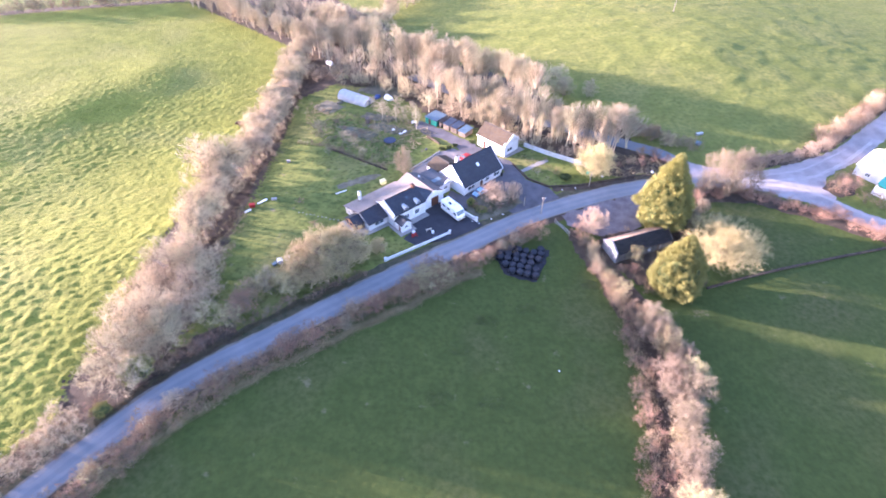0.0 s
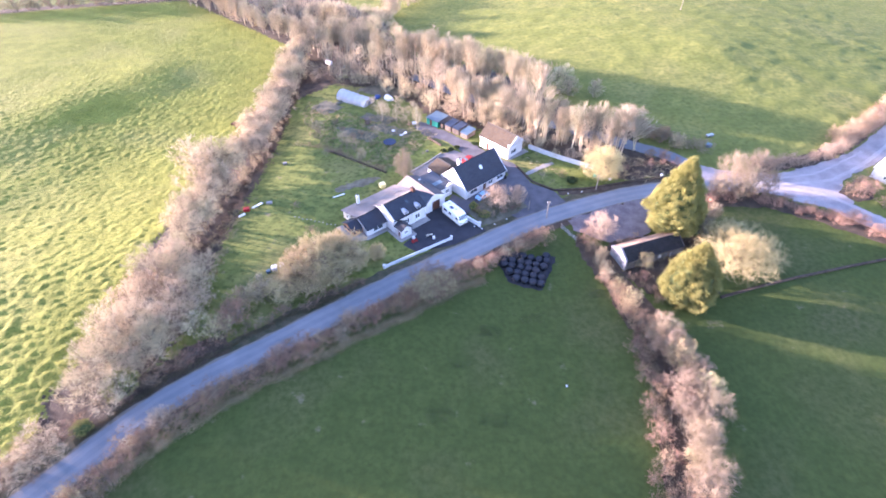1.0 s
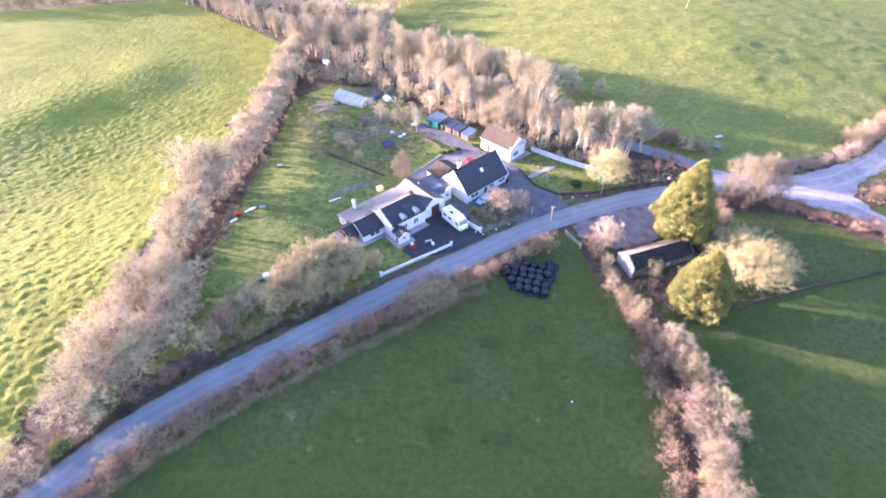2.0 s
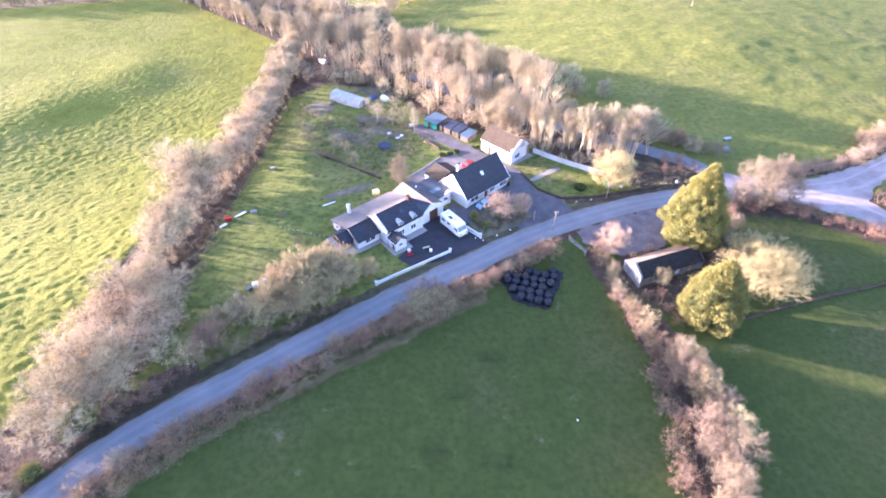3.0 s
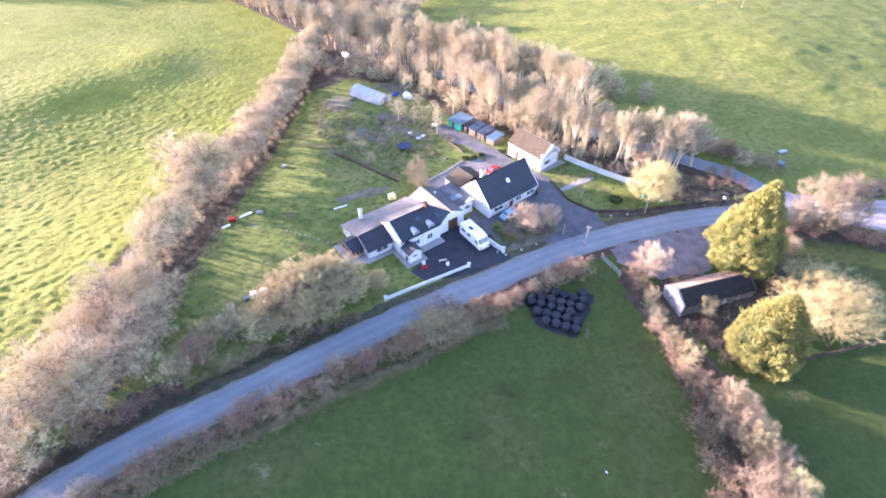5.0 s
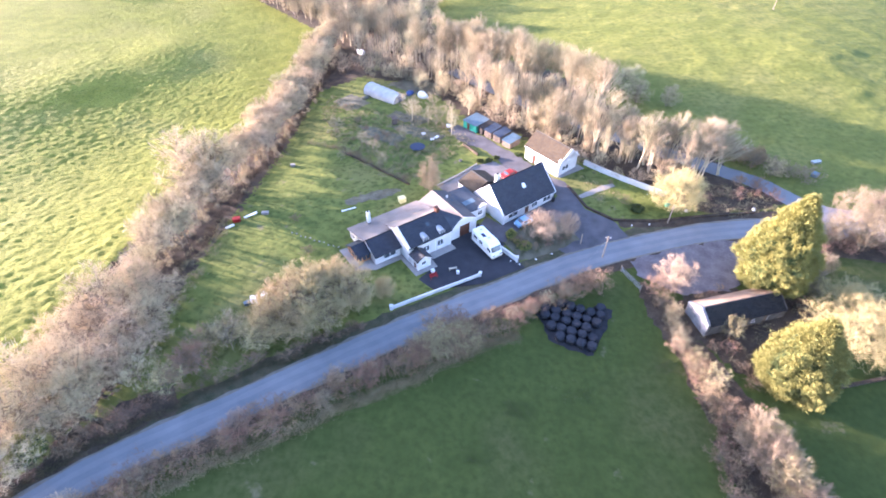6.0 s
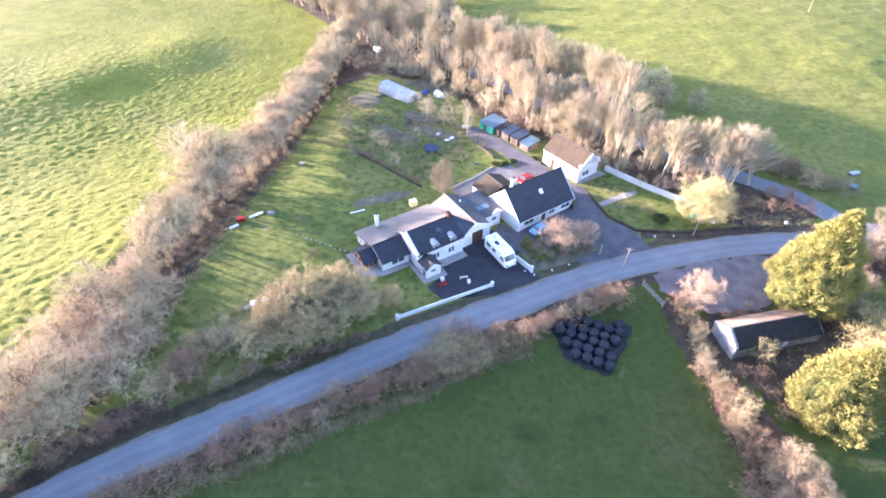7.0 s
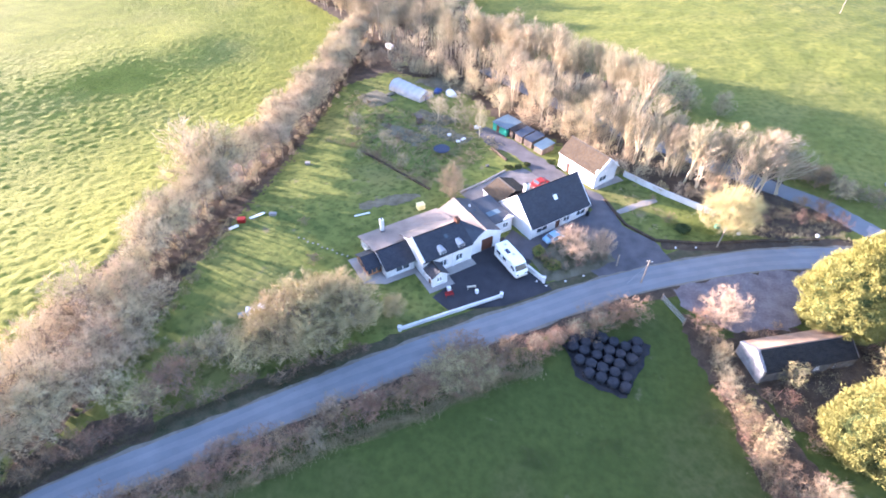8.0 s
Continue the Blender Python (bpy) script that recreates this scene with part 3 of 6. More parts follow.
sheet("garden_path", [(20.6, 119.0), (22.0, 118.4), (25.2, 120.6), (29.4, 123.2), (28.8, 124.4), (24.4, 121.9)], M_CONCRETE, 0.07, "pale worn path across the front lawn", "path", edge=0.3)
sheet("house_path", [(0.3, 106.2), (3.0, 103.6), (6.0, 103.0), (6.9, 105.4), (5.2, 108.0), (2.0, 110.3)], M_DRIVE, 0.118, "dark path between the house and the cottage", "path", edge=0.1)
sheet("front_bed", [(5.9, 103.0), (8.3, 99.4), (10.6, 99.0), (17.0, 103.0), (20.4, 105.6), (17.6, 109.6), (12.0, 111.4), (9.4, 107.4)], M_SOIL, 0.105, "bare dark flower bed in front of the house", "garden bed", edge=0.3)
sheet("shed_apron", [(17.6, 125.4), (23.4, 129.6), (22.0, 131.2), (16.6, 127)], M_CONCRETE, 0.095, "concrete slab at the outbuilding's gable", "path")
for poly, what in (([(-27, 154.6), (-18, 149.6), (-14, 151.4), (-16, 154), (-25, 158)], "dug vegetable bed with dry stalks"), ([(-45, 164), (-38, 158), (-33, 163), (-40, 169)], "dug bed with pale stones"),
                   ([(-22, 138), (-30, 143), (-33, 149), (-24, 146), (-19, 141)], "rough bare bed in the garden"), ([(-28, 112.6), (-22, 116.8), (-17.6, 119.0), (-16.4, 117.6), (-21, 113.6), (-26.4, 111)], "grey paved patch in the lawn"),
                   ([(-25.4, 148.2), (-21.0, 150.0), (-15.6, 147.2), (-9.8, 143.6), (-11.0, 141.0), (-15.4, 141.6), (-20.4, 145.2)], "grey worn patch of paved ground in the kitchen garden"),
                   ([(-31, 176), (-22, 170), (-14, 168), (-12, 173), (-24, 182)], "bare trodden ground beside the tunnel")):
    sheet("garden_bed", poly, M_SOIL, 0.06, what, "garden bed", edge=1.3)


# ---- trees ----
def cones(P, Q, r0, r1, sides):
    """Tapered rods from P to Q, as arrays of corners and faces."""
    P, Q = np.asarray(P, float), np.asarray(Q, float)
    n = len(P)
    r0, r1 = np.broadcast_to(r0, n), np.broadcast_to(r1, n)
    d = Q - P
    d /= np.maximum(np.linalg.norm(d, axis=1, keepdims=True), 1e-6)
    ref = np.where(np.abs(d[:, 2:3]) < 0.9, [[0, 0, 1.0]], [[1.0, 0, 0]])
    u = np.cross(d, ref)
    u /= np.linalg.norm(u, axis=1, keepdims=True)
    w = np.cross(d, u)
    ang = np.arange(sides) * 2 * np.pi / sides
    ring = np.cos(ang)[None, :, None] * u[:, None] + np.sin(ang)[None, :, None] * w[:, None]
    A = P[:, None] + ring * r0[:, None, None]
    k, k2 = np.arange(sides), (np.arange(sides) + 1) % sides
    if np.all(r1 == 0):
        V = np.concatenate([A, Q[:, None]], 1)
        F = np.stack([k, k2, np.full(sides, sides), np.full(sides, sides)], -1)[:, :3]
        faces = (np.arange(n)[:, None, None] * (sides + 1) + F[None]).reshape(-1, 3)
    else:
        B = Q[:, None] + ring * r1[:, None, None]
        V = np.concatenate([A, B], 1)
        F = np.concatenate([np.stack([k, k2, k2 + sides], -1), np.stack([k, k2 + sides, k + sides], -1)])
        faces = (np.arange(n)[:, None, None] * (2 * sides) + F[None]).reshape(-1, 3)
    return V.reshape(-1, 3), faces


def slivers(g, P, Q, w):
    """Fine twig ends, each one slender tapering blade from P to Q."""
    d = Q - P
    side = np.cross(d, g.normal(0, 1, P.shape))
    side /= np.maximum(np.linalg.norm(side, axis=1, keepdims=True), 1e-6)
    side *= np.reshape(w, (-1, 1))
    V = np.stack([P - side, P + side, Q], 1).reshape(-1, 3)
    return V, np.arange(len(V)).reshape(-1, 3)


def tri_mesh(name, chunks, mat, last=None):
    """One mesh of several chunks of triangles; last: the material of the last chunk, where it differs."""
    V, F, o = [], [], 0
    for v, f in chunks:
        V.append(v)
        F.append(f + o)
        o += len(v)
    V, F = np.concatenate(V), np.concatenate(F)
    me = bpy.data.meshes.new(name)
    me.vertices.add(len(V))
    me.vertices.foreach_set("co", V.astype(np.float32).ravel())
    me.loops.add(F.size)
    me.loops.foreach_set("vertex_index", F.ravel().astype(np.int32))
    me.polygons.add(len(F))
    me.polygons.foreach_set("loop_start", np.arange(0, F.size, 3, dtype=np.int32))
    me.materials.append(mat)
    if last:
        me.materials.append(last)
        k = np.zeros(len(F), np.int32)
        k[len(F) - len(chunks[-1][1]):] = 1
        me.polygons.foreach_set("material_index", k)
    me.update()
    return me


def bare_tree(seed, h, r, bole, limbs, branches, twigs, tw_len, tw_r, rise, stems=1, base_r=0.16, low=0.2, core=0):
    """Trunk and crown of a leafless tree or shrub: stems, limbs that curve out and up, branches, and fine twigs."""
    g = np.random.RandomState(seed)
    wood, fine, heart = [], [], []
    cz, rz = h * (bole + 1) / 2, h * (1 - bole) / 2
    nodes = []
    for s in range(stems):
        ang = g.uniform(0, 6.28)
        off = 0.0 if stems == 1 else g.uniform(0.15, 0.45) * r
        foot = np.array([math.cos(ang) * off * 0.5, math.sin(ang) * off * 0.5, -0.25])
        top = np.array([math.cos(ang) * off * 1.4 + g.normal(0, 0.08) * r, math.sin(ang) * off * 1.4 + g.normal(0, 0.08) * r, h * (0.9 if stems == 1 else g.uniform(0.6, 0.9))])
        pts = np.array([foot + (top - foot) * f + np.array([*g.normal(0, 0.03 * r, 2), 0]) * (0 < f < 1) for f in np.linspace(0, 1, 6)])
        rad = base_r / math.sqrt(stems) * (1 - 0.88 * np.linspace(0, 1, 6))
        wood.append(cones(pts[:-1], pts[1:], rad[:-1], rad[1:], 6))
        nodes.append(pts)
    ends, starts, rads = [], [], []
    for i in range(limbs):
        pts = nodes[i % stems]
        f = (i + g.uniform(0, 1)) / limbs
        zs = h * (max(bole, 0.04) * 0.8 + (0.86 - bole * 0.8) * f ** 0.9)
        a = pts[0] + (pts[-1] - pts[0]) * min(zs / h / 0.9, 1)
        az = i * 2.39996 + g.uniform(-0.5, 0.5)
        el = math.asin(min(1, max(-1, -1 + low + (2 - low) * (0.15 + 0.85 * f))))
        k = g.uniform(0.72, 1.06)
        b = np.array([math.cos(az) * math.cos(el) * r * k, math.sin(az) * math.cos(el) * r * k, cz + math.sin(el) * rz * k])
        b[2] = max(b[2], a[2] * 0.6 + 0.1, 0.25)
        mid = (a + b) / 2 + np.array([0, 0, -rise * np.linalg.norm(b - a) * 0.22]) + g.normal(0, 0.06 * r, 3)
        tt = np.linspace(0, 1, 5)[:, None]
        curve = (1 - tt) ** 2 * a + 2 * tt * (1 - tt) * mid + tt ** 2 * b
        rr = base_r * 0.42 * (1 - 0.85 * tt[:, 0])
        wood.append(cones(curve[:-1], curve[1:], rr[:-1], rr[1:], 4))
        for _ in range(branches):
            f2 = g.uniform(0.2, 1.0)
            p = (1 - f2) ** 2 * a + 2 * f2 * (1 - f2) * mid + f2 ** 2 * b
            out = b - np.array([0, 0, cz * 0.8])
            out = out / np.linalg.norm(out)
            d = out * 0.45 + g.normal(0, 0.62, 3) + np.array([0, 0, rise])
            d /= np.linalg.norm(d)
            q = p + d * g.uniform(0.2, 0.5) * max(r, h * 0.22)
            e = np.array([q[0] / r, q[1] / r, (q[2] - cz) / rz])
            over = np.linalg.norm(e)
            if over > 1.08:
                q = np.array([e[0] * r, e[1] * r, e[2] * rz]) / over * 1.06 + np.array([0, 0, cz])
            q[2] = max(q[2], 0.15)
            starts.append(p)
            ends.append(q)
            rads.append(base_r * g.uniform(0.07, 0.13))
    # Added bark-coloured slivers inside the crown block light, so its far side darkens.
    if core:
        d = g.normal(0, 1, (core, 3))
        d /= np.linalg.norm(d, axis=1, keepdims=True)
        C = d * g.uniform(0.1, 0.78, (core, 1)) * np.array([r, r, rz]) + np.array([0, 0, cz])
        C[:, 2] = np.maximum(C[:, 2], 0.1)
        heart.append(slivers(g, C, C + (d * 0.5 + g.normal(0, 0.6, (core, 3))) * 0.16 * h, np.full(core, 0.013 * r)))
    starts, ends = np.array(starts), np.array(ends)
    fine.append(cones(starts, ends, np.array(rads), np.array(rads) * 0.45, 3))
    n = len(starts) * twigs
    pick = np.repeat(np.arange(len(starts)), twigs)
    f = g.uniform(0.15, 1.0, (n, 1))
    P = starts[pick] + (ends[pick] - starts[pick]) * f
    d = ends[pick] - starts[pick]
    d /= np.maximum(np.linalg.norm(d, axis=1, keepdims=True), 1e-6)
    d = d * 0.5 + g.normal(0, 0.58, (n, 3)) + np.array([0, 0, rise * 0.7])
    d /= np.linalg.norm(d, axis=1, keepdims=True)
    Q = P + d * (tw_len * g.uniform(0.5, 1.25, (n, 1)))
    Q[:, 2] = np.maximum(Q[:, 2], 0.05)
    fine.append(slivers(g, P, Q, tw_r * g.uniform(0.6, 1.3, n)))
    return wood, fine + heart


KINDS, RAW = {}, {}


def tree_kind(key, name, label, category, group, crown_mats, bark, seeds, **kw):
    """Prepares the meshes of one kind of tree, several of a kind."""
    out = []
    for s in seeds:
        wood, fine = bare_tree(s, **kw)
        a = tri_mesh("trunk", wood, bark)
        out.append((a, tri_mesh("crown", fine, crown_mats[s % len(crown_mats)], bark if kw.get("core") else None)))
        RAW.setdefault(key, []).append(wood + fine)
    KINDS[key] = (name, label, category, group, out)


PLANTED = random.Random(11)


def plant(key, x, y, size=1.0, wide=None, which=None, label="", sink=0.05):
    name, lab, cat, group, meshes = KINDS[key]
    a, b = meshes[PLANTED.randrange(len(meshes)) if which is None else which]
    top = new(name)
    top.empty_display_size = 0.3
    w = size if wide is None else wide
    top.matrix_world = Matrix.Translation((x, y, on_land(x, y, -sink))) @ Matrix.Rotation(PLANTED.uniform(0, 6.28), 4, "Z") @ Matrix.Diagonal((w * PLANTED.uniform(0.92, 1.08), w * PLANTED.uniform(0.92, 1.08), size, 1))
    for nm, me in (("trunk", a), ("crown", b)):
        new(nm, me).parent = top
    return tagged(top, label or lab, cat, group)


tree_kind("tall", "tall_tree", "tall leafless tree with pale trunk and tan twigs", "tree", "trees of the wood belt", (M_TWIG,), M_PALEBARK, (1, 2, 3, 4, 5), h=15.0, r=3.5, bole=0.42, limbs=30, branches=13, twigs=9, tw_len=1.1, tw_r=0.0155, rise=0.4, stems=2, base_r=0.27, low=0.7)
tree_kind("slender", "slender_tree", "slender leafless tree with fine pale twigs", "tree", "trees of the wood belt", (M_TWIG,), M_PALEBARK, (101, 102, 103, 104), h=10.5, r=2.5, bole=0.24, limbs=20, branches=10, twigs=8, tw_len=0.95, tw_r=0.0155, rise=0.4, base_r=0.17, low=0.5)
tree_kind("round", "bare_tree", "rounded leafless hedgerow tree with pinkish tan twigs", "tree", "hedgerow trees", (M_TWIGHEDGE,), M_BARK, (11, 12, 13, 14), h=9.0, r=4.2, bole=0.02, limbs=30, branches=12, twigs=12, tw_len=0.85, tw_r=0.0145, rise=0.4, stems=3, base_r=0.2, low=0.3, core=60)
tree_kind("crowned", "crowned_tree", "leafless hedgerow tree with a rounded crown over bare stems", "tree", "hedgerow trees", (M_TWIGHEDGE,), M_BARK, (17, 18, 19, 20, 16), h=7.4, r=3.3, bole=0.5, limbs=26, branches=11, twigs=11, tw_len=0.8, tw_r=0.016, rise=0.35, stems=2, base_r=0.17, low=0.5, core=160)
tree_kind("bush", "hedge_bush", "rounded bare bush with tan brown twigs", "bush", "hedge bushes", (M_TWIGBROWN, M_TWIGOLIVE, M_TWIGBROWN), M_BARK, (15, 16, 17), h=6.0, r=3.6, bole=0.0, limbs=34, branches=11, twigs=14, tw_len=0.85, tw_r=0.0135, rise=0.4, stems=4, base_r=0.12, low=0.25, core=260)
tree_kind("shrub", "hedge_shrub", "tangled leafless hedge shrub with brown twigs", "shrub", "hedge shrubs", (M_TWIG, M_TWIGDARK, M_TWIGOLIVE, M_TWIGDARK), M_BARK, (21, 22, 23, 24, 25), h=4.2, r=2.5, bole=0.0, limbs=16, branches=8, twigs=12, tw_len=0.7, tw_r=0.014, rise=0.35, stems=3, base_r=0.1, low=0.35, core=190)
tree_kind("pale_shrub", "hedgerow_shrub", "tangled leafless hedgerow shrub with cream twigs", "shrub", "hedge shrubs", (M_TWIGHEDGE,), M_BARK, (26, 27, 28, 29), h=4.4, r=2.7, bole=0.0, limbs=16, branches=8, twigs=14, tw_len=0.7, tw_r=0.014, rise=0.35, stems=3, base_r=0.08, low=0.35, core=70)
tree_kind("low", "low_hedge_shrub", "low clipped brown hedge shrub beside the lane", "shrub", "lane hedge", (M_TWIGDARK,), M_BARK, (31, 32, 33, 34), h=2.7, r=2.1, bole=0.0, limbs=13, branches=6, twigs=11, tw_len=0.55, tw_r=0.0135, rise=0.3, stems=4, base_r=0.05, low=0.3, core=130)
tree_kind("cream", "pale_bush", "dense domed leafless bush with cream twigs", "bush", "pale bushes", (M_TWIGGOLD,), M_BARK, (41, 42), h=8.4, r=5.0, bole=0.0, limbs=60, branches=15, twigs=24, tw_len=0.9, tw_r=0.0145, rise=0.25, stems=5, base_r=0.14, low=0.1, core=150)
tree_kind("pink", "pink_bush", "loose leafless bush with pinkish twigs", "bush", "pink bushes", (M_TWIGPINK, M_TWIGPALE), M_BARK, (51, 52, 54), h=6.0, r=4.0, bole=0.02, limbs=32, branches=12, twigs=20, tw_len=0.85, tw_r=0.014, rise=0.45, stems=3, base_r=0.14, low=0.35)
tree_kind("olive", "olive_bush", "dense rounded bush with olive brown twigs", "bush", "olive bushes", (M_TWIGOLIVE,), M_BARK, (61, 62), h=7.5, r=4.6, bole=0.0, limbs=50, branches=14, twigs=24, tw_len=0.6, tw_r=0.015, rise=0.3, stems=4, base_r=0.16, low=0.2, core=420)
tree_kind("small", "fruit_tree", "small bare fruit tree in the garden", "tree", "garden fruit trees", (M_TWIG,), M_BARK, (71, 72), h=4.8, r=2.0, bole=0.25, limbs=16, branches=7, twigs=12, tw_len=0.6, tw_r=0.01, rise=0.5, base_r=0.08)
tree_kind("spread", "spreading_tree", "spreading golden bare tree behind the cypress", "tree", "pale bushes", (M_TWIGGOLD,), M_BARK, (81,), h=9.0, r=9.5, bole=0.02, limbs=70, branches=18, twigs=32, tw_len=1.0, tw_r=0.0135, rise=0.35, stems=4, base_r=0.13, low=0.35)
tree_kind("thicket", "bare_thicket", "tall brownish bare thicket beside the junction", "tree", "pink bushes", (M_TWIGBROWN,), M_BARK, (91, 92), h=13.0, r=5.2, bole=0.02, limbs=46, branches=12, twigs=12, tw_len=1.2, tw_r=0.0125, rise=0.5, stems=4, base_r=0.2, low=0.35)


def conifer(x, y, h, r, seed, label, top_sharp=1.4, category="tree", group="evergreens by the barn", leaf=None):
    """An evergreen with a clumpy crown of small sprays round an added dark core that stands in for inner shade."""
    g = np.random.RandomState(seed)
    top = new("conifer")
    top.matrix_world = Matrix.Translation((x, y, on_land(x, y, -0.1)))
    new("trunk", tri_mesh("trunk", [cones([[0, 0, -0.3]], [[0.1, 0, h * 0.8]], 0.08 * r ** 0.7, 0.02 * r ** 0.5, 8)], M_BARK)).parent = top

    def girth(f):
        return r * np.maximum(0.06, np.sin(np.clip(f, 0, 1) ** (1 / top_sharp) * np.pi * 0.86 + 0.42))
    n = int(17 * r * h) + 60
    f = g.uniform(0.0, 1.0, n)
    az = g.uniform(0, 6.2832, n)
    lumps = np.array([noise.noise((math.cos(a) * 1.6 * r / 3 + seed, math.sin(a) * 1.6 * r / 3, k * h * 0.34)) + 0.6 * noise.noise((math.cos(a) * r + seed, math.sin(a) * r, k * h * 0.75)) for a, k in zip(az, f)])
    w = girth(f) * (0.9 + 0.34 * lumps)
    P = np.stack([np.cos(az) * w, np.sin(az) * w, 0.3 + f * (h - 1.0)], -1)
    d = np.stack([np.cos(az) * 0.75, np.sin(az) * 0.75, 0.35 + 0.9 * f], -1)
    m = 64
    P, d = np.repeat(P, m, 0), np.repeat(d, m, 0)
    long = 0.1 * r ** 0.5 + 0.045 * r
    root = P + g.normal(0, 0.55 * long, P.shape)
    tip = root + (d * 0.7 + g.normal(0, 0.6, P.shape)) * long * g.uniform(0.25, 0.7, (len(P), 1))
    chunks = [slivers(g, root, tip, 0.12 * long * g.uniform(0.6, 1.3, len(P)))]
    # Added opaque core: blocks light, and its dark green holds the crown's inner shade.
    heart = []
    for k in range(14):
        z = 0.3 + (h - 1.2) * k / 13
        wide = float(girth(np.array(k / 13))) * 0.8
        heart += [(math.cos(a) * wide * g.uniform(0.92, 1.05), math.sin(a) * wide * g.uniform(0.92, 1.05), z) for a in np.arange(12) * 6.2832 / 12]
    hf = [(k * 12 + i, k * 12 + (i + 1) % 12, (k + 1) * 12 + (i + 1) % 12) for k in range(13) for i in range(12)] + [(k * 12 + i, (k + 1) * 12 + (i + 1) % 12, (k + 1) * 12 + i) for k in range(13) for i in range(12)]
    new("crown", tri_mesh("crown", chunks, leaf or M_NEEDLE)).parent = top
    new("inner_foliage", tri_mesh("inner_foliage", [(np.array(heart), np.array(hf))], M_IVYSHADE)).parent = top
    return tagged(top, label, category, group)


conifer(51.8, 97.0, 20.0, 5.6, 5, "tall yellow-green cypress beside the old barn")
conifer(48.9, 76.8, 15.5, 5.3, 6, "broad yellow-green cypress at the field corner")
conifer(7.0, 104.4, 3.2, 1.2, 7, "small golden evergreen shrub beside the house", 1.4, "shrub", "golden shrubs")
conifer(32.6, 115.2, 2.2, 1.5, 12, "dark evergreen bush on the front lawn", 1.2, "bush", "garden evergreens", M_IVYSHADE)
conifer(9.6, 102.2, 1.6, 1.5, 13, "low yellow-green shrub in the front bed", 1.2, "bush", "garden evergreens")
conifer(8.2, 103.2, 1.8, 0.8, 8, "small golden evergreen shrub beside the house", 1.4, "shrub", "golden shrubs")
conifer(-52.8, 52.6, 4.6, 3.0, 9, "ivy-grown green bush in the hedgerow", 1.2, "bush", "hedgerow evergreens")
conifer(-55.6, 45.2, 2.6, 1.6, 10, "small yellow-green gorse bush in the hedgerow", 1.2, "bush", "hedgerow evergreens")
for x, y, h, r, k in ((-0.2, 131.0, 1.5, 1.0, 17), (1.8, 131.6, 1.3, 1.0, 18), (3.4, 132.6, 1.4, 0.9, 19), (8.6, 134.6, 1.0, 1.1, 20), (10.4, 132.8, 0.9, 1.0, 21)):
    conifer(x, y, h, r, k, "low dark evergreen shrub at the edge of the drive", 1.2, "shrub", "garden evergreens", M_IVYSHADE)
conifer(-33.0, 74.6, 3.4, 2.2, 14, "yellow-green ivy-grown bush at the lane bank", 1.2, "bush", "hedgerow evergreens")
plant("spread", 62.3, 86.4, 0.92, 0.95)
plant("cream", 40.2, 117.2, 1.0, 1.0, 1, "round cream-twigged bush at the garden wall")
plant("pink", 35.7, 95.4, 1.0, 0.95, 2, "pinkish bare bush beside the old barn")
for x, y, s in ((69.4, 110.6, 0.86), (75.4, 111.2, 0.84), (72.6, 107.6, 0.75), (79.4, 109.6, 0.55), (66.4, 108.4, 0.5)):
    plant("thicket", x, y, s)
for x, y, s in ((-20.6, 83.6, 1.15), (-25.2, 80.0, 1.35), (-29.6, 76.2, 1.0), (-22.8, 78.8, 0.95), (-18.4, 83.6, 0.6), (-26.2, 76.2, 0.75), (-23.0, 82.4, 1.15), (-27.4, 78.6, 1.2), (-31.4, 73.6, 0.7)):
    plant("olive", x, y, s, s * 0.98)
plant("cream", -14.3, 86.5, 0.44, 0.42, None, "small golden bare bush on the front lawn")
plant("pink", 13.2, 106.0, 0.95, 0.98, 1, "pinkish bare cherry bush in the front garden")
plant("pink", 18.0, 107.2, 0.8, 0.6, 2, "slim pinkish bare shrub in the front garden")
plant("bush", -10.4, 118.2, 1.3, 0.8, 0, "upright golden leafless shrub behind the cottage")
for x, y, k in ((57.6, 101.4, 0.7), (60.4, 98.6, 0.62), (63.6, 101.6, 0.6), (59.0, 95.4, 0.5)):
    plant("bush", x, y, k, k, 0, "dark bare bush between the cypress and the thicket")
plant("shrub", 43.0, 85.6, 1.05, 0.95, 1, "ivy-grown bush against the old barn")


def scatter(key, line, width, gap, size, seed, jitter=0.25, narrow=1.0, where=None):
    rnd = random.Random(seed)
    pts = smooth_line(line, 10)
    carry = 0.0
    for a, b in zip(pts, pts[1:]):
        d = (b - a)
        L = d.length
        side = Vector((-d.y, d.x, 0)).normalized()
        s = carry
        while s < L:
            q = a + d * (s / L) + side * rnd.uniform(-width / 2, width / 2)
            k = size * rnd.uniform(1 - jitter, 1 + jitter)
            if where is None or where(q.x, q.y):
                plant(key, q.x, q.y, k, k * narrow)
            s += gap * rnd.uniform(0.6, 1.4)
        carry = s - L


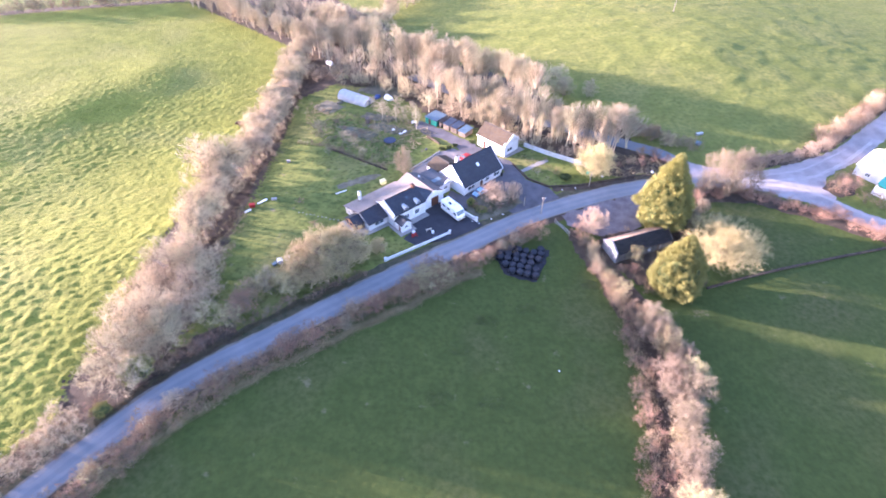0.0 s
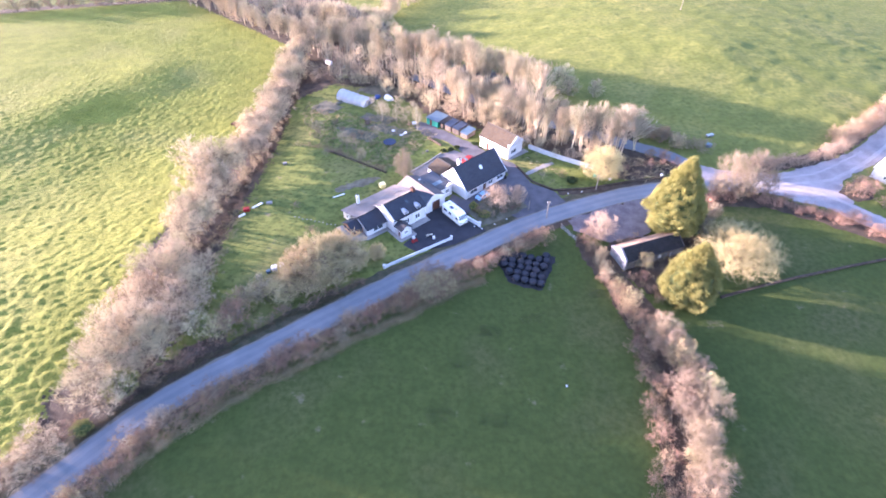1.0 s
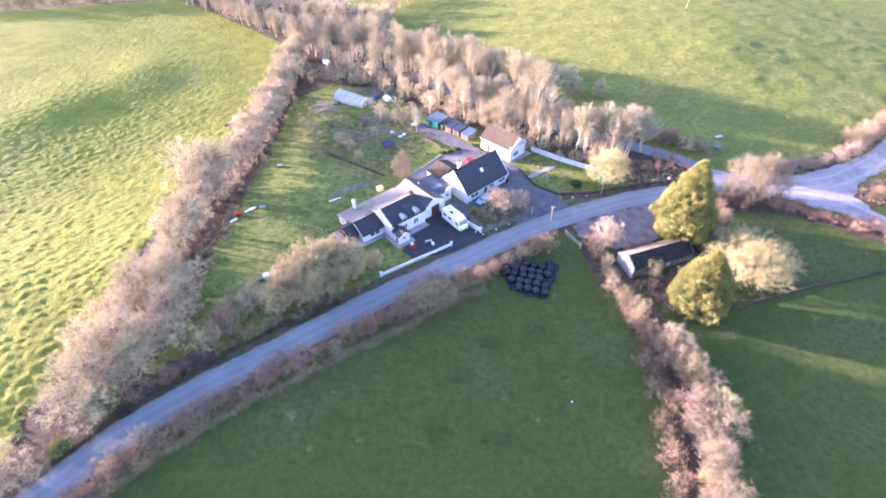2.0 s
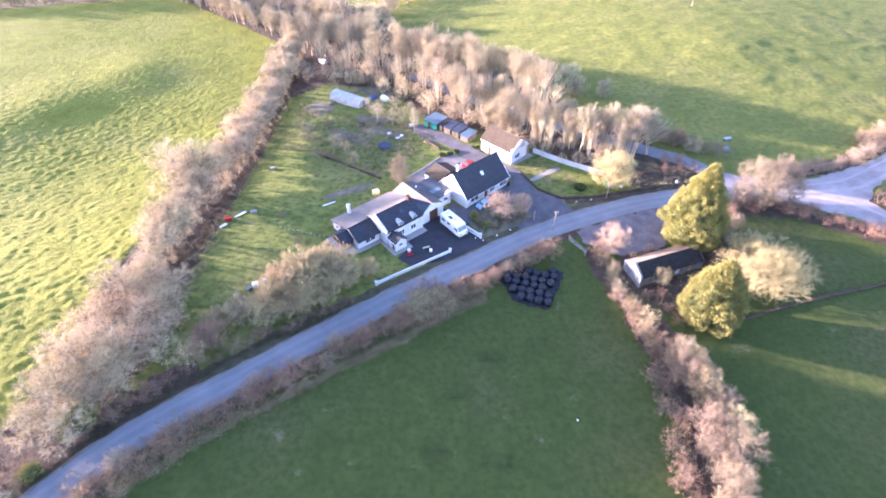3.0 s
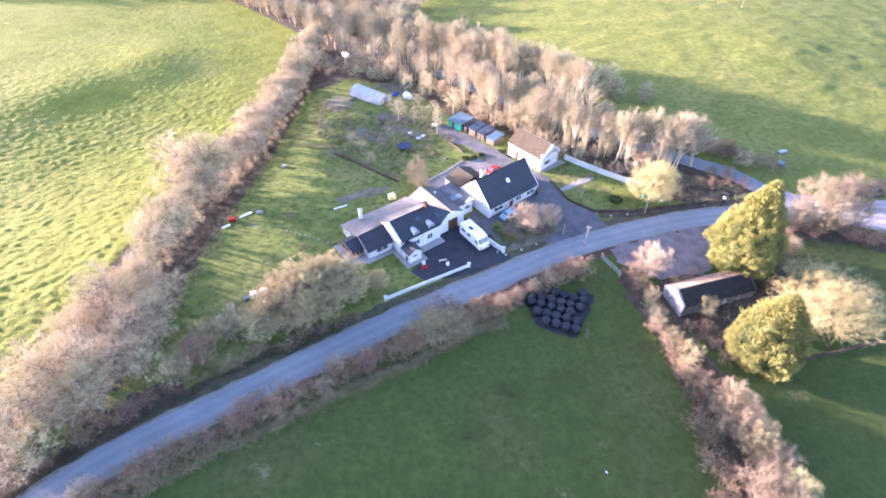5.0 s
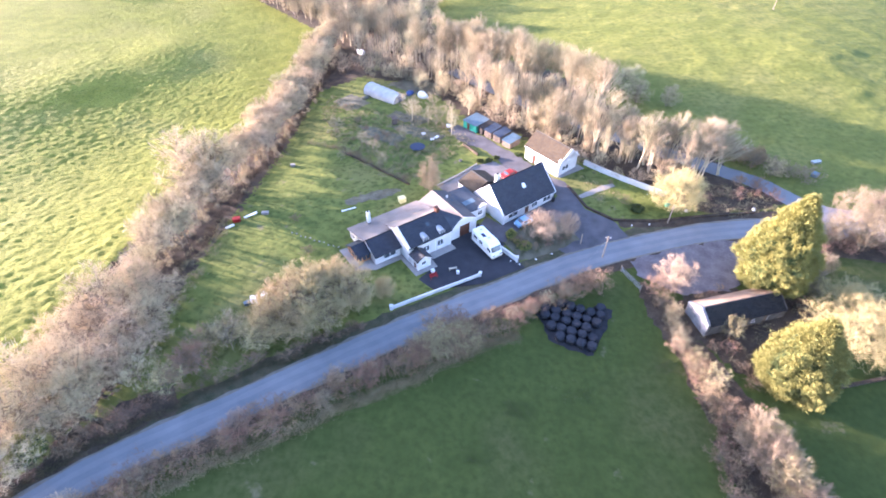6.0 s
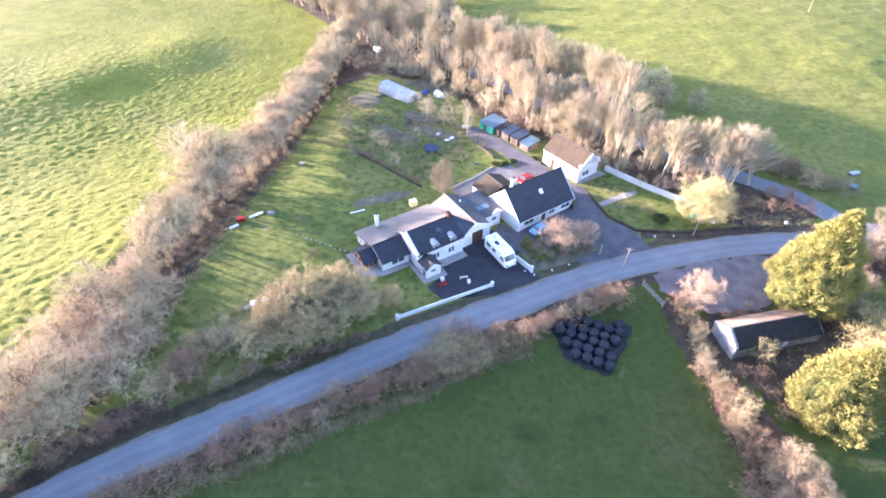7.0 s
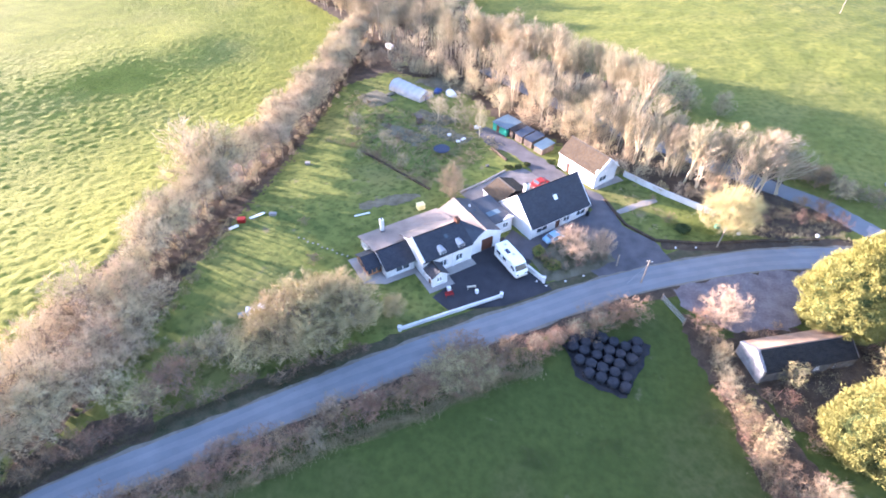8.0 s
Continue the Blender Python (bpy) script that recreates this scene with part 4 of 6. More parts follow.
def hedge_mass(key, line, width, gap, size, seed, jitter, mat, label):
    """A far hedge of one kind of shrub, too many to count."""
    rnd = random.Random(seed)
    pts = smooth_line(line, 10)
    chunks, carry = [], 0.0
    for a, b in zip(pts, pts[1:]):
        d = b - a
        side = Vector((-d.y, d.x, 0)).normalized()
        at = carry
        while at < d.length:
            q = a + d * (at / d.length) + side * rnd.uniform(-width / 2, width / 2)
            k, turn = size * rnd.uniform(1 - jitter, 1 + jitter), rnd.uniform(0, 6.28)
            c, sn = k * math.cos(turn), k * math.sin(turn)
            m = np.array([[c, sn, 0], [-sn, c, 0], [0, 0, k]])
            foot = np.array([q.x, q.y, on_land(q.x, q.y, -0.05)])
            chunks += [(v @ m + foot, f) for v, f in RAW[key][rnd.randrange(len(RAW[key]))]]
            at += gap * rnd.uniform(0.6, 1.4)
        carry = at - d.length
    tagged(new("hedge", tri_mesh("hedge", chunks, mat)), label, "hedge", kind="stuff")


# the broad hedgerow between pasture and garden
scatter("round", [(-57.6, 54), (-55.6, 62), (-55, 80)], 6.5, 3.1, 1.0, 1)
scatter("round", [(-53.5, 52), (-49.5, 62), (-48.5, 76)], 3.5, 4.4, 0.85, 31)
scatter("pale_shrub", [(-56.5, 49), (-51.5, 56), (-46.5, 70), (-47, 84)], 5.0, 2.9, 1.05, 2)
scatter("pale_shrub", [(-60.5, 55), (-60, 62), (-61, 78)], 3.5, 4.2, 1.0, 32)
scatter("pale_shrub", [(-59, 82), (-60, 96), (-60, 108)], 4, 3.0, 0.34, 61, 0.3)
scatter("round", [(-55, 80), (-55.4, 87)], 5.0, 2.6, 0.85, 87, 0.15)
scatter("crowned", [(-55.5, 89), (-56.5, 98), (-57, 109)], 6.0, 3.0, 1.18, 3, 0.12)
scatter("pale_shrub", [(-54, 84), (-55.5, 96), (-55.5, 109)], 6, 1.5, 0.3, 73, 0.25)
scatter("pale_shrub", [(-94, -10), (-84, 6), (-66, 33.6), (-58.5, 44.5)], 2.4, 1.3, 0.9, 71, 0.25)
hedge_mass("low", [(-92, -12), (-82.4, 4.6), (-64.4, 32), (-57.4, 42)], 2.0, 2.0, 0.8, 72, 0.25, M_TWIGHEDGE, "low tan hedge along the pasture bank")
for x, y, k, w in ((-57.0, 115.6, 1.75, 1.9), (-59.6, 118.0, 1.25, 1.45), (-54.6, 119.6, 1.15, 1.2), (-54.8, 110.4, 1.1, 1.15)):
    plant("crowned", x, y, k, w, None, "large rounded tan-twigged tree in the hedgerow")
plant("round", -60.2, 112.4, 1.72, 1.75, 1, "large rounded tan-twigged tree in the hedgerow")
plant("round", -56.0, 110.4, 1.15, 1.0, 2, "rounded leafless tree beside a larger hedgerow tree")
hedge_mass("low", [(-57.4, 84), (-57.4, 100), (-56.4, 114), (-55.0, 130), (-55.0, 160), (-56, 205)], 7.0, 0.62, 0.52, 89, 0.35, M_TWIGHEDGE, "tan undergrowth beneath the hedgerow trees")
# Scrub in the dark floor colour, which carries the shade at the hedgerow's foot.
hedge_mass("low", [(-50.6, 86), (-51.0, 104), (-50.6, 120), (-50.8, 150), (-51.6, 180), (-54, 205)], 2.2, 1.5, 0.5, 88, 0.35, M_LITTER, "brown undergrowth along the hedgerow foot, darkened for the shade there")
scatter("crowned", [(-53.5, 124), (-54, 145), (-54.5, 175), (-56, 208)], 5.5, 1.6, 1.14, 5, 0.14)
scatter("pale_shrub", [(-52, 112), (-51, 120), (-51, 150), (-52, 180), (-54, 206)], 4, 2.2, 0.36, 6)
# the belt of trees behind the garden
scatter("slender", [(-58, 214), (-36, 206), (-16, 194), (2, 180)], 9, 1.5, 1.32, 7, 0.18)
for x, y, k, n in ((-19.5, 151.6, 0.62, 0.9), (-14.9, 149.8, 0.5, 0.6), (-8.2, 143.6, 0.75, 0.6), (-1.8, 159.3, 0.95, 0.8), (7.0, 149.5, 1.0, 0.8), (14.5, 145.0, 0.9, 0.8), (-4.6, 155.5, 0.75, 0.9)):
    plant("slender", x, y, k, n)
scatter("tall", [(-14, 193), (2, 180), (12, 170.5), (22, 161), (31, 153)], 5, 2.1, 0.92, 51, 0.14)
scatter("slender", [(-46, 196), (-30, 188), (-14, 178), (-2, 166)], 7, 2.4, 0.95, 52, 0.25)
scatter("tall", [(0, 163), (11, 151), (21, 143), (31, 135), (41, 131), (48, 129)], 7, 1.7, 0.84, 8, 0.14)
for x, y, k, n in ((50.4, 131.0, 0.8, 1.15), (52.6, 128.6, 0.7, 1.1), (47.4, 127.2, 0.72, 1.1)):
    plant("tall", x, y, k, n, None, "leaning leafless tree at the end of the belt")
for x, y, k in ((56.4, 134.6, 1.1), (59.6, 132.2, 1.2), (63.4, 129.0, 1.0), (53.6, 137.0, 1.1), (58.4, 123.6, 0.8), (55.0, 124.6, 0.7)):
    plant("shrub", x, y, k, k * 1.15, None, "straggling brown bush overhanging the back lane")
scatter("slender", [(12, 149), (24, 139), (36, 130), (47, 125)], 5, 2.6, 0.8, 57, 0.2)
scatter("round", [(14, 148), (24, 139), (34, 131.5), (45, 126)], 5, 8.0, 0.5, 55, 0.3)
scatter("pale_shrub", [(16, 140), (26, 132.4), (38, 125), (47, 122.5)], 5.5, 3.0, 0.7, 56, 0.3)
scatter("round", [(-48, 188), (-32, 184), (-14, 170), (-2, 157), (9, 148), (20, 140)], 6, 4.4, 0.72, 9, 0.3)
scatter("slender", [(-122, 268), (-92, 247), (-66, 226), (-52, 214)], 5, 1.7, 0.8, 10, 0.3)
scatter("round", [(-104, 258), (-78, 240), (-52, 224), (-34, 216)], 8, 4.6, 0.95, 53, 0.3)
scatter("slender", [(-112, 272), (-84, 254), (-58, 238), (-34, 222)], 9, 2.6, 0.95, 54, 0.3)
scatter("round", [(-88, 268), (-62, 251), (-40, 236)], 10, 6.5, 1.05, 12, 0.3)
scatter("pale_shrub", [(-46, 186), (-22, 180), (-6, 160), (14, 147), (28, 134), (44, 125)], 6, 4.8, 0.9, 13)
scatter("shrub", [(-26, 208), (-8, 195), (8, 181)], 4, 4.2, 1.0, 14)
for x, y, s in ((36.6, 162.2, 1.08), (40.0, 160.6, 0.7), (47.2, 158.4, 0.66), (-33, 230, 1.3), (-26, 228, 1.2)):
    plant("round", x, y, s, s * 1.1)
# hedges along the lane
scatter("low", [(-64.5, 14), (-51.8, 33.6), (-42.8, 45.6), (-29, 57.8), (-16, 67.4), (-6.4, 74.4), (7.5, 83.8), (22.5, 94.2)], 2.6, 1.3, 1.18, 15, 0.3)
scatter("shrub", [(-62, 20), (-42, 46.5), (-14, 68), (-3, 77), (6, 83)], 2.0, 8.5, 0.85, 16, 0.3)
# Lit clumps of the lane hedge, given as bushes with paler twigs.
for x, y, k in ((-44.6, 46.8, 0.5), (-47.4, 42.6, 0.35), (-29.5, 60.6, 0.36), (-18.2, 68.6, 0.38), (-13.6, 70.8, 0.34), (7.4, 85.2, 0.36), (10.4, 87.0, 0.36), (13.4, 89.2, 0.38), (17.0, 91.4, 0.36)):
    plant("pink", x, y, k, k * 1.05, None, "pinkish bush in the lane hedge, sunlight put into its pale twigs")
for x, y, k in ((-3.4, 77.4, 0.78), (-0.6, 78.6, 0.7), (-6.4, 75.6, 0.62)):
    plant("olive", x, y, k * 0.72, k, None, "broad brown bush in the lane hedge")
plant("shrub", -4.6, 80.2, 1.0, 1.3)
plant("shrub", -1.8, 81.8, 0.9, 1.2)
scatter("low", [(-62.5, 38), (-52, 51.5), (-40.5, 63.2)], 2.0, 2.6, 0.8, 17, 0.35)
sheet("scrub_floor", [(-57, 45.6), (-52, 45.2), (-45, 54.6), (-38, 61.0), (-40, 64.6), (-46, 61.0), (-50, 56)], M_LITTER, 0.045, "brown leaf litter on the lane bank", "ground", edge=1.0)
scatter("low", [(-84, 2), (-64, 31.5), (-57, 41)], 1.6, 2.2, 0.55, 84, 0.35)
scatter("low", [(-48.6, 54), (-41, 62.0), (-28.6, 70.9), (-16.6, 79.4)], 1.6, 1.2, 0.55, 85, 0.4)
scatter("shrub", [(-42, 65), (-37, 71), (-33.5, 73.4)], 4.5, 1.7, 1.05, 18, 0.3)
# the hedge between the two meadows
scatter("shrub", [(32, 93), (34.5, 87), (36, 80), (38, 72), (40, 64)], 3.2, 2.8, 0.85, 19, 0.3, where=lambda x, y: not 73.0 < y < 74.6)
for x, y, s in ((42.6, 66.4, 0.85), (43.2, 63.6, 0.8), (41.0, 55.0, 0.95), (45.2, 54.8, 0.85), (40.2, 51.2, 0.8), (38.6, 42.0, 0.6), (36.4, 33.0, 0.6), (33.0, 20.0, 0.7), (43.8, 59.4, 0.75), (42.4, 47.0, 0.7), (34.6, 88.6, 0.5)):
    plant("bush", x, y, s, s * 0.98, None, "tan bare bush in the meadow hedge")
scatter("bush", [(41.0, 66), (44.0, 58), (42.0, 48), (38.5, 36), (34.5, 24), (29, 8), (24, -6)], 3.0, 2.7, 0.86, 81, 0.22)
scatter("bush", [(40.5, 64.6), (42.6, 68.0)], 1.5, 2.4, 0.95, 82, 0.12)
scatter("shrub", [(41.5, 60), (40.5, 48), (37.5, 38), (34, 26), (29, 10)], 2.6, 2.6, 0.72, 20, 0.3)
scatter("low", [(35, 82), (37.5, 70), (36.5, 59), (35.5, 48), (31, 34)], 3.6, 1.7, 0.85, 21, 0.3, where=lambda x, y: not 73.0 < y < 74.6)
scatter("low", [(40, 83), (43, 79.5), (44, 72), (45, 64), (44.5, 54)], 2.6, 2.6, 0.7, 41, 0.3, where=lambda x, y: not 72.2 < y < 73.6)
# round the junction
hedge_mass("low", [(60, 107), (76, 107.2), (88, 102), (104, 92), (122, 83)], 4.0, 1.15, 0.95, 22, 0.25, M_TWIGDARK, "brown leafless hedge along the side road")
hedge_mass("low", [(84, 120.4), (95, 122.2), (104, 126), (113, 132.2), (125, 141.5), (150, 159)], 2.4, 1.3, 0.95, 23, 0.3, M_TWIGBROWN, "brown leafless hedge above the junction")
scatter("shrub", [(108, 130.6), (117, 137), (140, 153.6)], 3.0, 3.0, 1.0, 24, 0.3)
hedge_mass("low", [(70, 127), (61, 134), (50, 140)], 2.5, 1.9, 1.1, 25, 0.3, M_TWIGBROWN, "straggling brown hedge beyond the back lane")
scatter("low", [(46, 119), (53, 121), (61, 120)], 3.5, 2.6, 0.8, 26, 0.3)
scatter("shrub", [(56, 137), (64, 133)], 3, 2.6, 0.9, 27)
# far hedges
scatter("shrub", [(-215, 246), (-171, 262), (-127, 275), (-98, 268)], 4, 3.6, 1.15, 28, 0.3)
scatter("round", [(-30, 240), (-18, 262), (-8, 290)], 8, 5, 0.9, 29, 0.3)
scatter("low", [(40, 93), (46, 94.4), (58, 92)], 3.0, 2.2, 0.6, 42, 0.35)


def dry_grass(line, width, count, seed, tall, label, mat=None):
    """Bleached uncut grass along a hedge foot."""
    g = np.random.RandomState(seed)
    pts = np.array([(p.x, p.y) for p in smooth_line(line, 12)])
    k = g.randint(0, len(pts) - 1, count)
    f = g.uniform(0, 1, (count, 1))
    d = pts[k + 1] - pts[k]
    nrm = np.stack([-d[:, 1], d[:, 0]], -1)
    nrm /= np.linalg.norm(nrm, axis=1, keepdims=True)
    q0 = pts[k] + d * f
    q = q0 + nrm * (g.normal(0, width * 0.3, (count, 1)) + 0.13 * width * (np.sin(q0[:, :1] * 0.37 + 1.0) + np.sin(q0[:, 1:] * 1.3)))
    P = np.stack([q[:, 0], q[:, 1], land(q[:, 0], q[:, 1]) - 0.03], -1)
    Q = P + np.stack([g.normal(0, 0.28, count), g.normal(0, 0.28, count), g.uniform(0.4, 1.1, count)], -1) * tall
    ob = new("dry_grass", tri_mesh("dry_grass", [slivers(g, P, Q, g.uniform(0.01, 0.026, count))], mat or M_DRYGRASS))
    tagged(ob, label, "grass", kind="stuff")


dry_grass([(-52, 31.5), (-42, 44.5), (-28, 56), (-15, 65.2), (-5, 72.6), (8.5, 82)], 1.7, 24000, 1, 0.7, "bleached uncut grass along the lane hedge")
dry_grass([(34, 88), (36.5, 76), (37.8, 62), (36, 48), (31, 30)], 2.6, 9000, 2, 0.8, "bleached grass under the meadow hedge")
dry_grass([(-56, 43), (-46, 55), (-33, 66.4), (-20, 75.6)], 1.6, 9000, 3, 0.6, "rough grass on the lane bank", M_DEADGRASS)


def garden_tufts(poly, count, seed, tall, mat, label):
    """Dead stalks and rank tufts in loose clumps over a patch."""
    g = np.random.RandomState(seed)
    x0, x1 = min(p[0] for p in poly), max(p[0] for p in poly)
    y0, y1 = min(p[1] for p in poly), max(p[1] for p in poly)
    c = np.stack([g.uniform(x0, x1, count // 22), g.uniform(y0, y1, count // 22)], -1)
    c = c[inside(c[:, 0], c[:, 1], poly)]
    q = np.repeat(c, 22, 0) + g.normal(0, 0.32, (len(c) * 22, 2))
    n = len(q)
    P = np.stack([q[:, 0], q[:, 1], land(q[:, 0], q[:, 1]) - 0.03], -1)
    Q = P + np.stack([g.normal(0, 0.3, n), g.normal(0, 0.3, n), g.uniform(0.3, 1.0, n)], -1) * tall
    tagged(new("garden_stalks", tri_mesh("garden_stalks", [slivers(g, P, Q, g.uniform(0.015, 0.04, n))], mat)), label, "plants", kind="stuff")


VEGETABLES = [(-46, 168), (-34, 160), (-22, 154), (-8, 150), (-2, 140), (-8, 132), (-16, 122), (-34, 135), (-42, 146), (-46, 158)]
garden_tufts(VEGETABLES, 36000, 5, 0.7, M_DRYGRASS, "dead stalks and rank tufts in the kitchen garden")
garden_tufts(VEGETABLES, 16000, 6, 0.5, M_IVYSHADE, "dark winter greens in the kitchen garden")
garden_tufts([(6.6, 103.4), (8.6, 99.6), (14, 102), (19.4, 105), (13, 106.6), (7.4, 106.8)], 2600, 7, 0.8, M_IVYSHADE, "dark low planting in the front bed")
garden_tufts([(38, 84), (40, 92), (57, 95), (60, 88), (56, 78), (46, 76)], 2600, 8, 0.6, M_DRYGRASS, "dead bracken round the old barn")
garden_tufts([(44, 116), (52, 114.5), (62, 117), (60, 122), (48, 127), (44, 121)], 5000, 9, 0.7, M_DRYGRASS, "dead grass on the bank beside the lane")
garden_tufts([(-48, 66), (-46, 84), (-48, 104), (-52, 104), (-52, 66)], 4500, 10, 0.8, M_DRYGRASS, "dead grass along the hedgerow foot")

dry_grass([(-44, 139.6), (-34.2, 134.6), (-28, 130.2), (-22, 125.6), (-15.4, 120.8)], 2.2, 2600, 12, 0.9, "bleached rank grass along the stone edging")
scatter("low", [(-40, 138), (-28, 130.6), (-17, 122)], 2.2, 2.2, 0.42, 86, 0.4)
rg = random.Random(33)
for k in range(34):
    x, y = rg.uniform(-44, -8), rg.uniform(124, 166)
    if inside(np.array(x), np.array(y), VEGETABLES):
        plant("low", x, y, rg.uniform(0.3, 0.55), None, None, "small twiggy fruit bush in the kitchen garden")
for x, y, n in ((8.8, 68.2, 500), (-0.9, 49.6, 420), (8.2, 49.2, 320), (32.2, 78.8, 500), (3.0, 60.5, 260), (17.5, 72.0, 260)):
    garden_tufts([(x - 2.3, y - 1.3), (x + 2.0, y - 1.5), (x + 2.5, y + 1.1), (x - 1.9, y + 1.4)], n * 4, int(x * 7 + y), 0.16, M_DEADGRASS, "pale dead tufts of grass in the meadow")


# ---- buildings ----
def rz(a):
    return Matrix.Rotation(radians(a), 4, "Z")


def T(x, y, z=0.0):
    return Matrix.Translation((x, y, z))


def thing(name, m, label, category, group=""):
    ob = new(name)
    ob.empty_display_size = 0.3
    ob.matrix_world = m
    return tagged(ob, label, category, group)


def window(parent, m, x0, x1, z0, z1, inset=0.12, panes=2, name="window", frame_mat=None):
    """A window set in an opening: frame with bars, panes and a sill."""
    f = 0.1
    bm = bmesh.new()
    for a, b, c, d in ((x0, x1, z0, z0 + f), (x0, x1, z1 - f, z1), (x0, x0 + f, z0 + f, z1 - f), (x1 - f, x1, z0 + f, z1 - f)):
        box(a, b, inset, inset + 0.08, c, d, bm=bm)
    w = (x1 - x0) / panes
    for k in range(1, panes):
        box(x0 + k * w - f / 2, x0 + k * w + f / 2, inset + 0.004, inset + 0.076, z0 + f, z1 - f, bm=bm)
    ob = part(name, bm, frame_mat or M_FRAME, parent, "white framed window with dark glass")
    ob.matrix_basis = m
    for k in range(panes):
        part("pane", box(x0 + k * w + f / 2, x0 + (k + 1) * w - f / 2, inset + 0.03, inset + 0.05, z0 + f / 2, z1 - f / 2), M_GLASS, ob)
    part("sill", box(x0 - 0.08, x1 + 0.08, -0.06, inset + 0.1, z0 - 0.09, z0 - 0.003), M_FRAME, ob)
    return ob


def door(parent, m, x0, x1, z1, mat, inset=0.12, label="closed door"):
    bm = box(x0 + 0.05, x1 - 0.05, inset, inset + 0.06, 0.02, z1 - 0.05)
    for k in range(3):
        box(x0 + 0.18, x1 - 0.18, inset - 0.02, inset + 0.01, 0.2 + k * z1 / 3.2, 0.1 + (k + 0.8) * z1 / 3.2, bm=bm)
    ob = part("door", bm, mat, parent, label)
    ob.matrix_basis = m
    bm = bmesh.new()
    box(x0, x0 + 0.05, inset - 0.02, inset + 0.09, 0, z1, bm=bm)
    box(x1 - 0.05, x1, inset - 0.02, inset + 0.09, 0, z1, bm=bm)
    box(x0 + 0.05, x1 - 0.05, inset - 0.02, inset + 0.09, z1 - 0.05, z1, bm=bm)
    part("door_frame", bm, M_FRAME, ob)
    return ob


def walls(parent, m, length, height, wins=(), doors=(), mat=None, gable=None, thick=0.3, t0=0.0, door_mat=None, panes=2):
    holes = [(a, b, c, d) for a, b, c, d in wins] + [(a, b, 0.0, d) for a, b, d in doors]
    ob = part("wall", wall_panel(length, height, thick, holes, gable=gable), mat or M_WHITE, parent)
    ob.matrix_basis = m
    for w in wins:
        window(parent, m, *w, panes=panes)
    for a, b, d in doors:
        door(parent, m, a, b, d, door_mat or M_DOOR)
    return ob


def gabled(parent, m, L, W, eave, ridge, roof_mat, wall_mat, front=((), ()), back=((), ()), left=((), ()), right=((), ()), over=0.25, side_over=0.12, thick=0.16, foot=0.25, skip=(), door_mat=None, coping=False, gutters=True):
    """A gabled block, its ridge along x, 0..L by 0..W; front is the long wall at y=0, left the gable at x=0."""
    t = 0.3
    up = lambda ws: [(a, b, c + foot, d + foot) for a, b, c, d in ws]
    dn = lambda ds: [(a, b, d + foot) for a, b, d in ds]
    e, r = eave + foot, ridge + foot
    low = T(0, 0, -foot)
    if "front" not in skip:
        walls(parent, m @ low @ T(t, 0), L - 2 * t, e, up(front[0]), dn(front[1]), wall_mat, door_mat=door_mat)
    if "back" not in skip:
        walls(parent, m @ low @ T(L - t, W) @ rz(180), L - 2 * t, e, up(back[0]), dn(back[1]), wall_mat, door_mat=door_mat)
    if "left" not in skip:
        walls(parent, m @ low @ T(0, W) @ rz(-90), W, e, up(left[0]), dn(left[1]), wall_mat, gable=r, door_mat=door_mat)
    if "right" not in skip:
        walls(parent, m @ low @ T(L, 0) @ rz(90), W, e, up(right[0]), dn(right[1]), wall_mat, gable=r, door_mat=door_mat)
    k = (ridge - eave) / (W / 2)
    a, b = -side_over, L + side_over
    for y, s in ((0, 1), (W, -1)):
        q = slope_slab("roof_slope", (a, y - s * over, eave - k * over), (b, y - s * over, eave - k * over), (b, W / 2, ridge), (a, W / 2, ridge), thick, roof_mat, parent)
        q.matrix_basis = m @ T(0, 0, 0.02)
        if not gutters:
            continue
        g = part("gutter", tube((a, y - s * (over + 0.06), eave - k * over + 0.02), (b, y - s * (over + 0.06), eave - k * over + 0.02), 0.06, sides=6), M_FRAME, parent)
        g.matrix_basis = m
    cap = part("ridge_cap", prism([(W / 2 - 0.16, ridge + thick * 0.9), (W / 2 + 0.16, ridge + thick * 0.9), (W / 2, ridge + thick * 1.5 + 0.06)], a, b, "x"), M_RUBBER if roof_mat is M_SLATE else roof_mat, parent)
    cap.matrix_basis = m
    if coping:
        bm = prism([(-over - 0.02, eave - k * over + thick), (W / 2, ridge + thick), (W / 2, ridge + thick + 0.2), (-over - 0.02, eave - k * over + thick + 0.2)], a - 0.03, a + 0.36, "x")
        part("coping", bm, M_WHITE, parent, "white rendered gable coping").matrix_basis = m


def chimney(parent, m, w, d, z0, z1, mat, pots=1):
    bm = box(-w / 2, w / 2, -d / 2, d / 2, z0, z1)
    box(-w / 2 - 0.06, w / 2 + 0.06, -d / 2 - 0.06, d / 2 + 0.06, z1 + 0.002, z1 + 0.14, 0.02, bm)
    ob = part("chimney", bm, mat, parent, "rendered chimney stack")
    ob.matrix_basis = m
    for k in range(pots):
        part("chimney_pot", tube(((k - (pots - 1) / 2) * 0.34, 0, z1 + 0.14), ((k - (pots - 1) / 2) * 0.34, 0, z1 + 0.5), 0.13, 0.1, 10), M_TILE if mat is not M_WHITE else M_RUBBER, ob)
    return ob


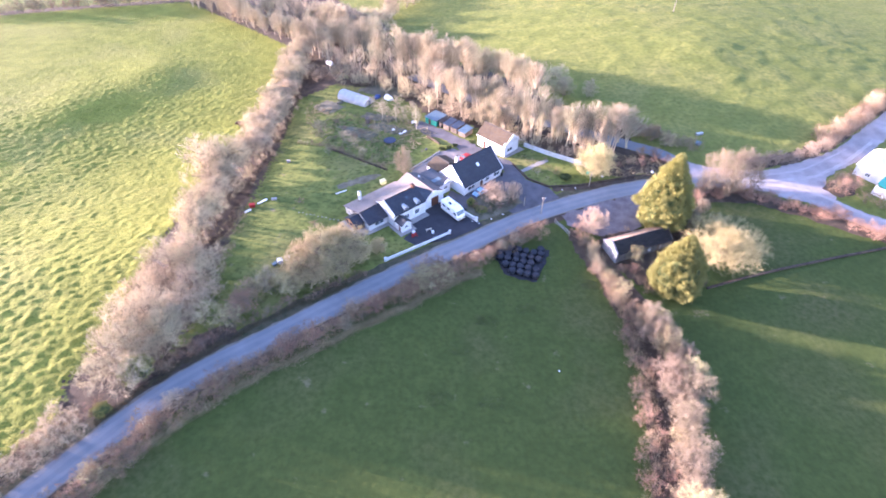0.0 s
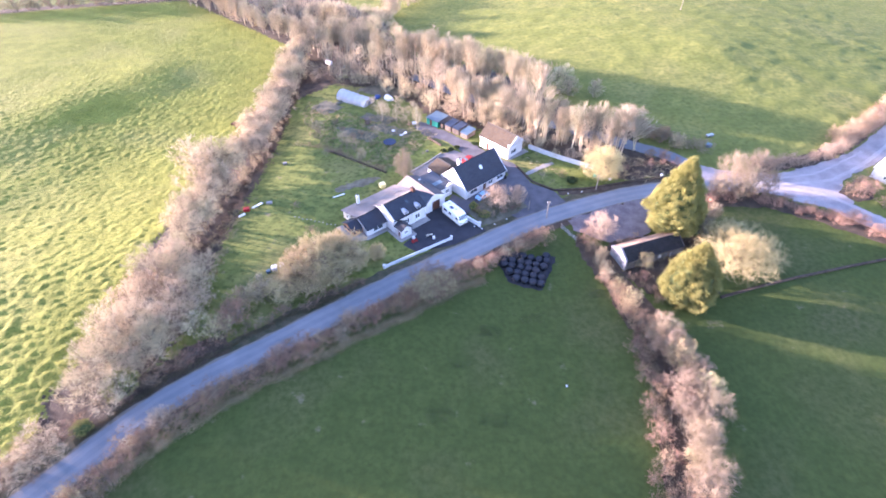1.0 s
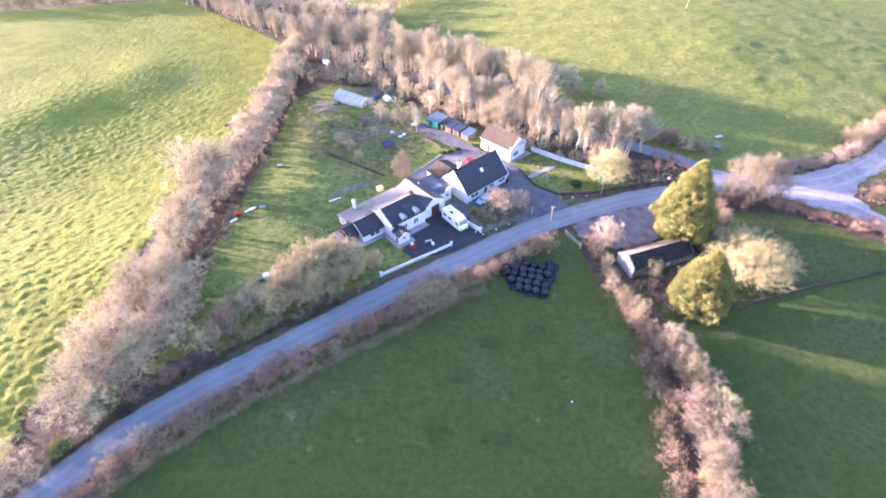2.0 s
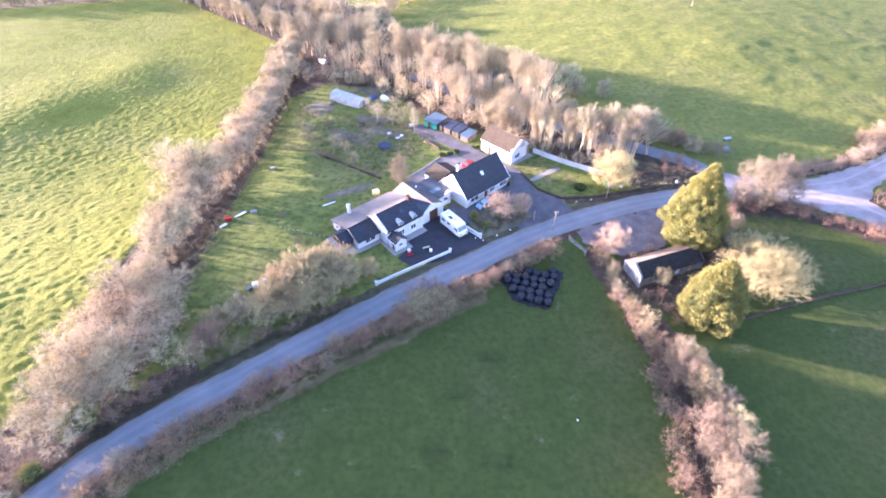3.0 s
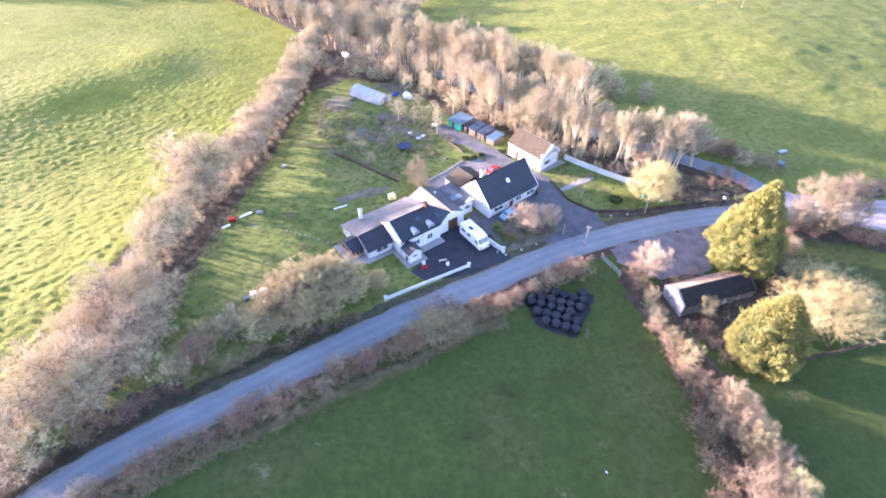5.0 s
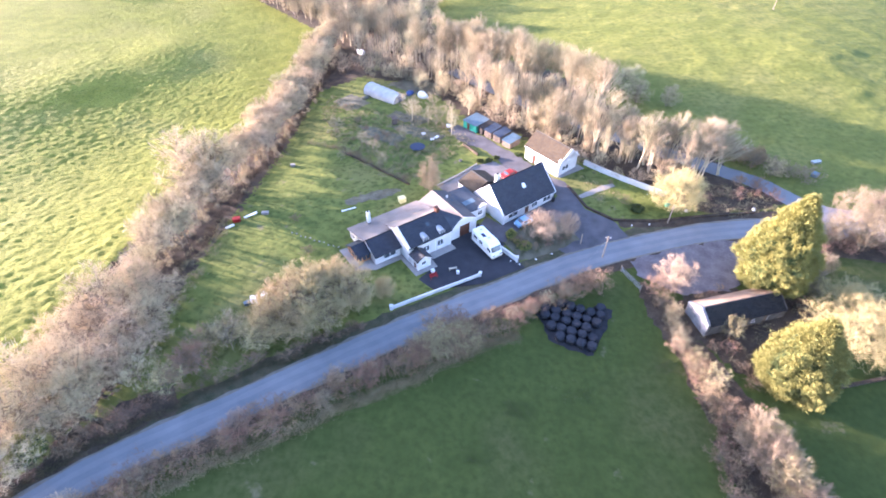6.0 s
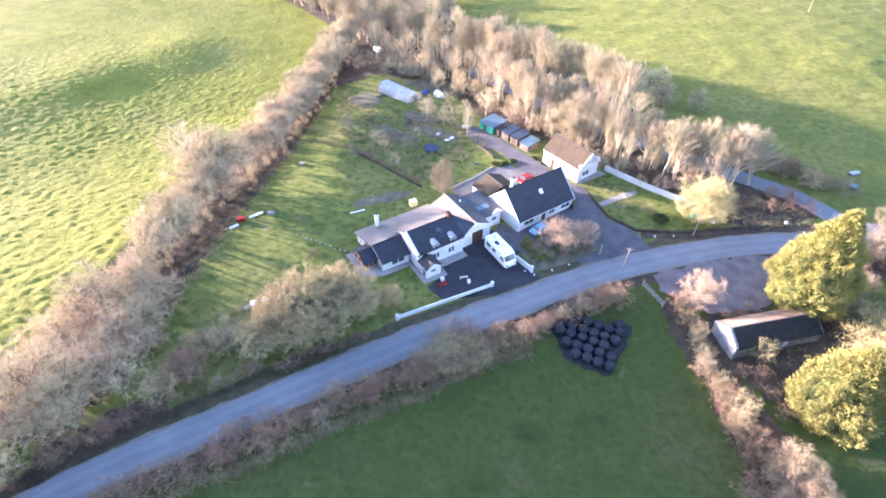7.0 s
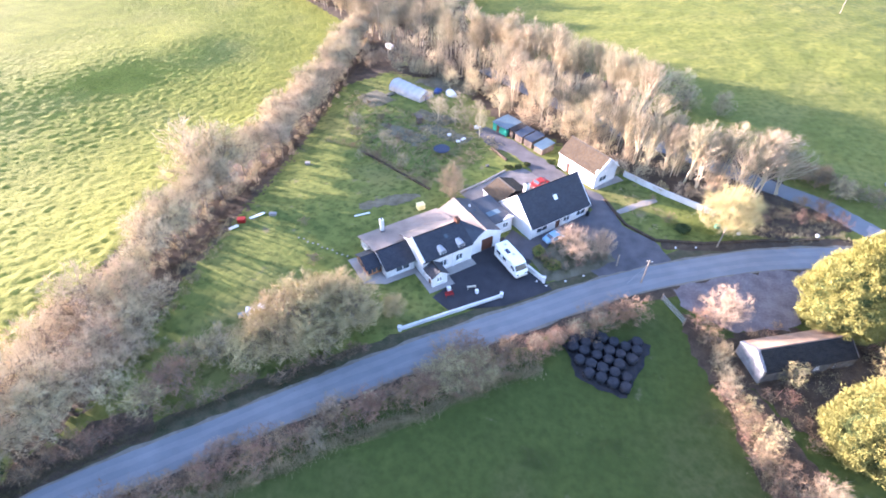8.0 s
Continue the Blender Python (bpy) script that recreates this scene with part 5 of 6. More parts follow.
def cottage():
    h = thing("cottage", T(*by_cottage(0, 0), on_land(-8, 99)) @ rz(41.0), "long low white cottage with dark slate roofs", "house")
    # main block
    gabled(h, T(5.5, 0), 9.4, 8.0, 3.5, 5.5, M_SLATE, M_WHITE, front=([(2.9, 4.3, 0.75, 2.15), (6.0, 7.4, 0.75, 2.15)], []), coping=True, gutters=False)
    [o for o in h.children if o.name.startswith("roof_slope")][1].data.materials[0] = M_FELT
    part("gutter", tube((5.4, -0.3, 3.4), (14.9, -0.3, 3.4), 0.06, sides=6), M_RUBBER, h)
    bm = bmesh.new()
    low, high = [bm.verts.new(p) for p in ((14.9, -0.2, 3.42), (18.0, 1.0, 4.3), (15.0, 4.0, 5.52))], [bm.verts.new(p) for p in ((14.9, -0.2, 3.58), (18.0, 1.0, 4.46), (15.0, 4.0, 5.68))]
    bm.faces.new(high)
    bm.faces.new(low[::-1])
    for k in range(3):
        bm.faces.new((low[k], low[(k + 1) % 3], high[(k + 1) % 3], high[k]))
    part("roof_hip", bm, M_DARKFELT, h, "dark slated hip beside the carriage gable")
    for x in (8.65, 12.25):
        d = part("dormer", box(x, x + 1.2, -0.06, 1.6, 2.9, 4.1), M_WHITE, h, "round-headed white wall dormer")
        bm = prism([(x + 0.6 + 0.66 * math.cos(t), 4.0 + 0.5 * math.sin(t)) for t in np.linspace(0, math.pi, 11)], -0.14, 1.5)
        part("dormer_roof", bm, M_GALV, d)
        part("pane", box(x + 0.22, x + 0.98, -0.10, -0.062, 3.05, 4.05), M_GLASS, d)
        part("window_frame", box(x + 0.56, x + 0.64, -0.125, -0.102, 3.05, 4.05), M_FRAME, d)
    for x in (11.2, 14.7):
        part("downpipe", tube((x, -0.12, 0), (x, -0.12, 3.3), 0.05, sides=6), M_FRAME, h)
    chimney(h, T(14.3, 4.0), 0.6, 0.9, 5.0, 6.3, M_DOOR, 2)
    part("skylight", box(-0.35, 0.35, -0.4, 0.4, 0.0, 0.06, 0.01), M_GLASS, h).matrix_basis = T(11.2, 2.4, 3.5 + 2.4 * 0.5 + 0.2) @ Matrix.Rotation(math.atan(0.5), 4, "X")
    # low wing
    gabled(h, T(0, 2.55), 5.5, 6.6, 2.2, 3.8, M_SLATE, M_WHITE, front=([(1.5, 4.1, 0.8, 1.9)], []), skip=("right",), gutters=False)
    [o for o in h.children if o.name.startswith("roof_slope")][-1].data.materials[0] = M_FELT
    # timber sun porch
    pr = part("timber_porch", box(-2.5, 0, 4.38, 4.54, 2.0, 2.15), M_BRICKWOOD, h, "orange stained timber porch")
    for u in (-2.5, -1.7, -0.9, -0.12):
        part("post", box(u, u + 0.12, 4.4, 4.52, 0, 2.0), M_BRICKWOOD, pr)
    for v in (5.7, 7.0, 8.3):
        part("post", box(-2.5, -2.38, v, v + 0.12, 0, 2.0), M_BRICKWOOD, pr)
    part("beam", box(-2.52, -2.36, 4.55, 8.45, 2.0, 2.15), M_BRICKWOOD, pr)
    part("panel", box(-2.37, -0.13, 4.44, 4.49, 0, 0.9), M_BRICKWOOD, pr)
    part("panel", box(-2.46, -2.41, 4.53, 8.3, 0, 0.9), M_BRICKWOOD, pr)
    for u in (-2.38, -1.58, -0.78):
        part("pane", box(u, u + 0.66, 4.45, 4.48, 0.92, 1.98), M_GLASS, pr)
    for v in (4.54, 5.84, 7.14):
        part("pane", box(-2.45, -2.42, v, v + 1.14, 0.92, 1.98), M_GLASS, pr)
    slope_slab("roof_slope", (-2.75, 4.1, 2.05), (0.0, 4.1, 2.05), (0.0, 6.42, 3.25), (-2.75, 6.42, 3.25), 0.12, M_SLATE, h)
    slope_slab("roof_slope", (-2.75, 8.74, 2.05), (0.0, 8.74, 2.05), (0.0, 6.42, 3.25), (-2.75, 6.42, 3.25), 0.12, M_SLATE, h)
    part("gable_boards", prism([(4.3, 2.16), (8.54, 2.16), (6.42, 3.2)], -2.5, -2.4, "x"), M_BRICKWOOD, pr)
    # entrance porch with its gable to the yard
    gabled(h, T(8.4, -2.75) @ rz(90), 2.75, 2.8, 2.05, 3.0, M_SLATE, M_WHITE, left=([(0.9, 1.9, 0.8, 1.7)], []), back=([], [(1.0, 1.9, 1.95)]), skip=("right",), over=0.12)
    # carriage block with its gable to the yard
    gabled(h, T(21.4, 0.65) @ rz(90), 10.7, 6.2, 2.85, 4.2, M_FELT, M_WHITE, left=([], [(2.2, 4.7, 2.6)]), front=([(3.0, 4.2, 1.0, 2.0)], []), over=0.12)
    # Slope facing away from the sun: darker copy of the felt, shade in its colour.
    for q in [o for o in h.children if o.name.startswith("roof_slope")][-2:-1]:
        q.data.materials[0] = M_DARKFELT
    bm = prism([(15.1, 2.82), (18.3, 4.22), (21.5, 2.82), (21.5, 3.12), (18.3, 4.56), (15.1, 3.12)], 0.5, 0.64)
    part("gable_parapet", bm, M_WHITE, h, "low white parapet over the carriage door")
    part("roof_patch", box(22.0, 24.6, 5.0, 6.3, 2.902, 2.915), M_TEALROOF, h, "pale blue-grey patch on the flat roof")
    part("rooflight", box(19.9, 20.5, 7.0, 7.6, 3.4, 3.62), M_GLASS, h)
    part("vent", tube((20.0, 8.6, 3.2), (20.0, 8.6, 4.0), 0.2, 0.2), M_WHITEPL, h)
    # flat-roofed link
    walls(h, T(21.45, 2.9, -0.2), 4.2, 2.9, [(2.2, 3.4, 1.1, 2.2)], [], M_WHITE)
    walls(h, T(25.65, 2.9, -0.2) @ rz(90), 7.6, 2.9, [], [], M_WHITE)
    part("flat_roof", box(21.5, 25.85, 2.75, 10.7, 2.72, 2.9, 0.02), M_DARKFELT, h, "dark felt flat roof")
    part("gablet", prism([(23.5, 2.9), (25.9, 2.9), (25.9, 3.0), (24.7, 3.75), (23.5, 3.0)], 2.68, 2.98), M_WHITE, h)
    # rear flat-roofed extension
    walls(h, T(15.0, 12.1, -0.3) @ rz(180), 15.2, 2.85, [(2, 3.2, 1.2, 2.2), (6, 7.2, 1.2, 2.2), (10, 11.2, 1.2, 2.2)], [(4.4, 5.3, 2.3)], M_CREAM)
    walls(h, T(-0.2, 12.1, -0.3) @ rz(-90), 2.9, 2.85, [(1.0, 2.1, 1.2, 2.2)], [], M_CREAM)
    slope_slab("flat_roof", (-0.6, 12.4, 2.45), (15.2, 12.4, 2.45), (15.2, 7.3, 3.9), (-0.2, 6.0, 3.62), 0.14, M_FELT, h, "grey felt low-pitched rear roof")
    ch = chimney(h, T(3.6, 11.2), 0.6, 0.6, 2.5, 5.3, M_WHITE, 1)
    part("dark_band", box(-0.315, 0.315, -0.315, 0.315, 2.7, 3.1), M_RUBBER, ch)
    part("rooflight", box(8.6, 9.6, 9.8, 10.3, 2.72, 2.92, 0.02), M_WHITEPL, h)
    part("roof_box", box(12.6, 14.2, 9.2, 9.5, 2.7, 3.1), M_DOOR, h)
    return h


cottage()


def dormer_house():
    h = thing("house", T(5.34, 108.17, on_land(10, 114)) @ rz(42.3), "white rendered house with a steep dark slate roof", "house")
    e, r, w = 2.5, 6.85, 9.2
    gabled(h, T(0, 0), 14.2, w, e, r, M_SLATE, M_WHITE, front=([(1.2, 3.8, 0.55, 2.15), (7.6, 9.2, 0.55, 2.15), (10.8, 13.1, 0.55, 2.15)], [(5.6, 6.8, 2.2)]),
           left=([(1.6, 2.5, 0.9, 2.0), (2.9, 3.8, 0.9, 2.0)], []), right=([(3, 4.4, 0.9, 2.1)], []), over=0.3)
    k = (r - e) / (w / 2)
    for x in (-0.2, 14.06):
        for y, sg in ((0, 1), (w, -1)):
            part("bargeboard", prism([(y - sg * 0.31, e - 0.31 * k), (w / 2, r - 0.02), (w / 2, r + 0.24), (y - sg * 0.31, e - 0.31 * k + 0.26)], x, x + 0.14, "x"), M_FRAME, h)
    ob = part("skylight", box(-0.4, 0.4, -0.5, 0.5, 0.0, 0.07, 0.01), M_FRAME, h, "small white framed skylight")
    ob.matrix_basis = T(7.3, 2.5, e + 2.5 * k + 0.24) @ Matrix.Rotation(math.atan(k), 4, "X")
    part("pane", box(-0.32, 0.32, -0.42, 0.42, 0.072, 0.085), M_FRAME, ob)
    chimney(h, T(2.6, 5.4), 0.9, 0.6, 5.2, 7.9, M_WHITE, 2)
    # rear annex
    gabled(h, T(6.8, w - 0.1) @ rz(90), 5.2, 6.9, 2.4, 3.8, M_TILE, M_WHITE, back=([(1.0, 2.2, 0.9, 1.9), (2.8, 4.0, 0.9, 1.9)], []), over=0.15, skip=("left",))
    part("downpipe", tube((0.15, -0.12, 0), (0.15, -0.12, 2.4), 0.05, sides=6), M_FRAME, h)
    part("downpipe", tube((14.0, -0.12, 0), (14.0, -0.12, 2.4), 0.05, sides=6), M_RUBBER, h)
    part("doorstep", box(5.3, 7.1, -0.9, -0.01, -0.1, 0.14, 0.02), M_CONCRETE, h)
    part("water_butt", tube((13.6, -0.5, 0.0), (13.6, -0.5, 1.1), 0.32, 0.32, 12), M_RUBBER, h)
    return h


dormer_house()


def outbuilding():
    h = thing("outbuilding", T(17.1, 125.9, on_land(17, 128)) @ rz(44.8), "white two-storey garage with a brown tiled roof", "outbuilding")
    gabled(h, T(6.1, 0) @ rz(90), 10.1, 6.1, 3.4, 5.95, M_TILE, M_WHITE, left=([(1.4, 3.6, 0.8, 2.1), (2.5, 3.4, 3.3, 4.2)], []), back=([(6.6, 7.3, 1.6, 2.4)], [(2.0, 3.0, 2.1)]), over=0.25, side_over=0.2)
    for y, sg in ((0, 1), (6.1, -1)):
        part("bargeboard", prism([(y - sg * 0.27, 3.16), (3.05, 5.95), (3.05, 6.2), (y - sg * 0.27, 3.42)], -0.34, -0.2, "x"), M_FRAME, h).matrix_basis = T(6.1, 0) @ rz(90)
    return h


outbuilding()


def old_barn():
    h = thing("old_barn", T(38.8, 84.9, on_land(44, 89) - 0.1) @ rz(20.5), "derelict stone barn with a rusty tin roof", "barn")
    m = T(0, 0)
    gabled(h, m, 15.2, 5.4, 2.3, 4.0, M_RUST, M_STONE, skip=("left",), front=([(8.2, 9.0, 0.9, 1.7)], [(10.6, 11.7, 1.9)]), left=([], []), over=0.2, side_over=-0.25, thick=0.06, door_mat=M_WOOD, gutters=False)
    walls(h, T(0, 5.4, -0.25) @ rz(-90), 5.4, 2.55, [], [], M_LIMEWASH, gable=4.25)
    # Near slope turned from the sun: mossy slates, darkened to carry its shade.
    near = [o for o in h.children if o.name.startswith("roof_slope")][0]
    near.data.materials[0] = M_MOSSYSHADE
    g = random.Random(4)
    for y, s in ((0, 1), (5.4, -1)):
        n = 12
        for i in range(n):
            f = (i + 0.5) / n
            y0 = y + s * 2.7 * f
            part("gable_stone", box(-0.12 - g.uniform(0, 0.1), 0.32 + g.uniform(0, 0.08), y0 - 0.115, y0 + 0.115, 2.2 + 1.7 * f - 0.15, 2.2 + 1.7 * f + 0.3 + g.uniform(0, 0.12), 0.03), M_LIMEWASH, h)
    k = 1.7 / 2.7
    for i in range(30):
        x = 0.3 + i * 0.48
        for y, s in ((5.4, -1),):
            part("tin_rib", prism([(y - s * 0.2, 2.3 - 0.2 * k + 0.07), (2.7, 4.07), (2.7, 4.11), (y - s * 0.2, 2.3 - 0.2 * k + 0.11)], x, x + 0.09, "x"), M_RUST, h)
    return h


old_barn()


def farm_shed():
    h = thing("farm_building", T(110.8, 105.4, on_land(114, 110)) @ rz(38), "white farm building with a green lean-to", "farm building")
    gabled(h, T(5.0, 3.0), 12, 6.6, 3.1, 4.6, M_WHITEPL, M_WHITE, left=([(2.6, 3.8, 1, 2)], []), front=([(8.4, 9.8, 1.0, 2.0)], []))
    slope_slab("lean_to_roof", (-0.2, -0.6, 2.1), (7, -0.6, 2.1), (7, 2.9, 3.0), (-0.2, 2.9, 3.0), 0.1, M_GREEN, h, "green lean-to roof")
    walls(h, T(0.0, -0.4, -0.3), 6.8, 2.4, [], [(2, 4, 2.2)], M_WHITE)
    walls(h, T(0.0, 2.95, -0.3) @ rz(-90), 3.0, 2.5, [], [], M_WHITE)
    walls(h, T(4.95, 2.98, -0.3) @ rz(180), 4.9, 3.1, [], [], M_WHITE)
    return h


farm_shed()
for x, y, s in ((99.6, 109.4, 0.8), (101.6, 108.2, 0.95), (103.8, 109.4, 1.0), (102.4, 111.4, 0.9), (105.2, 112.4, 0.9), (105.8, 110.0, 0.8), (105.6, 104.6, 0.8), (108.0, 102.6, 0.9), (110.4, 101.0, 0.9)):
    plant("low", x, y, s * 1.5, s * 1.3, None, "brown bramble mound beside the farm entrance")


# ---- walls, fences, gates, poles ----
def garden_wall(name, pts, height, thick, mat, label, pillars=(), cap=True):
    """A wall that follows the land, with coping and end pillars."""
    top = thing(name, T(pts[0][0], pts[0][1], on_land(*pts[0])), label, "wall")
    ox, oy, oz = pts[0][0], pts[0][1], on_land(*pts[0])
    for (ax, ay), (bx, by) in zip(pts, pts[1:]):
        d = Vector((bx - ax, by - ay, 0))
        n = max(1, int(d.length / 2.5))
        s = Vector((-d.y, d.x, 0)).normalized() * thick / 2
        for i in range(n):
            p, q = Vector((ax, ay, 0)) + d * (i / n), Vector((ax, ay, 0)) + d * ((i + 1) / n)
            for nm, lo, hi, wide, mt in (("panel", -0.25, height, 1.0, mat), ("coping", height + 0.003, height + 0.07, 1.35, mat))[: 2 if cap else 1]:
                bm = bmesh.new()
                vs = []
                for z in (lo, hi):
                    for r, sg in ((p, 1), (q, 1), (q, -1), (p, -1)):
                        w = r + s * wide * sg
                        vs.append(bm.verts.new((w.x - ox, w.y - oy, on_land(r.x, r.y) + z - oz)))
                for f in ((0, 1, 2, 3), (7, 6, 5, 4), (0, 4, 5, 1), (1, 5, 6, 2), (2, 6, 7, 3), (3, 7, 4, 0)):
                    bm.faces.new([vs[k] for k in f])
                part(nm, bm, mt, top)
    for x, y in pillars:
        bm = box(x - ox - 0.24, x - ox + 0.24, y - oy - 0.24, y - oy + 0.24, on_land(x, y) - oz - 0.25, on_land(x, y) - oz + height + 0.3, 0.02)
        box(x - ox - 0.3, x - ox + 0.3, y - oy - 0.3, y - oy + 0.3, on_land(x, y) - oz + height + 0.303, on_land(x, y) - oz + height + 0.4, 0.02, bm)
        part("pillar", bm, mat, top)
    return top


garden_wall("garden_wall", [(-12.7, 83.5), (-5.6, 88.6), (1.6, 93.6)], 0.62, 0.22, M_WHITE, "low white rendered wall along the lane", [(-12.7, 83.5), (1.6, 93.6)])
garden_wall("garden_wall", [(5.2, 100.8), (8.2, 98.2)], 1.0, 0.26, M_WHITE, "short white rendered wall beside the motorhome", [(8.2, 98.2)])
garden_wall("garden_wall", [(23.4, 131.4), (27, 128.4), (31, 125.5), (35.7, 122.6), (39.2, 120.4)], 1.15, 0.24, M_WHITE, "white boundary wall below the trees")
garden_wall("stone_wall", [(-34.2, 134.2), (-28, 129.6), (-22, 125), (-15.4, 120.2)], 0.35, 0.4, M_LITTER, "low mossy stone edging across the lawn", cap=False)
garden_wall("stone_wall", [(-4.9, 139.0), (-1.0, 134.0)], 0.6, 0.35, M_LITTER, "low stone wall beside the gravel drive", cap=False)
garden_wall("stone_wall", [(-9.2, 120.2), (-4.8, 125.0), (-1.0, 129.8)], 0.3, 0.3, M_CONCRETE, "low concrete kerb wall behind the house", cap=False)
garden_wall("stone_wall", [(19.2, 122.4), (22.6, 115.4), (27.6, 111.9)], 0.4, 0.4, M_LITTER, "low stone wall between drive and lawn", cap=False)
garden_wall("stone_wall", [(27.6, 111.9), (36, 112.4), (46, 114.6), (56, 116.4)], 0.35, 0.5, M_LITTER, "mossy stone wall along the lane verge", cap=False)
garden_wall("stone_wall", [(56.7, 77.2), (66, 80), (74.6, 82.3), (88, 85.4), (101.3, 88.2), (130, 95)], 0.4, 0.5, M_LITTER, "old dry stone wall between meadows", cap=False)


def field_gate(x, y, a, width):
    g = thing("field_gate", T(x, y, on_land(x, y)) @ rz(a), "galvanised tubular field gate by the lane", "gate")
    for z in (0.2, 0.42, 0.66, 0.9, 1.15):
        part("rail", tube((0, 0, z), (width, 0, z), 0.03, sides=6), M_GALV, g)
    for u in (0.0, width / 2, width):
        part("upright", tube((u, 0, 0.15), (u, 0, 1.2), 0.035, sides=6), M_GALV, g)
    for u in (-0.2, width + 0.2):
        part("post", tube((u, 0, -0.3), (u, 0, 1.4), 0.1, 0.09, 8), M_POLE, g)


field_gate(27.3, 98.0, -60, 5.0)


def utility_pole(x, y, h, arm, label, lean=0.0):
    p = thing("utility_pole", T(x, y, on_land(x, y)) @ Matrix.Rotation(radians(lean), 4, "Y"), label, "utility pole")
    part("pole", tube((0, 0, -0.4), (0, 0, h), 0.14, 0.09, 10), M_POLE, p)
    if arm:
        part("crossarm", box(-arm / 2, arm / 2, -0.06, 0.06, h - 0.5, h - 0.38, 0.01), M_POLE, p)
        for u in (-arm / 2 + 0.1, 0.0, arm / 2 - 0.1):
            part("insulator", tube((u, 0, h - 0.38), (u, 0, h - 0.16), 0.06, 0.04, 8), M_WHITEPL, p)
        part("stay_wire", tube((0, 0, h - 0.8), (-2.4, -0.8, 0.0), 0.015, sides=4), M_GALV, p)
    return p


utility_pole(24.2, 101.2, 5.3, 1.0, "wooden utility pole with crossarm beside the lane", 1.5)
utility_pole(38.2, 112.0, 4.6, 0, "slim wooden pole at the garden corner")
utility_pole(36.6, 120.0, 2.9, 1.1, "short pale wooden post with a crossbar at the white wall")
utility_pole(97.0, 229.3, 7.0, 0, "lone wooden pole in the far field")
utility_pole(20.4, 104.4, 2.6, 0, "short wooden post beside the front garden")


# ---- vehicles ----
def wheel(parent, x, y, z, r, w):
    t = part("wheel", tube((x, y - w / 2, z), (x, y + w / 2, z), r, sides=16), M_RUBBER, parent)
    part("rim", tube((x, y - w / 2 - 0.01, z), (x, y + w / 2 + 0.01, z), r * 0.58, sides=12), M_GALV, t)


def motorhome():
    v = thing("motorhome", T(0.35, 103.6, on_land(2, 101) + 0.1) @ rz(-52), "white coachbuilt motorhome parked in the yard", "motorhome")
    L, w = 6.7, 1.2
    prof = [(0, 0.42), (0, 2.72), (0.2, 2.92), (5.1, 2.92), (5.95, 2.55), (6.45, 1.55), (6.7, 1.15), (6.7, 0.42)]
    bm = prism(prof, -w, w)
    bmesh.ops.bevel(bm, geom=[e for e in bm.edges], offset=0.1, segments=2, affect="EDGES")
    part("body", bm, M_GEL, v)
    part("skirt", box(0.05, 6.55, -w + 0.03, w - 0.03, 0.28, 0.5, 0.03), M_BEIGE, v)
    part("windscreen", prism([(5.96, 2.44), (6.47, 1.6), (6.52, 1.6), (6.02, 2.46)], -w + 0.14, w - 0.14), M_GLASS, v, "dark wraparound windscreen")
    for sgn in (-1, 1):
        y0, y1 = sorted((sgn * (w - 0.01), sgn * (w + 0.025)))
        for a, b, c, d in ((0.7, 1.9, 1.55, 2.15), (2.6, 3.6, 1.55, 2.15), (5.1, 5.9, 1.5, 2.1)):
            part("side_window", box(a, b, y0, y1, c, d, 0.012), M_GLASS, v)
        part("stripe", box(0.15, 5.8, y0, y1 - 0.012 * (sgn > 0) , 1.18, 1.3), M_BEIGE, v)
        for x in (1.25, 5.4):
            wheel(v, x, sgn * 0.98, 0.34, 0.34, 0.24)
        part("mirror", box(6.0, 6.14, min(sgn * 1.2, sgn * 1.42), max(sgn * 1.2, sgn * 1.42), 1.55, 1.95, 0.03), M_RUBBER, v)
        part("headlight", box(6.66, 6.73, min(sgn * 0.6, sgn * 1.0), max(sgn * 0.6, sgn * 1.0), 0.78, 1.0, 0.02), M_GLASS, v)
    part("side_door", box(4.05, 4.7, -w - 0.02, -w + 0.01, 0.5, 2.3, 0.01), M_GEL, v)
    part("rear_window", box(-0.03, 0.01, -0.7, 0.7, 1.55, 2.15, 0.01), M_GLASS, v)
    for x, y in ((1.2, 0.1), (3.9, 0.0)):
        rl = part("rooflight", box(x - 0.35, x + 0.35, y - 0.35, y + 0.35, 2.9, 3.03, 0.04), M_WHITEPL, v)
        part("pane", box(x - 0.26, x + 0.26, y - 0.26, y + 0.26, 3.032, 3.045), M_BEIGE, rl)
    part("solar_panel", box(2.2, 3.3, -0.75, -0.1, 2.94, 2.98), M_NAVY, v)
    part("awning", box(1.0, 4.6, -w - 0.12, -w + 0.02, 2.5, 2.64, 0.03), M_WHITEPL, v)
    part("bumper", box(6.6, 6.86, -w + 0.05, w - 0.05, 0.36, 0.62, 0.05), M_BEIGE, v)
    return v


motorhome()


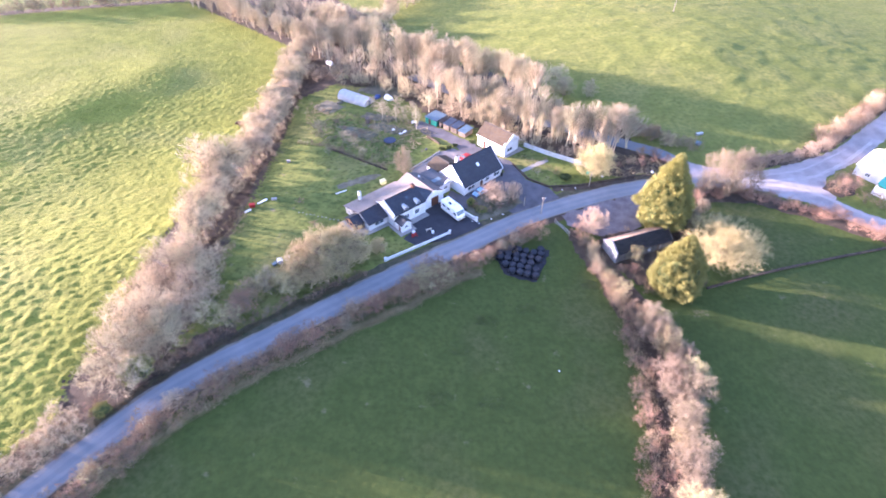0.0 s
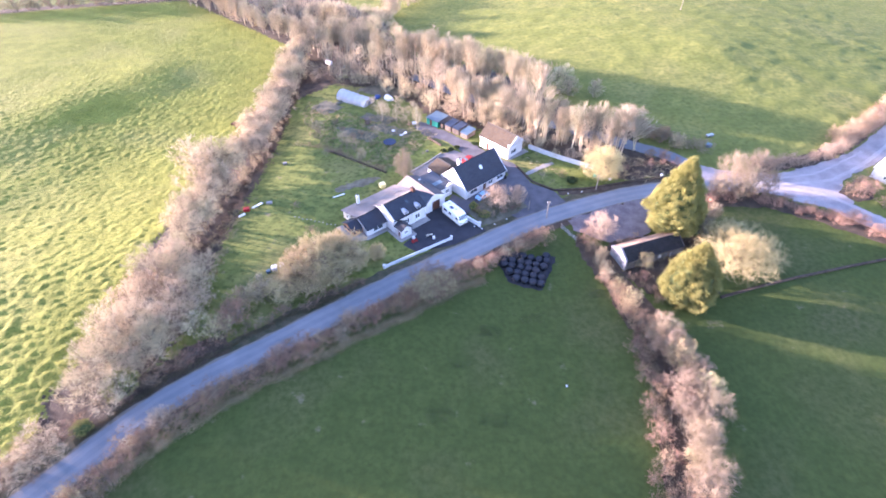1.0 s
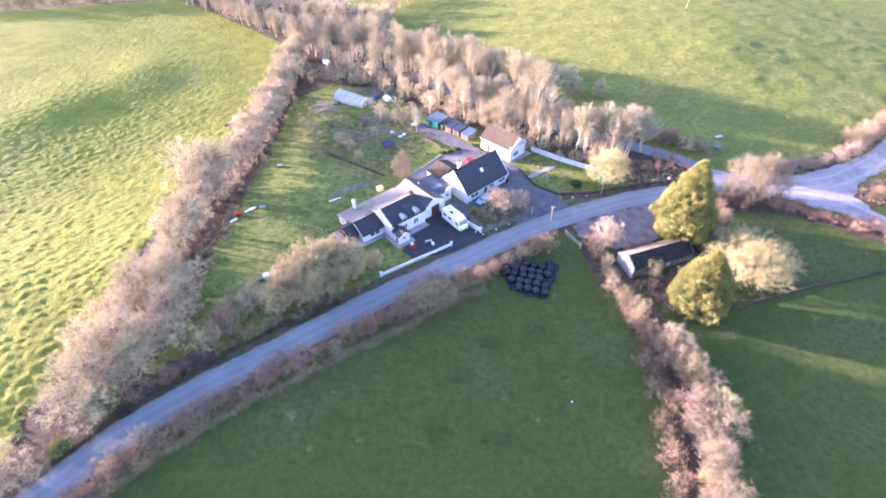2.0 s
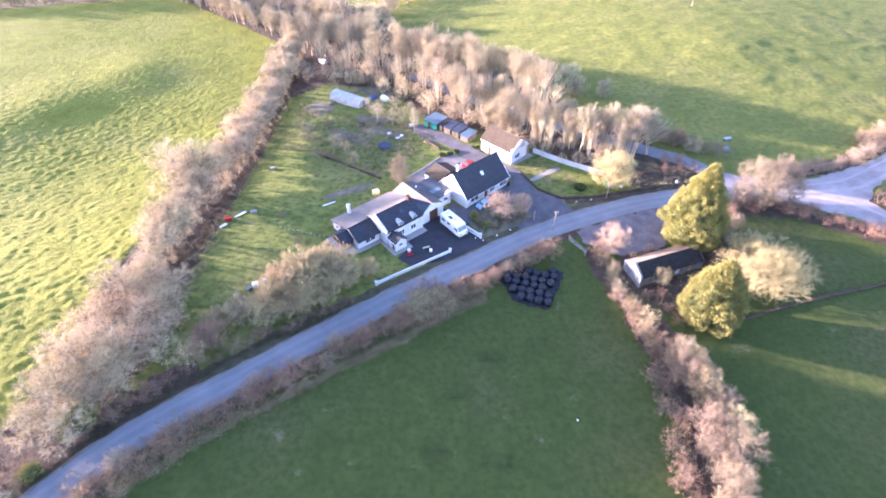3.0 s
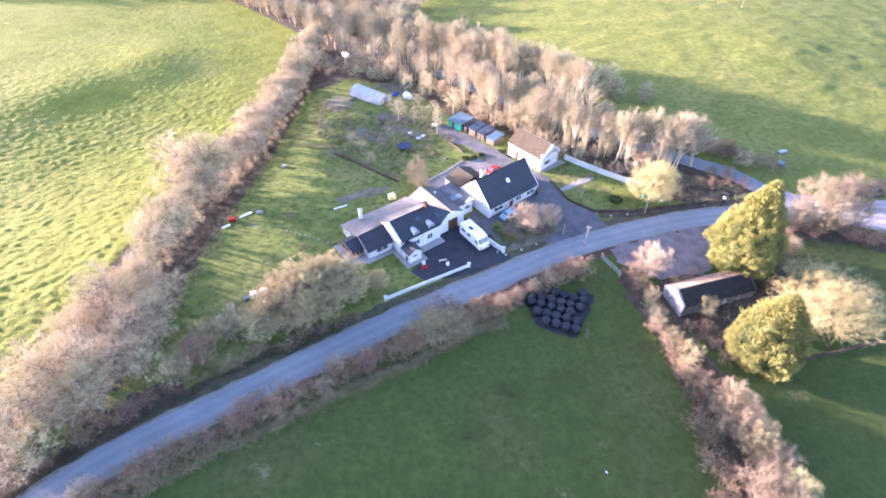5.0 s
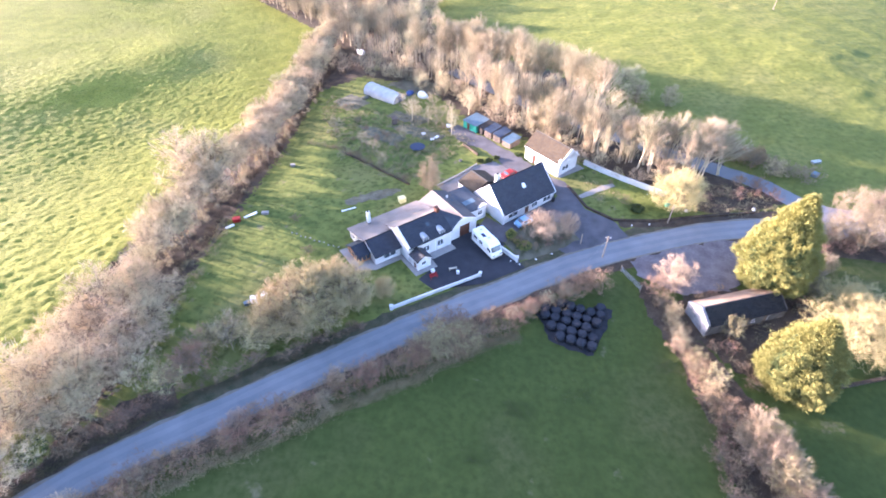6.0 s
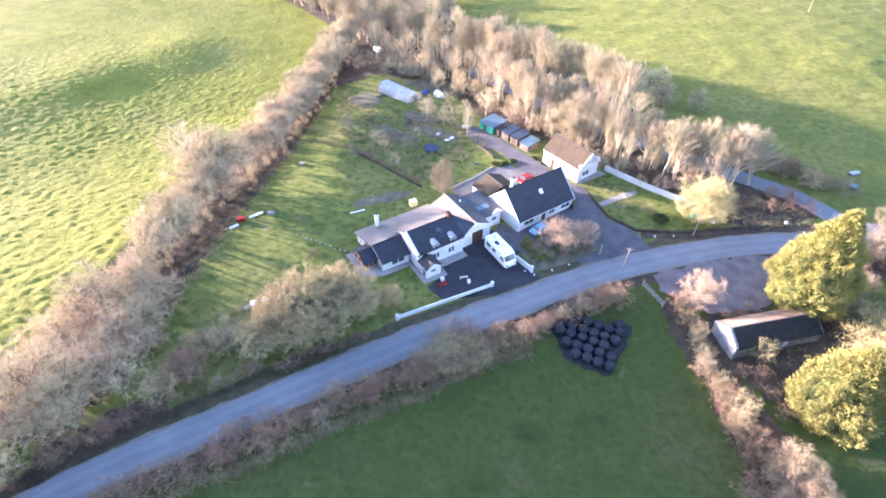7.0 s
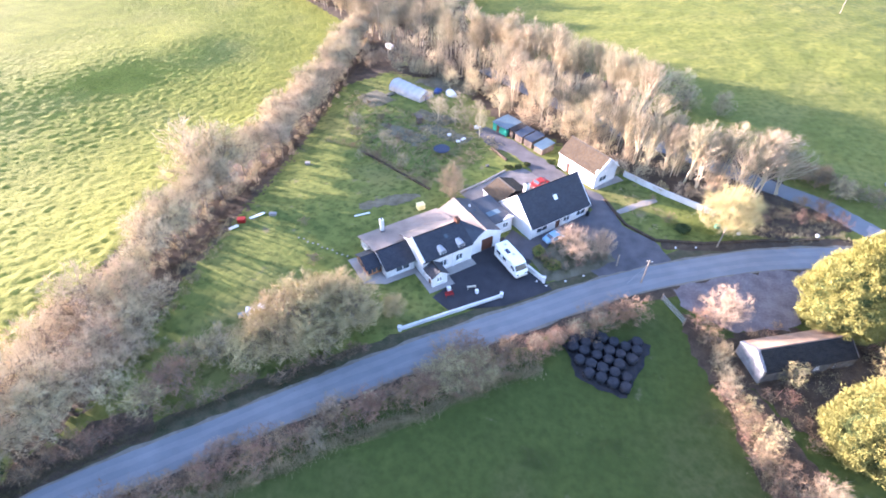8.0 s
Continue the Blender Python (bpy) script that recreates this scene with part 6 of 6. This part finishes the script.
def car(x, y, a, paint, label):
    v = thing("car", T(x, y, on_land(x, y) + 0.1) @ rz(a), label, "car")
    prof = [(0, 0.35), (0.02, 0.85), (0.75, 0.95), (1.35, 1.42), (2.9, 1.45), (3.6, 0.98), (4.05, 0.85), (4.1, 0.35)]
    bm = prism(prof, -0.82, 0.82)
    bmesh.ops.bevel(bm, geom=[e for e in bm.edges], offset=0.09, segments=2, affect="EDGES")
    part("body", bm, paint, v)
    part("windscreen", prism([(0.9, 1.03), (1.36, 1.4), (1.3, 1.43), (0.82, 1.05)], -0.68, 0.68), M_GLASS, v)
    part("rear_window", prism([(2.96, 1.41), (3.52, 1.02), (3.58, 1.05), (3.02, 1.45)], -0.68, 0.68), M_GLASS, v)
    for sgn in (-1, 1):
        part("side_window", box(1.35, 2.95, min(sgn * 0.8, sgn * 0.835), max(sgn * 0.8, sgn * 0.835), 1.0, 1.34, 0.01), M_GLASS, v)
        for u in (0.75, 3.3):
            wheel(v, u, sgn * 0.74, 0.3, 0.3, 0.2)
        part("headlight", box(-0.02, 0.04, min(sgn * 0.45, sgn * 0.72), max(sgn * 0.45, sgn * 0.72), 0.62, 0.78, 0.02), M_WHITEPL, v)


car(8.0, 107.6, 42, M_LIGHTBLUE, "small pale blue car parked before the house")
car(4.9, 123.9, 42, M_RED, "red car parked behind the house")


# ---- garden things ----
def polytunnel():
    m = T(-36.6, 169.0, on_land(-31, 168) - 0.05) @ rz(-34.5)
    p = thing("polytunnel", m, "milky polythene garden tunnel on hoops", "polytunnel")
    L, w = 12.4, 2.6
    arc = [(w + w * math.cos(t), 2.6 * math.sin(t) ** 0.8) for t in np.linspace(math.pi, 0, 15)]
    verts, faces = [], []
    n = 13
    for i in range(n):
        sag = 0.035 * (i % 2)
        for y, z in arc:
            verts.append((L * i / (n - 1), w + (y - w) * (1 - sag), z * (1 - sag)))
    for i in range(n - 1):
        for k in range(14):
            j = i * 15 + k
            faces.append((j, j + 15, j + 16, j + 1))
    me = mesh_of("cover", verts, faces, M_POLY)
    ob = new("cover", me)
    ob.parent = p
    sol = ob.modifiers.new("thick", "SOLIDIFY")
    sol.thickness = 0.02
    for i in range(0, n, 2):
        bm = bmesh.new()
        rings = [[bm.verts.new((L * i / (n - 1) + 0.06 * math.cos(t), w + (a - w) * (1.012 + 0.024 * math.sin(t)), b * (1.012 + 0.024 * math.sin(t)))) for t in (0, 1.57, 3.14, 4.71)] for a, b in arc]
        for lo, hi in zip(rings, rings[1:]):
            for k in range(4):
                bm.faces.new((lo[k], lo[(k + 1) % 4], hi[(k + 1) % 4], hi[k]))
        part("hoop", bm, M_POLY, p)
    for x in (0.02, L - 0.02):
        part("end_sheet", prism([(a, b) for a, b in arc], x - 0.015, x + 0.015, "x"), M_POLY, p)
        part("door_panel", box(x - 0.05, x + 0.05, w - 0.6, w + 0.6, 0.02, 1.9, 0.01), M_BLUE if x > 1 else M_POLY, p)


polytunnel()


def small_shed(x, y, a, L, W, h0, h1, wall_mat, roof_mat, label, door_side=True):
    s = thing("garden_shed", T(x, y, on_land(x, y)) @ rz(a), label, "shed", "garden sheds")
    n = int(L / 0.4)
    for i in range(n):
        part("board", box(i * L / n, (i + 0.95) * L / n, 0, 0.05, -0.1, h0), wall_mat, s)
        part("board", box(i * L / n, (i + 0.95) * L / n, W - 0.05, W, -0.1, h1), wall_mat, s)
    for u in (0, L - 0.05):
        part("wall", prism([(0.05, -0.1), (W - 0.05, -0.1), (W - 0.05, h1), (0.05, h0)], u, u + 0.05, "x"), wall_mat, s)
    slope_slab("roof_slope", (-0.15, -0.25, h0 - 0.03), (L + 0.15, -0.25, h0 - 0.03), (L + 0.15, W + 0.2, h1 + 0.03), (-0.15, W + 0.2, h1 + 0.03), 0.07, roof_mat, s)
    d = part("door", box(L * 0.3, L * 0.3 + 0.85, -0.05, 0.0, 0.02, min(h0, 1.95) - 0.06, 0.01), M_WOOD if wall_mat is not M_GREEN else M_DOOR, s)
    part("hinge", box(L * 0.3, L * 0.3 + 0.3, -0.065, -0.05, 0.3, 0.36), M_RUBBER, d)
    part("hinge", box(L * 0.3, L * 0.3 + 0.3, -0.065, -0.05, 1.4, 1.46), M_RUBBER, d)


small_shed(-1.5, 145.3, -43, 1.7, 4.0, 1.9, 2.2, M_RUBBER, M_RUBBER, "open-fronted shed under black sheeting")
small_shed(-5.5, 148.2, -42, 4.6, 4.6, 2.2, 2.5, M_GREEN, M_TEALROOF, "green painted shed with a pale sheet roof")
small_shed(0.1, 143.6, -44, 2.3, 3.6, 1.9, 2.4, M_WOOD, M_BLUEROOF, "weathered timber shed with a blue-grey roof")
small_shed(2.3, 141.5, -44, 2.4, 3.8, 1.9, 2.3, M_WOOD, M_BLUEROOF, "timber shed with a blue-grey felt roof")
small_shed(4.6, 139.1, -44, 2.6, 3.6, 1.6, 2.0, M_WOOD, M_TEALROOF, "low shed with a pale sheet roof")
small_shed(-24.2, 149.2, 30, 1.2, 1.0, 1.7, 2.0, M_WOOD, M_WOOD, "small weathered timber hut in the garden")


def trampoline(x, y):
    t = thing("trampoline", T(x, y, on_land(x, y)), "round navy trampoline on the lawn", "trampoline")
    for nm, r0, r1, z, mt in (("pad", 1.45, 1.85, 0.78, M_NAVY), ("mat", 0.0, 1.46, 0.74, M_NAVY)):
        bm = bmesh.new()
        bmesh.ops.create_cone(bm, cap_ends=True, segments=28, radius1=r1, radius2=r1, depth=0.06)
        bmesh.ops.translate(bm, vec=(0, 0, z - 0.05 * (nm == "mat") + 0.06 * (nm == "mat")), verts=bm.verts)
        part(nm, bm, mt, t)
    part("centre", tube((0, 0, 0.815), (0, 0, 0.83), 1.42, sides=28), M_NAVY, t)
    for k in range(6):
        a = k * math.pi / 3
        part("leg", tube((1.6 * math.cos(a), 1.6 * math.sin(a), -0.05), (1.6 * math.cos(a), 1.6 * math.sin(a), 0.76), 0.03, sides=6), M_GALV, t)


trampoline(-15.8, 136.2)


def bale(x, y, a, size):
    b = thing("silage_bale", T(x, y, on_land(x, y, 0.1)) @ rz(a), "black plastic wrapped silage bale in the meadow", "bale", "silage bales")
    bm = bmesh.new()
    bmesh.ops.create_cone(bm, cap_ends=True, segments=14, radius1=0.72 * size, radius2=0.72 * size, depth=1.1)
    bmesh.ops.translate(bm, vec=(0, 0, 0.55), verts=bm.verts)
    bmesh.ops.bevel(bm, geom=[e for e in bm.edges if abs(e.verts[0].co.z - e.verts[1].co.z) < 0.01], offset=0.13, segments=2, affect="EDGES")
    for v in bm.verts:
        square = 1 + 0.2 * math.cos(4 * math.atan2(v.co.y, v.co.x)) ** 2
        v.co += Vector(noise.noise_vector(v.co * 1.7 + Vector((x, y, 0)))) * 0.07
        v.co = Vector((v.co.x * square, v.co.y * square, max(v.co.z, 0.0)))
    for f in bm.faces:
        f.smooth = abs(f.normal.z) < 0.9
    part("wrap", bm, M_WRAP, b)


rb = random.Random(8)
STACK = [(12.0, 86.2), (13.4, 83.2), (14.6, 81.2), (17.0, 80.3), (19.8, 79.8), (21.6, 83.4), (24.2, 88.6), (22.6, 89.2), (19.4, 87.0), (18.2, 88.9), (16.6, 90.0), (14.4, 88.8)]
sheet("silage_pad", [(11.6, 86.4), (13.6, 81.4), (16.6, 79.8), (20.2, 79.3), (22.2, 82.8), (24.8, 89.0), (22.4, 89.8), (20.0, 88.4), (16.4, 90.6), (13.2, 89.0)], M_PAD, 0.09, "trodden black ground under the silage bales", "yard", edge=0.5)
for r in range(-2, 9):
    for k in range(-2, 9):
        x, y = 12.9 + 1.66 * r + 0.5 * k, 80.6 + 1.62 * k - 0.42 * r
        if inside(np.array(x), np.array(y), STACK) and (r, k) != (4, 3):
            bale(x + 0.25 * (k % 2) + rb.uniform(-0.1, 0.1), y + rb.uniform(-0.12, 0.12), rb.uniform(0, 90), rb.uniform(0.95, 1.06))


def lump(name, x, y, size, mat, label, category, seed=1, dz=0.0):
    """A rough stone or heap, rounded and uneven."""
    bm = bmesh.new()
    bmesh.ops.create_icosphere(bm, subdivisions=2, radius=1)
    for v in bm.verts:
        k = 1 + 0.3 * noise.noise(v.co * 1.6 + Vector((seed, 0, 0)))
        v.co = Vector((v.co.x * k * size[0], v.co.y * k * size[1], max(v.co.z * k, -0.35) * size[2] + 0.3 * size[2]))
    ob = part(name, bm, mat)
    ob.matrix_world = T(x, y, on_land(x, y, dz)) @ rz(seed * 37)
    return tagged(ob, label, category)


for i, (x, y) in enumerate(((7.1, 98.2), (8.7, 97.5), (11.8, 99.2), (14.8, 101.0), (34.5, 111.2), (31.0, 110.6))):
    lump("edge_stone", x, y, (0.2, 0.15, 0.26), M_WHITE, "white painted stone marking the lane edge", "stone", i + 2)
lump("boulder", 56.2, 117.4, (0.45, 0.35, 0.36), M_WHITE, "pale boulder on the verge", "stone", 12)
lump("boulder", 42.6, 116.0, (0.4, 0.35, 0.36), M_WHITE, "pale boulder below the cream bush", "stone", 14)
lump("soil_heap", -35.4, 166.5, (1.6, 1.0, 0.5), M_SOIL, "low heap of pale soil in the garden", "heap", 21)


def tub(x, y, a, size, mat, label, name="storage_tub"):
    t = thing(name, T(x, y, on_land(x, y)) @ rz(a), label, "box")
    lx, ly, lz = size
    part("body", box(-lx / 2, lx / 2, -ly / 2, ly / 2, 0, lz * 0.86, min(size) * 0.12), mat, t)
    part("lid", box(-lx / 2 - 0.03, lx / 2 + 0.03, -ly / 2 - 0.03, ly / 2 + 0.03, lz * 0.862, lz, min(size) * 0.06), mat, t)


tub(-35.2, 81.6, 20, (1.1, 1.1, 1.0), M_WHITEPL, "white plastic water tank behind the bush")
tub(-33.9, 82.7, -10, (1.0, 0.9, 0.9), M_WHITEPL, "white plastic crate behind the bush")
tub(-36.2, 80.8, 40, (0.9, 0.7, 0.6), M_TEALROOF, "grey plastic crate behind the bush")
tub(-15.8, 113.4, 35, (1.5, 1.3, 1.2), M_YELLOW, "cream yellow garden box on the lawn")
tub(-47.4, 103.0, 15, (1.4, 1.0, 0.9), M_RED, "red plastic toy box beside the hedge")
tub(-48.0, 101.0, 50, (1.7, 0.6, 0.14), M_WHITEPL, "white board lying beside the hedge")
tub(-45.6, 105.4, 48, (2.8, 0.6, 0.14), M_WHITEPL, "long white board on the lawn edge")
tub(-42.8, 106.2, 10, (1.3, 0.8, 0.5), M_CONCRETE, "grey crate beside the hedge")
tub(-44.0, 126.5, 10, (1.0, 0.8, 0.6), M_CONCRETE, "grey box under the hedge")
lump("tarpaulin_heap", -22.8, 169.2, (1.7, 1.1, 0.8), M_BLUE, "heap under a crumpled blue tarpaulin", "heap", 31)
lump("sheeted_heap", -18.8, 167.4, (1.9, 1.2, 1.1), M_WHITEPL, "heap under a pale crumpled sheet beside the tunnel", "heap", 33)
tub(-44.6, 200.4, -40, (3.0, 1.4, 1.3), M_WHITEPL, "white covered trailer under the trees")
tub(-36.4, 187.6, 15, (1.6, 1.2, 1.1), M_YELLOW, "cream tank under the trees")
tub(-9.2, 148.5, 10, (1.5, 0.8, 0.6), M_WHITEPL, "white bags stacked beside the path")
tub(-15.4, 144.3, 24, (0.9, 0.8, 0.3), M_WHITEPL, "pale pallet on the garden path")
tub(-11.8, 142.6, 60, (1.2, 0.7, 0.25), M_WHITEPL, "pale slab on the garden path")
tub(-12.8, 141.4, 15, (1.0, 0.6, 0.25), M_WHITEPL, "pale slab on the garden path")
tub(-26.3, 109.4, 32, (3.0, 0.28, 0.1), M_WHITEPL, "long white plank lying on the lawn", "plank")
tub(39.1, 117.2, 20, (0.9, 0.7, 0.8), M_GREEN, "small green box under the cream bush")
tub(-4.9, 131.0, 30, (0.7, 0.5, 0.5), M_STONE, "stone trough on the lawn")


def cattle_feeder(x, y, a):
    f = thing("cattle_trailer", T(x, y, on_land(x, y, 0.1)) @ rz(a), "dark low feed trailer in the pasture", "trailer")
    part("bed", box(-1.9, 1.5, -0.55, 0.55, 0.45, 0.75, 0.04), M_DOOR, f)
    for sgn in (-1, 1):
        part("rail", box(-1.5, 1.5, min(sgn * 0.5, sgn * 0.56), max(sgn * 0.5, sgn * 0.56), 0.753, 1.15), M_DOOR, f)
        wheel(f, 0.0, sgn * 0.66, 0.28, 0.36, 0.18)
    part("drawbar", tube((1.5, 0, 0.55), (2.7, 0, 0.35), 0.05, sides=6), M_RUBBER, f)


cattle_feeder(-65.4, 151.8, -8)


def garden_set(x, y, a, mats, label):
    """A small garden table or bench: legs, top, back."""
    t = thing("garden_bench", T(x, y, on_land(x, y, 0.1)) @ rz(a), label, "bench")
    for k in range(3):
        part("slat", box(-0.7, 0.7, -0.22 + k * 0.15, -0.1 + k * 0.15, 0.42, 0.46), mats, t)
    for k in range(2):
        part("back_slat", box(-0.7, 0.7, 0.24, 0.28, 0.55 + k * 0.17, 0.68 + k * 0.17), mats, t)
    for u in (-0.62, 0.62):
        for v in (-0.2, 0.24):
            part("leg", box(u - 0.03, u + 0.03, v - 0.03, v + 0.03, 0, 0.42 if v < 0 else 0.9), mats, t)


garden_set(-6.6, 91.9, 30, M_RED, "red painted garden bench in the yard")
garden_set(-3.4, 94.3, 200, M_BEIGE, "pale garden bench in the yard")
tub(-6.9, 93.2, 20, (0.6, 0.6, 0.7), M_WHITEPL, "white planter in the yard", "planter")
tub(-2.4, 93.6, 20, (0.5, 0.5, 0.7), M_WHITEPL, "white planter in the yard", "planter")

# shrubs and fruit trees of the garden
for x, y, s in ((-37.5, 142.5, 1.1), (-30, 138, 0.8), (-28.0, 134.5, 1.1), (-25.5, 131.8, 0.95), (-23, 158, 1.1), (-19.5, 157.5, 1.0), (-18, 152, 0.9), (-12.5, 148.2, 1.25), (-8.4, 147.4, 0.9), (-33, 129.5, 0.6), (-22.5, 127, 0.8), (-20.0, 141.0, 0.7), (-15, 158, 1.1), (-10, 153, 1.1)):
    plant("small", x, y, s)
for x, y, s in ((8.2, 103.4, 0.7), (9.6, 102.2, 0.6), (7.4, 105.0, 0.55), (11.6, 102.2, 0.6), (14.2, 103.2, 0.6), (16.6, 104.4, 0.55), (18.4, 105.3, 0.5)):
    plant("low", x, y, s, s * 0.8, None, "low dark garden shrub in the front bed")
sheet("garden_bed", [(6.4, 103.0), (8.5, 98.4), (14, 101.0), (20.6, 104.6), (19.4, 107.4), (13, 107.0), (9.4, 106.8), (7, 107.2)], M_SOIL, 0.05, "dark planted bed before the house", "garden bed")
for k in range(11):
    f = k / 10
    lump("stepping_stone", -35.2 + 10.0 * f, 100.3 - 3.2 * f + 0.2 * math.sin(k * 2.1), (0.2, 0.17, 0.07), M_CONCRETE, "pale stepping stone set in the lawn", "stone", k + 40)
lump("white_bag", 21.6, 56.4, (0.2, 0.15, 0.14), M_WHITEPL, "small white bag lying in the meadow", "litter", 71)
plant("low", -35.8, 104.4, 0.55, 0.6, None, "small brown bush on the lawn")
plant("low", -30.2, 94.4, 0.7, 0.7, None, "dark low bush on the lawn")
plant("low", 30.6, 117.6, 0.75, 0.7, None, "dark rounded shrub on the front lawn")
plant("low", 28.4, 124.0, 0.4, 0.4, None, "small pale shrub on the front lawn")
garden_tufts([(22.5, 127), (28, 123), (31, 119), (29, 115), (24, 119)], 1800, 15, 0.5, M_DRYGRASS, "pale dead flowers on the front lawn")

tub(74.6, 134.6, 20, (2.2, 0.9, 0.6), M_GALV, "blue-grey feed trough at the field edge", "feed_trough")
tub(72.6, 129.8, 50, (1.8, 1.3, 0.7), M_TEALROOF, "blue-grey plastic drum box at the field edge")
